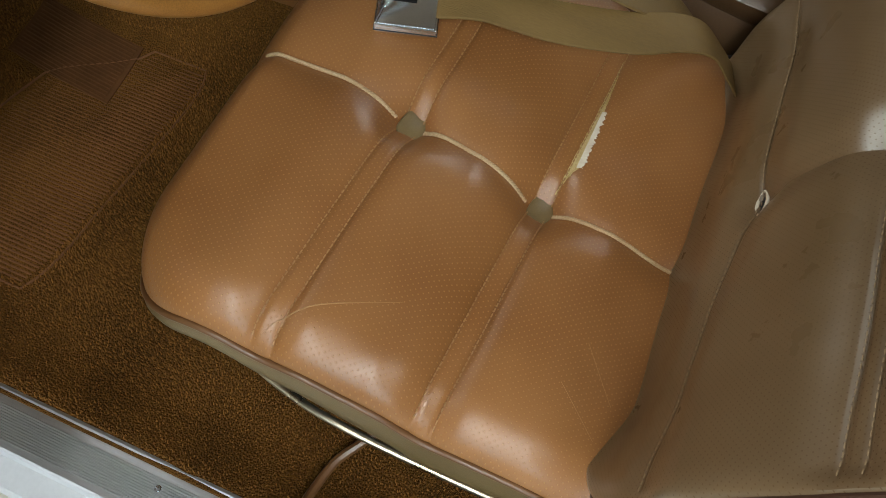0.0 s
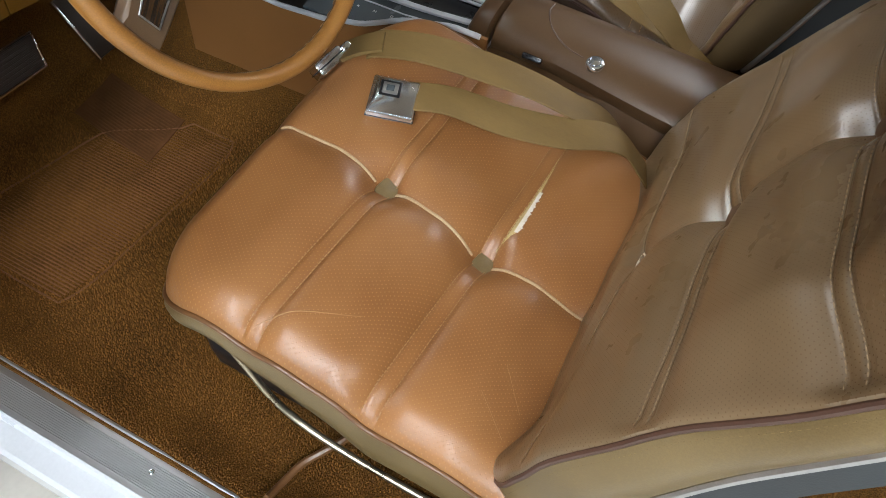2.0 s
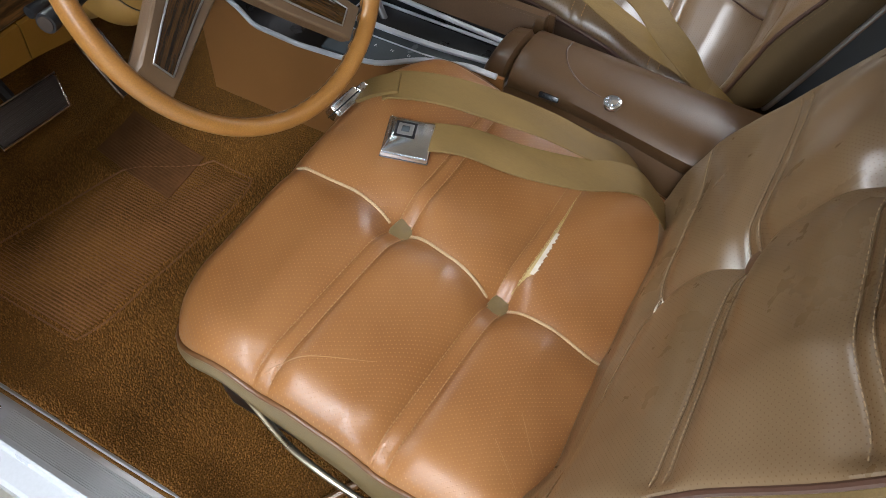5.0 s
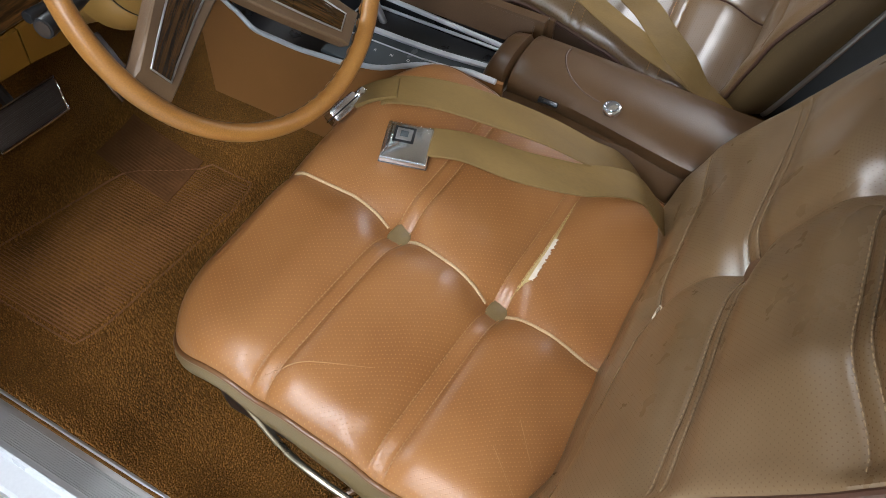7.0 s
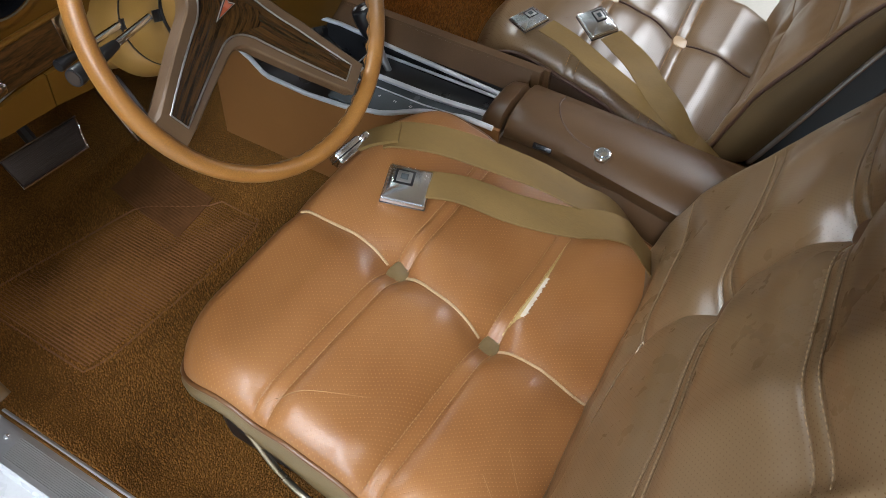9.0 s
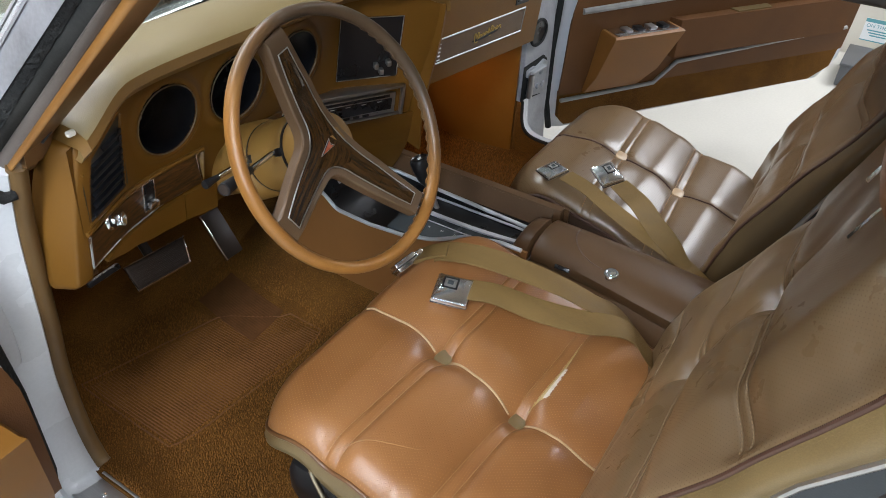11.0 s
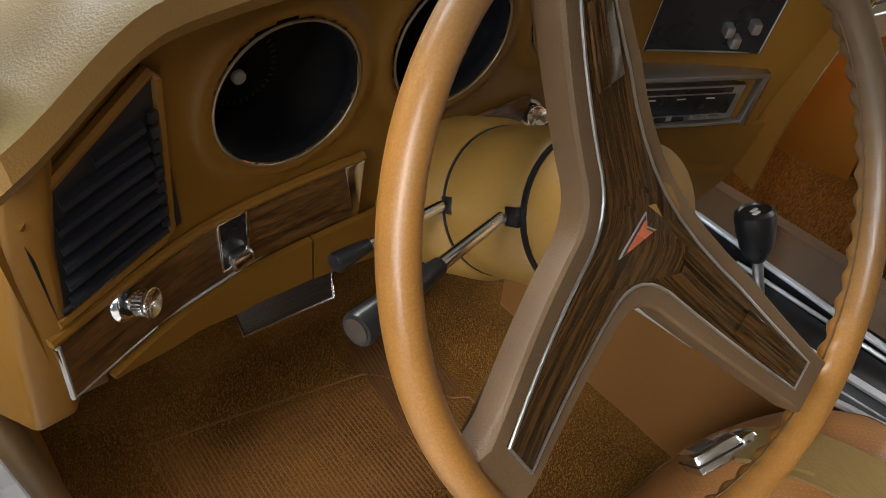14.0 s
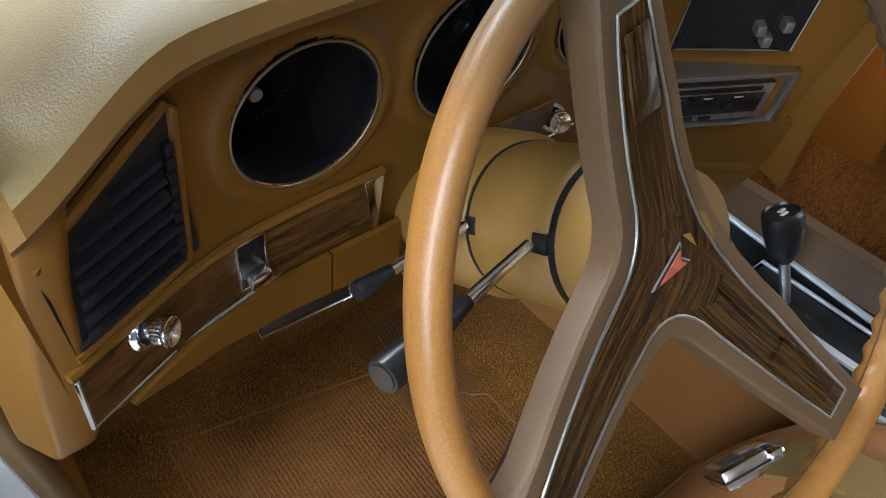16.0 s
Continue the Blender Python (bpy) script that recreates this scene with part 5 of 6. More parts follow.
for z, y0, xi, xa, xo, yo, y1 in ((0.776, 0.552, -0.668, -0.692, -0.707, 0.578, 0.62), (0.786, 0.541, -0.667, -0.692, -0.7085, 0.573, 0.61), (0.87, 0.531, -0.652, -0.679, -0.700, 0.566, 0.60), (0.93, 0.523, -0.644, -0.667, -0.688, 0.559, 0.59), (0.986, 0.512, -0.634, -0.656, -0.674, 0.548, 0.575), (0.998, 0.518, -0.636, -0.656, -0.670, 0.552, 0.575)):
    rows.append([Vector(p) for p in ((xi + 0.008, y0 + 0.016, z), (xi, y0 + 0.001, z), (xa, y0, z), (xo, yo, z), (xo + 0.004, y1, z), (xi + 0.008, y1, z))])
cover = loft(rows)
bmesh.ops.bevel(cover, geom=cover.edges, offset=0.0035, segments=3, affect="EDGES", profile=0.5)
part("end_cover", cover, COVER_TAN, dash, "ochre-tan end cover")
part("under_tray", box(-0.56, -0.40, 0.62, 0.80, 0.735, 0.745, 0.003), DASH, dash)
part("brake_release", box(-0.030, 0.030, -0.005, 0.005, 0, 0.010, 0.002, axes((-0.597, 0.652, 0.692), (1, 0, 0.05), (0, -1, 0.5))), BLACK, dash, "black parking brake release handle")
part("release_bracket", box(-0.664, -0.640, 0.575, 0.62, 0.762, 0.769, 0.002), PILLAR_BROWN, dash)
body = bpy.data.curves.new("brake_release_lettering", "FONT")
body.body, body.size, body.extrude, body.align_x, body.align_y = "BRAKE  RELEASE", 0.0062, 0.0002, "CENTER", "CENTER"
text = new("lettering", body)
text.data.materials.append(PRINT)
text.parent = dash
text.matrix_parent_inverse = Matrix.Translation(dash.location).inverted()
text.matrix_basis = axes((-0.597, 0.6455, 0.7005), (1, 0, 0.05), (0, -1, 0.5))

# heater and vent panel, radio
hp = face_patch(-0.092, 0.010, lambda u: 0.864 - 0.005 * u, lambda u: 0.988 - 0.008 * u, 0.0025, BLACK, "heater_panel", dash, "black heater panel with vent and sliders", 20)
part("panel_edge", tube([face(x, z, 0.004) for x, z in ((-0.092, 0.864), (-0.092, 0.988), (0.011, 0.980), (0.011, 0.859))], 0.0012, 6, loop=True), STEEL, hp)
face_strip([(-0.040, 0.862), (-0.040, 0.984)], 0.0012, STEEL, "divider", hp, "", 0.004)
for k in range(9):
    z = 0.873 + 0.012 * k
    part("slat", loft([[face(x, z, 0.005), face(x, z + 0.002, 0.005), face(x, z + 0.009, 0.0), face(x, z + 0.007, -0.001)] for x in (-0.088, -0.066, -0.044)]), SLAT, hp)
for k, x in enumerate((-0.029, -0.019, -0.008)):
    face_strip([(x, 0.885), (x, 0.970)], 0.0009, PRINT if k != 1 else STEEL, "slider_track", hp, "", 0.004)
for x, z in ((-0.026, 0.888), (-0.017, 0.876), (-0.006, 0.892)):
    part("slider_knob", box(-0.0045, 0.0045, -0.006, 0.006, 0.0, 0.014, 0.002, face_frame(x, z, 0.003)), STEEL, hp)
ra, rb = face(-0.148, 0.812), face(0.031, 0.804)
RW = (rb - ra).length / 2
RM = axes((ra + rb) / 2, rb - ra, (rb - ra).cross(Vector((0, -0.15, 1))))
radio = part("radio", join(box(-RW, RW, 0.028, 0.034, -0.02, 0.008, 0.0015, RM), box(-RW, RW, -0.034, -0.030, -0.02, 0.006, 0.001, RM), box(RW - 0.007, RW, -0.034, 0.034, -0.02, 0.008, 0.0015, RM), box(-RW, -RW + 0.007, -0.034, 0.034, -0.02, 0.008, 0.0015, RM), box(-RW + 0.006, RW - 0.006, 0.015, 0.029, -0.02, -0.002, 0.001, RM @ pose(0, 0, 0, -14, 0, 0))), STEEL, dash, "silver-framed car stereo with dark display")
part("face_plate", box(-0.082, 0.082, -0.029, 0.017, -0.02, 0.002, 0.002, RM), STEEL, radio)
part("cassette_slot", box(-0.074, 0.068, 0.008, 0.0145, 0.001, 0.0028, 0.001, RM), BLACK, radio)
part("display", box(-0.076, 0.074, -0.020, 0.006, 0.001, 0.0026, 0.001, RM), BLACK, radio, "dark display")
for k in range(7):
    part("key", box(-0.074 + 0.021 * k, -0.060 + 0.021 * k, -0.0272, -0.0222, 0.001, 0.0036, 0.001, RM), BLACK if k < 5 else STEEL, radio)
for k in range(4):
    part("printed_bar", box(-0.062 + 0.034 * k, -0.052 + 0.034 * k, 0.0012, 0.0028, 0.0025, 0.0029, 0, RM), PRINT, radio)

# the hood's right flank, lower centre, and the passenger's dash
part("hood_flank", sheet(lambda u, v: Vector((0.046 + 0.012 * (1 - v) + 0.030 * smooth01(0.15, 0.95, v) + 0.004 * u, plan_y(0.046 + 0.030 * smooth01(0.15, 0.95, v)) + 0.19 * u - 0.10 * v * (1 - u) * 0.2, (0.685 + 0.06 * u) * (1 - v) + 1.015 * v)), 10, 12, 0.006), DASH, dash)
part("lower_centre", sheet(lambda u, v: Vector((-0.13 + 0.187 * u, plan_y(-0.13 + 0.187 * u) + 0.045 - 0.02 * v + 0.05 * (1 - v) ** 2, 0.60 + 0.17 * v)), 20, 8, 0.006), DASH, dash)


def pface(x, z, lift=0.0):
    return Vector((x, 0.640 - 0.175 * (x - 0.19) - 0.10 * (z - 0.78) - lift, z))


part("passenger_panel", sheet(lambda u, v: pface(0.06 + 0.66 * u, 0.70 + 0.255 * v), 24, 12, 0.006), DASH, dash, "plain tan passenger-side panel")
ps = part("bright_panel", sheet(lambda u, v: pface(0.20 + 0.445 * u, 0.752 + 0.055 * v, 0.004), 20, 4, 0.003), SPOKE, dash, "bright-edged trim panel")
part("panel_frame", tube([pface(x, z, 0.007) for x, z in ((0.20, 0.750), (0.645, 0.748), (0.648, 0.812), (0.20, 0.808))], 0.0021, 6, loop=True), SATIN, ps)
for k in range(5):
    part("grille_bar", tube([pface(0.215, 0.757 + 0.010 * k, 0.007), pface(0.33, 0.757 + 0.010 * k, 0.007)], 0.0019, 6), SATIN, ps)
flourish = []
for k in range(97):
    q = k / 96
    tall = 0.013 if q < 0.14 or 0.56 < q < 0.68 else 0.006
    flourish.append(pface(0.452 + 0.098 * q + 0.006 * math.cos(k * 0.62), 0.773 + 0.010 * q + tall * math.sin(k * 0.62) + 0.3 * tall, 0.008))
part("script_badge", tube(flourish, 0.0011, 5), GOLD, ps, "gilt script flourish")
part("badge_back", tube([pface(0.445 + 0.11 * k / 12, 0.7725 + 0.012 * k / 12, 0.005) for k in range(13)], lambda t: 0.0035 + 0.0045 * math.sin(math.pi * t) ** 0.5, 6, flat=0.3), BLACK, ps, "dark backing of the badge")
pv = part("air_vent", sheet(lambda u, v: pface(0.600 + 0.052 * u, 0.828 + 0.112 * v, 0.007), 4, 8, 0.003), SLAT, dash, "black slatted air vent")
for k in range(8):
    part("slat", loft([[pface(x, 0.836 + 0.013 * k, 0.013), pface(x, 0.838 + 0.013 * k, 0.013), pface(x, 0.842 + 0.013 * k, 0.006)] for x in (0.603, 0.649)]), SLAT, pv)
part("under_panel", sheet(lambda u, v: Vector((0.08 + 0.62 * u, 0.66 - 0.1 * u + 0.25 * v, 0.705 - 0.02 * v)), 10, 6, 0.006), DASH, dash)

# padded top, from the lip to the windscreen
def pad_ring(x, lip_y, lip_z, back_z):
    pts = [(lip_y + 0.030, lip_z - 0.004), (lip_y + 0.006, lip_z - 0.006), (lip_y - 0.003, lip_z + 0.004), (lip_y + 0.002, lip_z + 0.016), (lip_y + 0.020, lip_z + 0.023), (lip_y + 0.06, lip_z + 0.024), (lip_y + 0.13, lip_z + 0.014), (0.775, back_z), (0.80, back_z - 0.02)]
    return [Vector((x, y, z)) for y, z in pts]


rings = []
for k in range(60):
    x = -0.650 + 0.724 * k / 59
    ly = plan_y(x) - 0.15 * (face_top(x) - 0.92) - 0.030 + 0.020 * smooth01(-0.02, 0.06, x)
    rings.append(pad_ring(x, ly, face_top(x) - 0.004 - 0.012 * smooth01(0.05, 0.074, x), 1.0 - 0.03 * smooth01(-0.6, -0.665, x)))
rings.insert(0, [Vector((-0.658, q.y + 0.008, min(q.z - 0.010, 1.000))) for q in rings[0]])
rings.append([Vector((0.078, q.y, min(q.z - 0.012, 0.985))) for q in rings[-1]])
part("padded_top", loft(rings, closed=False), DASH_PAD, dash, "grained dash pad with its top sheen painted cream")
rings = []
for k in range(30):
    x = 0.042 + 0.708 * k / 29
    p = pface(x, 0.955)
    hump = 0.045 * smooth01(0.18, 0.042, x)
    rings.append([Vector((x, y, z)) for y, z in ((p.y + 0.01, 0.950), (p.y - 0.012, 0.953), (p.y - 0.010, 0.965), (p.y + 0.02, 0.978 + hump * 0.3), (p.y + 0.07, 0.984 + hump * 0.5), (0.775, 0.985), (0.80, 0.965))])
part("passenger_pad", loft(rings, closed=False), DASH_PAD, dash, "dash pad over the passenger side, top sheen painted cream")
part("screen_trim", tube([(x, 0.778 + 0.02 * math.cos(x * 1.5), 0.986) for x in (-0.63, -0.5, -0.3, -0.1, 0.1, 0.3, 0.5, 0.68)], 0.005, 8), BLACK, dash, "dark gap at the foot of the windscreen")
part("pad_clip", box(-0.667, -0.655, 0.498, 0.506, 1.020, 1.028, 0.003), AMBER, dash, "ivory plastic clip")

# ---- steering column ----
WC = Vector((-0.36, 0.333, 0.94))
tilt = radians(29.2)
WN = Vector((math.sin(radians(-2.0)) * math.cos(tilt), -math.cos(tilt), math.sin(tilt)))
W = axes(WC, (1, 0, 0), WN)
column = thing("steering_column", "tan painted steering column with two stalks", "steering column", (-0.36, 0.55, 0.80))
part("hub_cover", lathe([(0.030, -0.030), (0.046, -0.036), (0.050, -0.055), (0.052, -0.082)], W, 40), COLUMN, column)
part("gap_ring", lathe([(0.0535, -0.0815), (0.0535, -0.086), (0.048, -0.087)], W, 40), BLACK, column)
part("shroud", lathe([(0.052, -0.086), (0.0555, -0.092), (0.0560, -0.165), (0.0555, -0.168)], W, 40), COLUMN, column)
part("gap_ring", lathe([(0.0565, -0.1675), (0.0565, -0.170), (0.050, -0.171)], W, 40), BLACK, column)
part("collar", lathe([(0.056, -0.170), (0.062, -0.180), (0.064, -0.225), (0.060, -0.23), (0.046, -0.235), (0.044, -0.52)], W, 40), COLUMN, column)
for base, tip, k in (((-0.418, 0.424, 0.912), (-0.545, 0.388, 0.928), 0), ((-0.412, 0.488, 0.876), (-0.506, 0.476, 0.882), 1)):
    a, b = Vector(base), Vector(tip)
    st = part("stalk", tube([a, a.lerp(b, 0.62 if k == 0 else 0.78)], 0.0042, 10), CHROME, column, "bright stalk with black grip")
    out = (a - WC) - WN * (a - WC).dot(WN)
    part("slot", box(-0.0062, 0.0062, -0.0062, 0.0062, -0.006, 0.0010, 0.0006, axes(WC + WN * (a - WC).dot(WN) + out.normalized() * 0.0555, WN, out)), BLACK, st)
    a = a - (b - a) * 0.08
    if k == 0:
        part("grip", tube([a.lerp(b, q) for q in (0.52, 0.56, 0.62, 0.80, 0.98, 1.0)], lambda t: (0.0052, 0.0056, 0.0066, 0.0082, 0.0098, 0.0092)[min(5, int(t * 5 + 0.5))], 16), BLACK, st)
        part("grip_end", lathe([(0.0070, 0), (0.0070, 0.0008), (0.001, 0.0012)], axes(b, (0, 0, 1), b - a), 18), PEDAL, st)
    else:
        part("grip", tube([a.lerp(b, q) for q in (0.72, 0.75, 0.85, 0.98, 1.0)], lambda t: (0.0042, 0.0048, 0.0058, 0.0070, 0.0062)[min(4, int(t * 4 + 0.5))], 14), BLACK, st)

# ---- steering wheel ----
wheel = thing("steering_wheel", "tan three-spoke steering wheel with walnut inlays", "steering wheel", WC)
R = 0.1855
rings = []
for k in range(512):
    a = 2 * math.pi * k / 512
    deg = math.degrees(a)
    ring = []
    grip = smooth01(-125, -112, (deg + 180) % 360 - 180) * smooth01(52, 40, (deg + 180) % 360 - 180)
    for j in range(14):
        b = 2 * math.pi * j / 14
        r = 0.0093
        inner = max(0.0, -0.5 * math.cos(b) - 0.87 * math.sin(b)) ** 2
        r += 0.0012 * inner * grip * math.cos(deg * math.pi / 180 * 64)
        ring.append(W @ Vector(((R + r * math.cos(b)) * math.cos(a), (R + r * math.cos(b)) * math.sin(a), r * 1.30 * math.sin(b))))
    rings.append(ring)
bm = loft(rings + [rings[0]], cap=False)
bmesh.ops.remove_doubles(bm, verts=bm.verts, dist=1e-6)
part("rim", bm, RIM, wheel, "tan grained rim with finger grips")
part("rim_seam", tube([W @ Vector(((R - 0.0091) * math.cos(a), (R - 0.0091) * math.sin(a), -0.003)) for a in (radians(v) for v in range(0, 360, 4))], 0.0007, 5, loop=True), SPOKE, wheel)
SPOKES = (103.0, 203.0, 300.0)
HUB = Vector((-0.008, 0.003))


def star(w_in, w_out, reaches, start):
    """Outline of three tapering arms with rounded crotches, about the wheel's middle."""
    out = []
    for i, deg in enumerate(SPOKES):
        nxt = SPOKES[(i + 1) % 3] + (360 if i == 2 else 0)
        d1, d2 = (Vector((math.cos(radians(q)), math.sin(radians(q)))) for q in (deg, nxt))
        reach, ahead = reaches[i], reaches[(i + 1) % 3]
        p1, p2 = (Vector((-v.y, v.x)) for v in (d1, d2))
        out.append(d1 * reach - p1 * w_out)
        out.append(d1 * reach + p1 * w_out)
        a0, b0 = d1 * reach + p1 * w_out, d2 * ahead - p2 * w_out
        gap = nxt - deg
        near = start if gap < 120 else start * 1.6
        a1, b1 = d1 * near + p1 * w_in, d2 * near - p2 * w_in
        mid = (d1 + d2).normalized() * (w_in / math.sin(radians(gap / 2)))
        for t in (0.2, 0.4, 0.6, 0.8):
            out.append(a0.lerp(a1, t))
        for k in range(9):
            t = k / 8
            out.append(a1 * (1 - t) ** 2 + mid * 2 * t * (1 - t) + b1 * t * t)
        for t in (0.2, 0.4, 0.6, 0.8):
            out.append(b1.lerp(b0, t))
    return [p + HUB for p in out]


def dish(r):
    return -0.036 + 0.040 * min(1.0, r / 0.165) ** 1.6


def star_plate(outline, lift, thick, lip=0.0):
    rings = []
    for f in (0.02, 0.2, 0.4, 0.6, 0.8, 0.93, 0.985, 1.0):
        drop = lip if f == 1.0 else (lip * 0.35 if f > 0.98 else 0.0)
        q = [HUB + (p - HUB) * f for p in outline]
        rings.append([W @ Vector((p.x, p.y, dish(p.length) + lift - drop)) for p in q])
    rings.append([W @ Vector((p.x, p.y, dish(p.length) + lift - thick)) for p in outline])
    return loft(rings)


part("spoke_padding", star_plate(star(0.0305, 0.0195, (0.172, 0.174, 0.174), 0.058), 0.004, 0.020, 0.006), SPOKE, wheel, "brown padded spokes")
inlay = star(0.0175, 0.0105, (0.145, 0.155, 0.157), 0.055)


def grain_map(bm):
    """Maps each face along the spoke that it lies on."""
    inv = W.inverted()
    layer = bm.loops.layers.uv.new("plan")
    for f in bm.faces:
        c = (inv @ f.calc_center_median()).to_2d() - HUB
        up, left, right = (Vector((math.cos(radians(q)), math.sin(radians(q)))) for q in SPOKES)
        alone = c.dot(right) > 0.024
        for lp in f.loops:
            p = (inv @ lp.vert.co).to_2d() - HUB
            if alone:
                lp[layer].uv = (p.dot(right) + 3, p.x * -right.y + p.y * right.x)
            else:
                o1, o2 = p.x * -up.y + p.y * up.x, p.x * left.y - p.y * left.x
                lp[layer].uv = (p.dot(up) - p.dot(left), -0.012 * math.log(math.exp(-o1 / 0.012) + math.exp(-o2 / 0.012)))
    return bm


part("inlay", grain_map(star_plate(inlay, 0.0055, 0.004)), WOOD_SPOKE, wheel, "striped walnut inlay")
part("inlay_edge", tube([W @ Vector((p.x, p.y, dish(p.length) + 0.0055)) for p in inlay], 0.0011, 6, loop=True), STEEL, wheel, "bright line round the inlay")
for deg, more in zip(SPOKES, (-0.007, 0.003, 0.005)):
    m = W @ pose(HUB.x + more * math.cos(radians(deg)), HUB.y + more * math.sin(radians(deg)), 0, 0, 0, deg)
    part("end_inlay", grain_map(prism([(0.100, 0.0105), (0.148, 0.0082), (0.148, -0.0082), (0.100, -0.0105)], 0.002, 0.0006, m @ pose(0, 0, dish(0.118) - 0.030, 0, -17, 0))), WOOD_SPOKE, wheel)
part("hub_backing", lathe([(0.036, -0.014), (0.036, -0.010), (0.020, -0.001), (0.0005, 0.0005)], W @ pose(HUB.x, HUB.y, dish(0) + 0.0055), 32), BLACK, wheel, "dark hub behind the emblem")
part("emblem", join(*[prism(q, 0.0022, 0.0, W @ pose(HUB.x - 0.009, HUB.y - 0.006, dish(0) + 0.0095, 0, 0, 201 - 270)) for q in ([(-0.0046, 0.0100), (0.0, 0.0072), (0.0, -0.0118)], [(0.0, 0.0072), (0.0046, 0.0100), (0.0, -0.0118)])]), RED, wheel, "orange-red arrowhead emblem")
part("emblem_edge", join(*[prism(q, 0.0012, 0.0, W @ pose(HUB.x - 0.009, HUB.y - 0.006, dish(0) + 0.0085, 0, 0, 201 - 270)) for q in ([(-0.0070, 0.0145), (0.0, 0.0100), (0.0, -0.0180)], [(0.0, 0.0100), (0.0070, 0.0145), (0.0, -0.0180)])]), SATIN, wheel, "pale edge of the emblem")

part("emblem_surround", prism([(-0.0060, 0.0122), (0.0, 0.0086), (0.0060, 0.0122), (0.0, -0.0150)], 0.0014, 0.0, W @ pose(HUB.x - 0.009, HUB.y - 0.006, dish(0) + 0.0090, 0, 0, 201 - 270)), BLACK, wheel, "dark surround of the emblem")


# ---- centre console ----
console = thing("centre_console", "brown vinyl centre console with a bright-edged shift tray", "console", (0, 0.2, 0.33))


def left_edge(y):
    return lerp_table(((0.15, 0.655), (0.19, 0.655), (0.25, 0.640), (0.36, 0.592), (0.42, 0.577), (0.50, 0.570), (0.58, 0.572), (0.62, 0.600), (0.68, 0.640)), y)


part("left_wall", sheet(lambda u, v: Vector((-0.100 - 0.012 * (1 - v), 0.14 + 0.56 * u, 0.33 + (left_edge(0.14 + 0.56 * u) - 0.33) * v)), 40, 10, 0.006), CONSOLE_SIDE, console, "tan plastic console side")
part("left_bright_edge", tube([(-0.101, y, left_edge(y) + 0.002) for y in (0.15 + 0.5 * k / 40 for k in range(41))], 0.0042, 8), RAIL_BRIGHT, console, "bright edge strip")
part("right_wall", sheet(lambda u, v: Vector((0.092 + 0.008 * (1 - v), 0.14 + 0.52 * u, 0.33 + (left_edge(0.14 + 0.52 * u) * 0.35 + 0.64 * 0.65 - 0.33) * v)), 30, 8, 0.006), CONSOLE, console)
part("right_rail", loft([[Vector((x, y, z)) for x, z in ((0.074, 0.60), (0.068, 0.641), (0.071, 0.648), (0.088, 0.648), (0.095, 0.640), (0.097, 0.60))] for y in (0.15, 0.25, 0.35, 0.45, 0.56)]), CONSOLE, console)
part("right_bright_edge", tube([(0.038, 0.19, 0.605), (0.047, 0.30, 0.603), (0.054, 0.42, 0.603), (0.054, 0.53, 0.610), (0.035, 0.575, 0.622), (-0.02, 0.592, 0.632), (-0.07, 0.60, 0.62)], 0.0042, 8), RAIL_BRIGHT, console, "bright edge strip")
part("tray_wall", sheet(lambda u, v: Vector((0.056, 0.18 + 0.38 * u, 0.54 + 0.065 * v)), 8, 4, 0.004), BLACK, console)
part("inner_wall", sheet(lambda u, v: Vector((0.054 + 0.015 * v, 0.165 + 0.39 * u, 0.606 + 0.038 * v)), 8, 4, 0.004), CONSOLE, console, "brown inner wall of the tray")
part("tray_floor", sheet(lambda u, v: Vector((-0.098 + 0.162 * u, 0.16 + 0.46 * v, 0.545 + 0.008 * u + 0.05 * smooth01(0.75, 1.0, v))), 10, 16, 0.006), BLACK, console)
part("tray_front", sheet(lambda u, v: Vector((-0.098 + 0.165 * u, 0.60 + 0.03 * v - 0.02 * u, 0.545 + 0.09 * v)), 8, 6, 0.004), BLACK, console)
# shift plate
plate_ob = part("shift_plate", sheet(lambda u, v: Vector((-0.094 + 0.085 * u, 0.185 + 0.27 * v, 0.583 + 0.022 * (1 - v) ** 2 + 0.004 * u)), 8, 14, 0.005), DARK_PLATE, console, "grey-green shift indicator plate")
part("shift_rail", strap(smooth_path([(-0.024, 0.190, 0.611), (-0.021, 0.30, 0.5985), (-0.019, 0.452, 0.594)], 6), [Vector((1, 0, 0))] * 13, 0.010, 0.004), RAIL_BRIGHT, plate_ob, "bright bar beside the gate")
part("shift_rail", tube([(-0.046, 0.195, 0.609), (-0.044, 0.30, 0.596), (-0.040, 0.452, 0.590)], 0.0012, 6), RAIL_BRIGHT, plate_ob)
part("rail_end", tube([(-0.030, 0.188, 0.610), (0.020, 0.188, 0.606)], 0.0028, 6), CHROME, plate_ob)
part("shift_gate", box(-0.010, 0.042, 0.195, 0.455, 0.575, 0.588, 0.003), BLACK, console, "black shift gate")
part("gate_frame", tube([(-0.012, 0.192, 0.593), (0.044, 0.192, 0.592), (0.044, 0.458, 0.589), (-0.012, 0.458, 0.590)], 0.0028, 6, loop=True), RAIL_BRIGHT, console)
part("rear_plate", box(-0.09, 0.060, 0.150, 0.192, 0.596, 0.606, 0.003), SATIN, console)
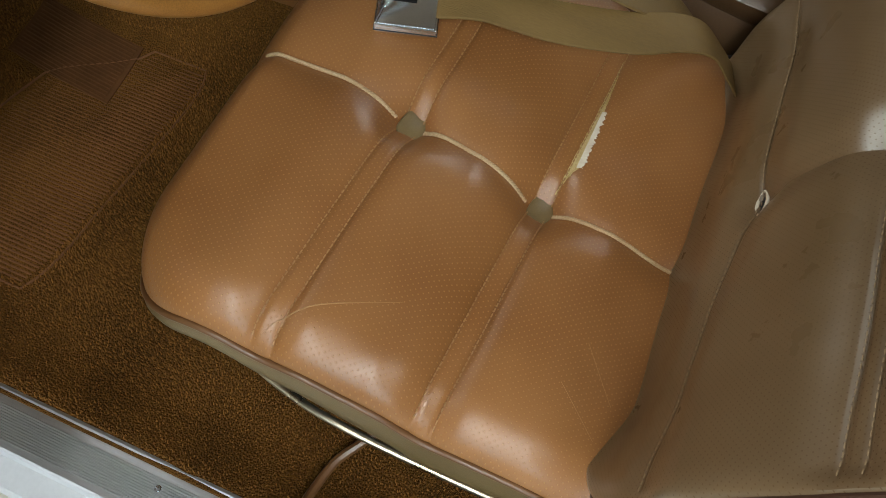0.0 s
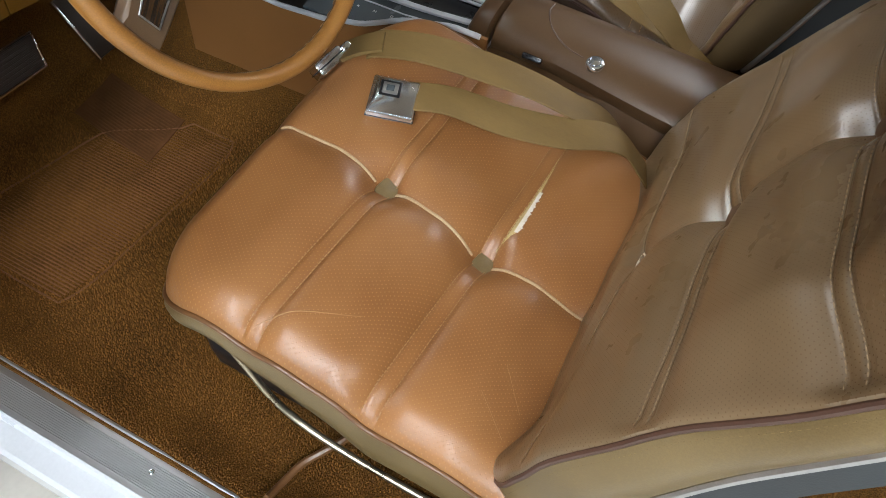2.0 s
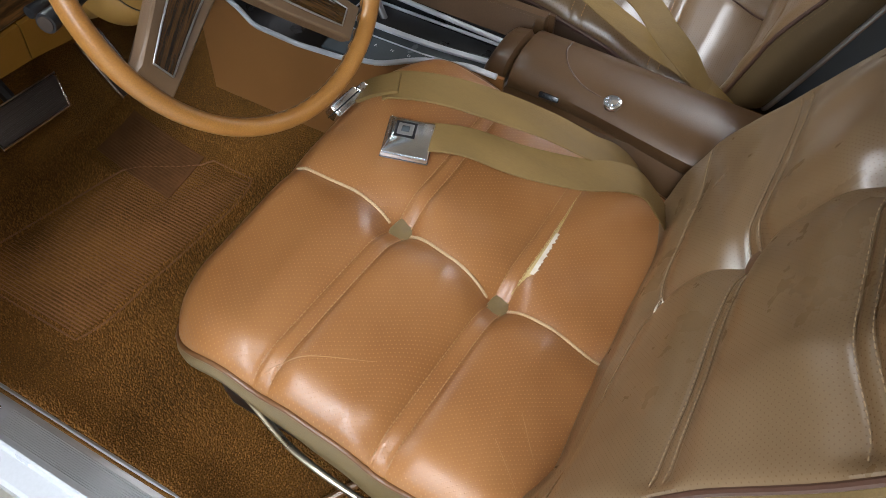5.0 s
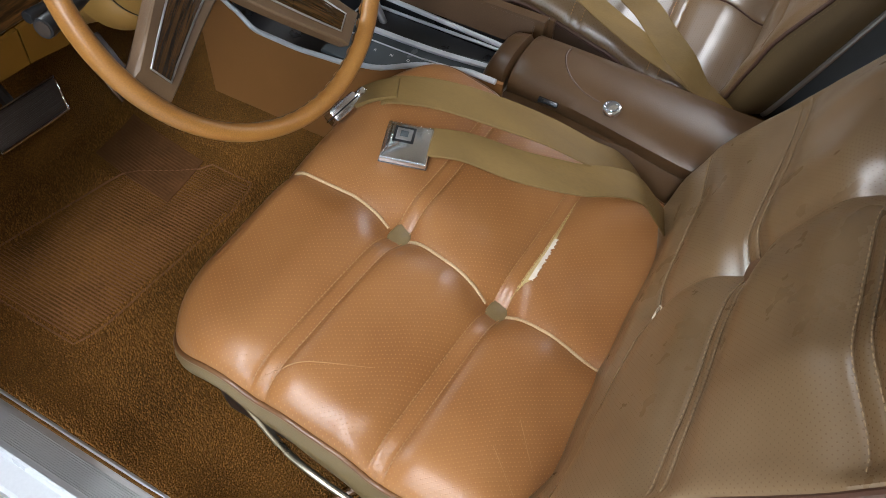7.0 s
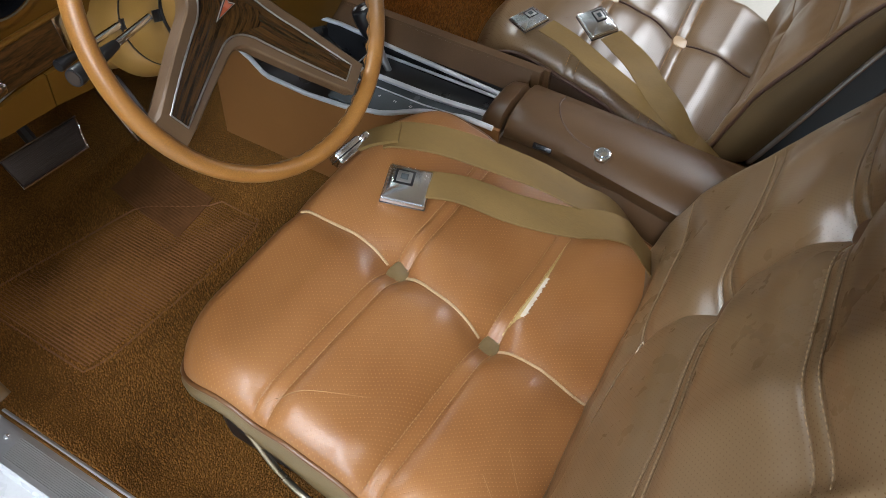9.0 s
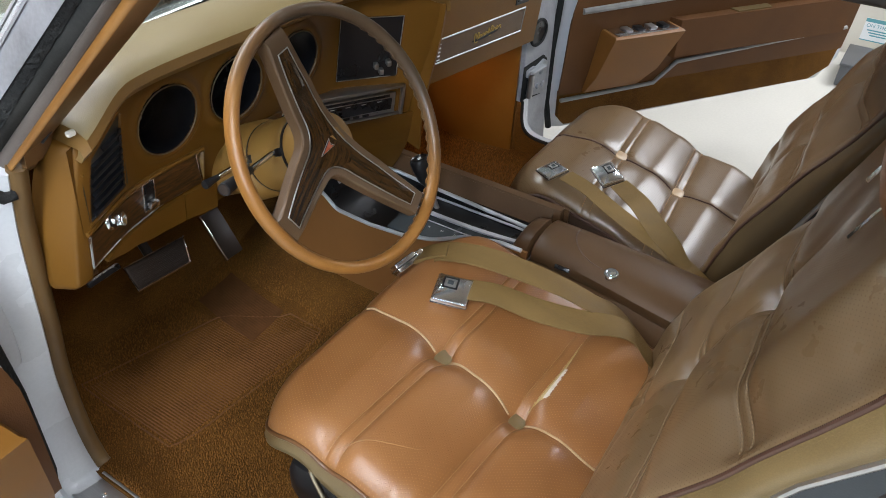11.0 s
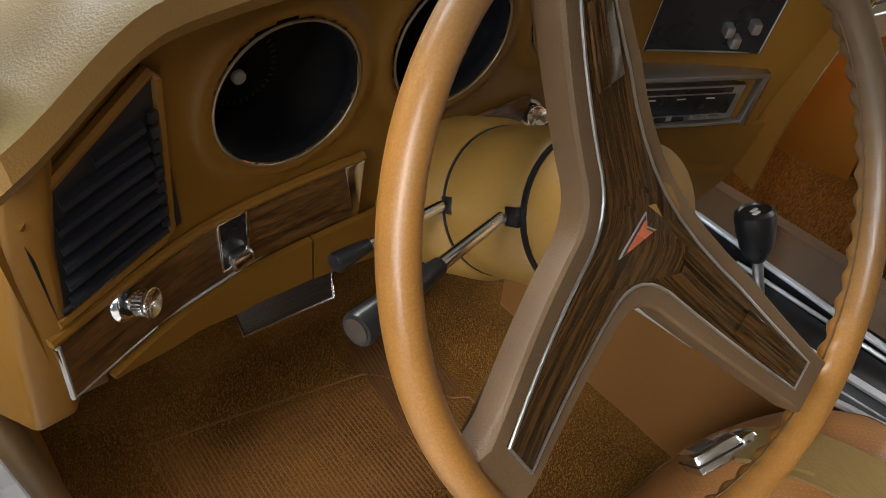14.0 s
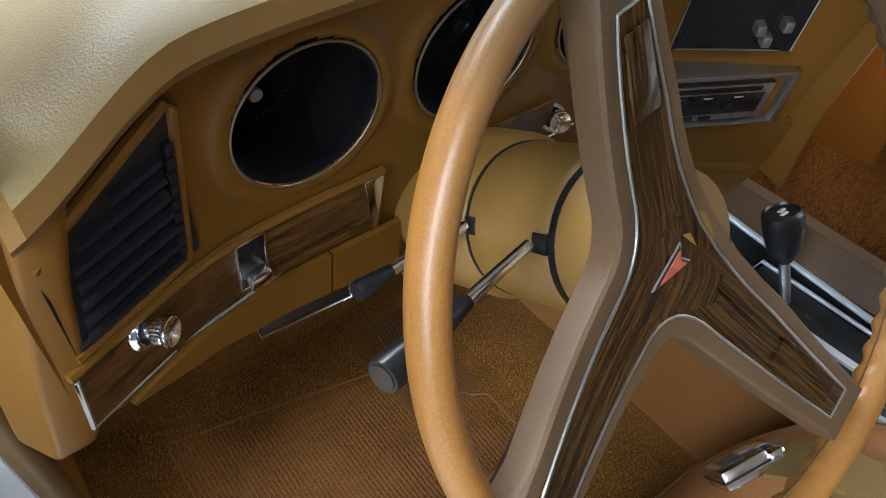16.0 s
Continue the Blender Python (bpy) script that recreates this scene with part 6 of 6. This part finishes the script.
for k, ch in enumerate("PRNDSL"):
    body = bpy.data.curves.new("shift_letter", "FONT")
    body.body, body.size, body.extrude, body.align_x, body.align_y = ch, 0.0075, 0.0001, "CENTER", "CENTER"
    tx = new("shift_letter", body)
    tx.data.materials.append(PRINT)
    tx.parent = console
    tx.matrix_parent_inverse = Matrix.Translation(console.location).inverted()
    yy = 0.405 - 0.030 * k
    vv = (yy - 0.185) / 0.27
    tx.matrix_basis = pose(-0.060, yy, 0.583 + 0.022 * (1 - vv) ** 2 + 0.0075, 0, 0, -90)
# lid
def lid_ring(y):
    w = 0.056 + 0.018 * smooth01(0.15, -0.2, y)
    c = 0.002 - 0.012 * smooth01(0.15, -0.2, y)
    z = 0.642 - 0.012 * smooth01(0.12, -0.25, y)
    return [Vector((c + a * w, y, z + b)) for a, b in ((-0.94, -0.040), (-1.02, -0.030), (-1.02, -0.014), (-0.82, 0.001), (-0.4, 0.008), (0, 0.009), (0.4, 0.008), (0.82, 0.001), (1.02, -0.014), (1.02, -0.030), (0.94, -0.040))]


lid = part("lid", loft([[v + Vector((0, 0, -0.014)) for v in lid_ring(0.150)], [v + Vector((0, 0, -0.004)) for v in lid_ring(0.1495)], lid_ring(0.144)] + [lid_ring(0.14 - 0.02 * k) for k in range(1, 21)]), CONSOLE, console, "grained brown vinyl lid")
part("front_cap", loft([[v + Vector((0, 0, dz)) for v in lid_ring(y)] for y, dz in ((0.194, -0.026), (0.190, -0.016), (0.182, -0.009), (0.160, -0.005), (0.156, -0.012))]), CONSOLE, console, "sloping front end of the console box")
part("ledge", loft([[Vector((x, y, z)) for x, z in ((-0.104, 0.34), (-0.092, 0.50), (-0.080, 0.585), (-0.072, 0.604), (-0.06, 0.606), (0.06, 0.604), (0.086, 0.606), (0.108, 0.585), (0.106, 0.34))] for y in (0.17, 0.0, -0.15, -0.28)]), CONSOLE, console)
part("lock_ring", lathe([(0.0140, 0), (0.0140, 0.0035), (0.0125, 0.0055), (0.0100, 0.0060), (0.009, 0.0035), (0.0005, 0.003)], pose(-0.048, -0.006, 0.6390, -3, -6, 0), 24), CHROME, lid, "round chrome push button")
part("lock_barrel", lathe([(0.0085, 0.003), (0.0080, 0.0075), (0.0005, 0.0085)], pose(-0.048, -0.006, 0.6390, -3, -6, 0), 20), CHROME, lid)
part("catch_slot", box(-0.015, 0.015, -0.004, 0.004, -0.003, 0.0025, 0.001, axes((-0.0615, 0.082, 0.622), (0, 1, 0), (-1, 0, 0.6))), BLACK, lid, "black catch slot")
part("lid_crease", tube(smooth_path([(0.040, 0.092, 0.6465), (0.010, 0.090, 0.6515), (-0.020, 0.072, 0.6495), (-0.040, 0.042, 0.6450), (-0.046, 0.012, 0.6420)], 6), 0.0011, 5), PIPING, lid, "curved crease in the vinyl")

# ---- gear lever ----
lever = thing("gear_lever", "black ribbed gear knob on a bright lever", "gear lever", (0.012, 0.405, 0.585))
a, b = Vector((0.014, 0.40, 0.575)), Vector((0.012, 0.434, 0.655))
part("shaft", tube([a, b], 0.0062, 10), STEEL, lever)
m = axes(b - (b - a) * 0.25, (1, 0, 0), b - a) @ Matrix.Scale(0.88, 4)
knob = part("knob", lathe([(0.009, 0), (0.014, 0.006), (0.021, 0.022), (0.0245, 0.044), (0.0255, 0.062), (0.0245, 0.070), (0.020, 0.074), (0.0185, 0.071), (0.0005, 0.070)], m, 30), BLACK, lever)
part("knob_mark", join(box(-0.009, 0.003, -0.006, -0.001, 0.0695, 0.0715, 0.0005, m), box(-0.003, 0.009, 0.001, 0.006, 0.0695, 0.0715, 0.0005, m)), PRINT, knob, "pale shapes on the knob's top")

# ---- pedals and floor mat ----
brake = thing("brake_pedal", "wide brown rubber brake pedal with a bright frame", "pedal", (-0.41, 0.79, 0.53))
m = axes((-0.413, 0.789, 0.529), (1, -0.03, -0.02), (0, -0.8, 0.6))
pad = part("pad", prism([(-0.063, 0.025), (0.075, 0.022), (0.060, -0.025), (-0.060, -0.023)], 0.012, 0.003, m), PEDAL, brake)
part("frame", tube([m @ Vector(p) for p in ((-0.065, 0.027, 0.010), (0.077, 0.024, 0.010), (0.061, -0.027, 0.010), (-0.062, -0.025, 0.010))], 0.0024, 6, loop=True), CHROME, brake, "bright pedal frame")
for k in range(7):
    part("pad_rib", box(-0.056, 0.060, -0.018 + 0.006 * k, -0.0155 + 0.006 * k, 0.011, 0.0135, 0.0008, m), PEDAL, brake)
part("arm", tube([(-0.41, 0.80, 0.53), (-0.41, 0.86, 0.62), (-0.41, 0.90, 0.76)], 0.010, 8), ENGINE, brake)
gas = thing("accelerator_pedal", "long dark accelerator pedal with a bright edge", "pedal", (-0.235, 0.81, 0.47))
m = axes((-0.234, 0.812, 0.487), (1, 0, 0), (0, -0.8, 0.6))
part("pad", prism([(-0.020, 0.055), (0.030, 0.055), (0.028, -0.055), (-0.022, -0.055)], 0.010, 0.003, m), PEDAL, gas)
part("edge_strip", box(-0.024, -0.0195, -0.056, 0.056, 0.004, 0.013, 0.001, m), CHROME, gas, "bright edge strip")
fm = thing("floor_mat", "translucent ribbed brown rubber floor mat on the carpet", "floor mat", (-0.42, 0.68, 0.335))


def on_floor(x, y, lift):
    return Vector((x, y, floor_z(x, y) + lift))


def mat_at(u, v):
    back, ahead = 0.556 - 0.030 * u + 0.014 * (abs(2 * u - 1) ** 8), 0.817 - 0.085 * u - 0.105 * smooth01(0.74, 1.0, u)
    return on_floor(-0.616 + 0.391 * u, back + (ahead - back) * v, 0.0100)


part("sheet", sheet(mat_at, 40, 24, 0.004), MAT_RUBBER, fm)
part("heel_pad", sheet(lambda u, v: on_floor(-0.332 + 0.105 * u + 0.020 * v, 0.640 + 0.006 * u + 0.180 * v, 0.0140), 14, 14, 0.004), HEEL_RUBBER, fm)
part("border", tube([mat_at(u / 20, 0) + Vector((0, 0, 0.003)) for u in range(21)] + [mat_at(1, v / 12) + Vector((0, 0, 0.003)) for v in range(1, 13)] + [mat_at(1 - u / 20, 1) + Vector((0, 0, 0.003)) for u in range(1, 21)] + [mat_at(0, 1 - v / 12) + Vector((0, 0, 0.003)) for v in range(1, 12)], 0.0016, 6, loop=True), MAT_RUBBER, fm)
for k in range(64):
    u = 0.025 + 0.95 * k / 63
    part("rib", tube([mat_at(u, 0.04 + 0.92 * j / 14) + Vector((0, 0, 0.0012)) for j in range(15)], lambda t: 0.0017 - 0.0005 * smooth01(0.3, 0.5, t), 5), MAT_RUBBER, fm)
for k in range(17):
    u = 0.04 + 0.92 * k / 16
    part("rib", tube([on_floor(-0.332 + 0.105 * u + 0.020 * v, 0.640 + 0.006 * u + 0.180 * v, 0.0155) for v in (0.04 + 0.92 * j / 8 for j in range(9))], 0.0011, 5), HEEL_RUBBER, fm)
LOOM = ((-0.570, 0.060), (-0.600, 0.080), (-0.620, 0.093), (-0.650, 0.112), (-0.686, 0.119), (-0.712, 0.120))
part("loom", tube(smooth_path([(x, y, floor_z(x, y) + 0.020) for x, y in LOOM], 8), 0.0055, 8), SEAT_PIPING, thing("floor_cable", "brown cable running from under the seat over the carpet", "cable", (-0.64, 0.06, 0.36)))

# ---- passenger's door, open ----
def door(name, label, origin, along, inward, long_=1.22):
    """An open door: along runs from the hinge to the latch, inward faces the cabin."""
    m = axes(origin, along, (0, 0, 1))
    flip = 1 if (m.to_3x3() @ Vector((0, 1, 0))).dot(Vector(inward)) > 0 else -1

    def at(x, z, out):
        return m @ Vector((x, flip * out, z))

    def rod(pts, r, mtl, nm, lb=""):
        return part(nm, tube([at(*p) for p in pts], r, 8), mtl, ob, lb)

    ob = part(name, loft([[at(x, z, o) for x, z in ((-0.02, 0.36), (-0.030, 0.45), (-0.030, 0.7), (0.0, 0.93), (long_ + 0.02, 0.95), (long_ + 0.04, 0.6), (long_ + 0.02, 0.42), (long_ - 0.06, 0.35), (0.04, 0.345), (0.0, 0.35))] for o in ((-0.055 if along[0] > 0 else -0.045), -0.012)]), WHITE_PAINT, car, label)
    deep = 0.002 if along[0] > 0 else -0.050
    rod([(-0.024, 0.36, deep), (-0.044, 0.45, deep), (-0.048, 0.62, deep), (-0.040, 0.78, deep), (-0.016, 0.90, deep)], 0.010, RUBBER, "edge_seal", "black rubber edge seal")
    low = part("carpet_panel", loft([[at(x, z, o) for x, z in ((0.0, 0.475), (0.004, 0.39), (0.03, 0.362), (long_ - 0.12, 0.362), (long_ - 0.03, 0.40), (long_, 0.545), (0.44, 0.545), (0.36, 0.470))] for o in (-0.010, 0.006)]), CARPET_DOOR, ob, "brown carpeted lower panel")
    start = -0.005 if along[0] > 0 else -0.026
    part("upper_panel", sheet(lambda u, v: at((start + 0.055 * smooth01(0.45, 1.0, v)) * (1 - u) + long_ * u, 0.465 + 0.465 * v, 0.012 * math.sin(math.pi * v)), 16, 12, 0.006), PANEL_BROWN, ob, "brown vinyl door panel")
    rod([(0.0, 0.452, 0.014), (0.355, 0.460, 0.014), (0.43, 0.526, 0.020), (0.80, 0.544, 0.026), (1.18, 0.556, 0.026)], 0.0070, SATIN, "bright_strip", "bright lower strip")
    rod([(0.030, 0.733, 0.020), (0.52, 0.748, 0.020), (1.15, 0.764, 0.020)], 0.0095, SATIN, "bright_strip", "bright upper strip")
    rest = part("armrest", loft([[at(x, z, o) for x, o in ((0.36, 0.012), (0.38, 0.055), (1.12, 0.060), (1.15, 0.012))] for z in (0.56, 0.60, 0.665, 0.68)]), PANEL_BROWN, ob, "brown padded armrest")
    near, rise = (0.0, 0.0) if along[0] > 0 else (0.085, 0.030)
    part("switch_pod", loft([[at(x0 + dx, z, o) for dx, o in ((0.0, 0.004), (0.0, d1), (w, d1), (w, 0.004))] for z, x0, w, d1 in ((0.470, 0.080 - near, 0.20, 0.020), (0.53, 0.090 - near, 0.230, 0.055), (0.652 + rise, 0.105 - near, 0.255, 0.092), (0.664 + rise, 0.107 - near, 0.257, 0.095), (0.669 + rise, 0.112 - near, 0.247, 0.088))]), POD_BROWN if along[0] > 0 else ORANGE_TAN, ob, "tan switch pod")
    if along[0] > 0:
        part("switch_plate", box(0.120, 0.345, min(flip * 0.022, flip * 0.085), max(flip * 0.022, flip * 0.085), 0.667, 0.673, 0.002, m), CHROME, ob, "bright window switch plate")
        for k in range(4):
            part("switch", box(0.16 + 0.045 * k, 0.185 + 0.045 * k, min(flip * 0.035, flip * 0.07), max(flip * 0.035, flip * 0.07), 0.672, 0.679, 0.002, m), BLACK if k % 2 else STEEL, ob)
    else:
        part("recess", box(0.062, 0.25, min(flip * 0.030, flip * 0.070), max(flip * 0.030, flip * 0.070), 0.690, 0.701, 0.002, m), BLACK, ob, "dark recess in the pod's top")
    part("door_pull", loft([[at(x, z, o) for x, o in ((0.60, 0.014), (0.61, 0.050), (0.75, 0.050), (0.76, 0.014))] for z in (0.676, 0.684)]), OLIVE, ob, "recessed door pull")
    return ob


door("door", "open white car door with brown vinyl and carpet trim", (0.920, 0.532, 0.0), (0.84, -0.55, 0), (-0.55, -0.84, 0))
door("door", "open white car door, orange-tan switch pod inside", (-0.838, 0.552, 0.0), (-1, -0.06, 0), (0, -1, 0))
bolt = thing("jamb_bolt", "white painted bolt in the door jamb", "bolt", (-0.729, 0.62, 0.823))
part("head", lathe([(0.011, 0), (0.011, 0.005), (0.008, 0.006), (0.006, 0.006), (0.006, 0.016), (0.001, 0.017)], axes((-0.729, 0.619, 0.823), (1, 0, 0), (-0.1, -1, 0.1)), 6), WHITE_PAINT, bolt)

# pillar greyed like the jamb, in place of shade
post = part("hinge_pillar", loft([[Vector((x, y + dy * (1 if y < 0.62 else 0), z)) for x, y in ((0.714, 0.578), (0.722, 0.565), (0.740, 0.563), (0.866, 0.5515), (0.874, 0.558), (0.874, 0.67), (0.714, 0.67))] for z, dy in ((0.34, -0.010), (0.38, -0.006), (0.43, -0.001), (0.52, 0.0), (0.70, 0.004), (0.93, 0.010))]), DUSTY_SHADED_PAINT, car, "dusty white hinge pillar with its shade painted grey")

SILL = smooth_path([(-0.90, 0.414), (0.10, 0.414), (0.40, 0.414), (0.470, 0.413), (0.515, 0.418), (0.541, 0.435), (0.552, 0.465), (0.556, 0.52)], 6)
part("sill_flange", loft([[Vector((x, y + 0.09 * q, z - d)) for x, d, q in ((0.712, 0.075, 1), (0.713, 0.006, 0), (0.717, 0.0, 0), (0.738, 0.002, 0), (0.748, 0.010, 0), (0.760, 0.075, 1))] for y, z in SILL]), WHITE_PAINT, car, "white painted sill flange")
part("sill_carpet", loft([[Vector((x, y, z)) for x, z in ((0.7085, 0.33), (0.7075, high - 0.012), (0.7095, high - 0.006), (0.7120, 0.33))] for y, high in [tuple(q) for q in SILL] + [(0.585, 0.52)]]), CARPET_DOOR, car, "brown carpet up the inside of the sill")
part("sill_seal", tube([(0.711, y, z - 0.004) for y, z in SILL], 0.0050, 8), RUBBER, car, "dark seal along the sill flange")


def on_post(x, z, lift=0.0):
    """A frame on the pillar's rear face, z away from it."""
    return axes((x, 0.5635 - 0.09 * (x - 0.740) - lift, z), (1, -0.09, 0), (-0.09, -1, 0))


# thin dark plate drawn for the shaded recess behind the hinge
part("hinge_shade_plate", prism([(-0.075, -0.052), (0.034, -0.064), (0.050, -0.038), (0.053, 0.044), (0.030, 0.062), (-0.075, 0.054)], 0.002, 0.001, on_post(0.786, 0.565, 0.001)), RUBBER, post, "dark plate for the shade round the hinge")
hinge = part("hinge", prism([(-0.050, -0.044), (0.032, -0.058), (0.045, -0.036), (0.048, 0.038), (0.026, 0.052), (-0.012, 0.040), (-0.030, 0.046), (-0.062, 0.040), (-0.062, 0.020), (-0.044, 0.014)], 0.008, 0.003, on_post(0.786, 0.565, 0.002)), DUSTY_SHADED_PAINT, post, "dusty painted steel door hinge")
part("knuckle", tube([on_post(0.738, 0.520, 0.014) @ Vector((0, 0, 0)), on_post(0.738, 0.592, 0.014) @ Vector((0, 0, 0))], 0.009, 10), STEEL, hinge)
part("arm", box(-0.056, 0.020, 0.030, 0.040, 0.006, 0.024, 0.004, on_post(0.786, 0.565, 0.002)), DUSTY_SHADED_PAINT, hinge)
for dx, dz in ((0.004, 0.020), (-0.008, -0.022), (0.020, -0.024)):
    part("bolt", lathe([(0.0095, 0), (0.0095, 0.006), (0.007, 0.0075), (0.0005, 0.0075)], on_post(0.790 + dx, 0.565 + dz, 0.010), 6), DUSTY_SHADED_PAINT, hinge)
ring = [(0.040 * math.cos(a), 0.036 * math.sin(a)) for a in (radians(v) for v in range(0, 360, 15))]
part("wiring_hole", prism(ring, 0.003, 0.001, on_post(0.764, 0.708, 0.0035)), BLACK, post, "dark oval wiring opening")
part("grommet", tube([on_post(0.764, 0.708, 0.006) @ Vector((x, z, 0)) for x, z in ring], 0.0045, 8, loop=True), RUBBER, post, "black rubber grommet")

# a cream panel with a printed notice, and a dark box, past the passenger's door
setting("wall_panel", box(3.30, 3.36, -2.6, 0.9, 0, 1.0, 0.004), AMBER, "cream painted low partition panel", "wall")
notice = thing("notice", "white printed notice with a teal band on a cream panel", "sign", (3.297, -0.22, 0.14))
part("sheet", box(3.296, 3.2995, -0.315, -0.150, 0.085, 0.20), WALL_WHITE, notice)
part("band", box(3.2945, 3.2965, -0.315, -0.150, 0.182, 0.20), BLUE_PRINT, notice, "teal band")
part("band", box(3.2945, 3.2965, -0.315, -0.150, 0.085, 0.090), BLUE_PRINT, notice, "teal line")
body = bpy.data.curves.new("notice_lettering", "FONT")
body.body, body.size, body.extrude, body.align_x, body.align_y = "ON THE GO", 0.026, 0.0002, "CENTER", "CENTER"
text = new("lettering", body)
text.data.materials.append(BLUE_PRINT)
text.parent = notice
text.matrix_parent_inverse = Matrix.Translation(notice.location).inverted()
text.matrix_basis = axes((3.2945, -0.232, 0.164), (0, -1, 0), (-1, 0, 0))
for k in range(3):
    part("printed_bar", box(3.2945, 3.2965, -0.29 + 0.01 * k, -0.17 - 0.01 * k, 0.138 - 0.013 * k, 0.144 - 0.013 * k), BLUE_PRINT, notice, "unreadable line of print")
crate = thing("floor_box", "dark grey enamelled box on the concrete floor", "box", (2.95, -0.28, 0))
part("body", box(2.80, 3.10, -0.45, -0.13, 0.0, 0.10, 0.008), GREY_CABINET, crate)
part("lid", box(2.795, 3.105, -0.455, -0.125, 0.10, 0.115, 0.004), GREY_CABINET, crate)


# ---- carpet pile: thousands of small tufts ----
def pile(name, x0, x1, y0, y1, pitch, seed):
    rng = np.random.default_rng(seed)
    xs, ys = np.meshgrid(np.arange(x0, x1, pitch), np.arange(y0, y1, pitch))
    xs, ys = xs.ravel() + rng.uniform(-0.4, 0.4, xs.size) * pitch, ys.ravel() + rng.uniform(-0.4, 0.4, ys.size) * pitch
    keep = ~((xs > -0.608) & (xs < -0.232) & (ys > 0.565 - 0.075 * (xs + 0.61)) & (ys < 0.80 - 0.15 * (xs + 0.61)))
    keep &= ~((xs > -0.336) & (xs < -0.200) & (ys > 0.60) & (ys < 0.826))
    xs, ys = xs[keep], ys[keep]
    zs = np.array([floor_z(x, y) for x, y in zip(xs, ys)])
    n = xs.size
    ang, lean, high = rng.uniform(0, 6.283, n), rng.uniform(0, 0.7, n), pitch * rng.uniform(1.0, 1.7, n)
    patch = np.array([noise.noise((x * 9, y * 9, 0.4)) for x, y in zip(xs, ys)])
    way = 2.2 * patch + rng.uniform(-0.9, 0.9, n)
    tip = np.stack([xs + np.cos(way) * lean * high, ys + np.sin(way) * lean * high, zs + 0.012 + high], 1)
    rad = pitch * 0.52
    ring = [np.stack([xs + rad * np.cos(ang + k * 1.5708), ys + rad * np.sin(ang + k * 1.5708), zs + 0.009], 1) for k in range(4)]
    mid = [np.stack([0.45 * ring[k][:, 0] + 0.55 * tip[:, 0], 0.45 * ring[k][:, 1] + 0.55 * tip[:, 1], zs + 0.011 + 0.75 * high], 1) for k in range(4)]
    verts = np.stack([*ring, *mid, tip], 1).reshape(-1, 3)
    base = np.arange(n)[:, None] * 9
    quads = np.concatenate([base + np.array([[k, (k + 1) % 4, 4 + (k + 1) % 4, 4 + k]]) for k in range(4)], 0)
    tris = np.concatenate([base + np.array([[4 + k, 4 + (k + 1) % 4, 8]]) for k in range(4)], 0)
    me = bpy.data.meshes.new(name)
    me.from_pydata(verts.tolist(), [], quads.tolist() + tris.tolist())
    me.materials.append(PILE)
    ob = new(name, me)
    ob.parent = car
    return tagged(ob, "brown cut-pile carpet tufts", "", "", "stuff")


PILE, nt, b = nodes_of("brown_carpet_yarn")
geo, ramp = nt.nodes.new("ShaderNodeNewGeometry"), nt.nodes.new("ShaderNodeValToRGB")
nz, tc, mx = nt.nodes.new("ShaderNodeTexNoise"), nt.nodes.new("ShaderNodeTexCoord"), nt.nodes.new("ShaderNodeMix")
nz.inputs["Scale"].default_value = 9
mx.data_type = "FLOAT"
mx.inputs["Factor"].default_value = 0.45
nt.links.new(tc.outputs["Object"], nz.inputs["Vector"])
nt.links.new(geo.outputs["Random Per Island"], mx.inputs[2])
nt.links.new(nz.outputs["Fac"], mx.inputs[3])
nt.links.new(mx.outputs[0], ramp.inputs["Fac"])
ramp.color_ramp.elements[0].color, ramp.color_ramp.elements[1].color = (0.050, 0.021, 0.005, 1), (0.275, 0.122, 0.027, 1)
nt.links.new(ramp.outputs["Color"], b.inputs["Base Color"])
b.inputs["Roughness"].default_value, b.inputs["Specular IOR Level"].default_value = 1.0, 0.1
pile("carpet_pile", -0.722, -0.115, -0.25, 0.95, 0.0035, 3)
pile("carpet_pile", 0.105, 0.69, 0.18, 0.98, 0.0048, 4)
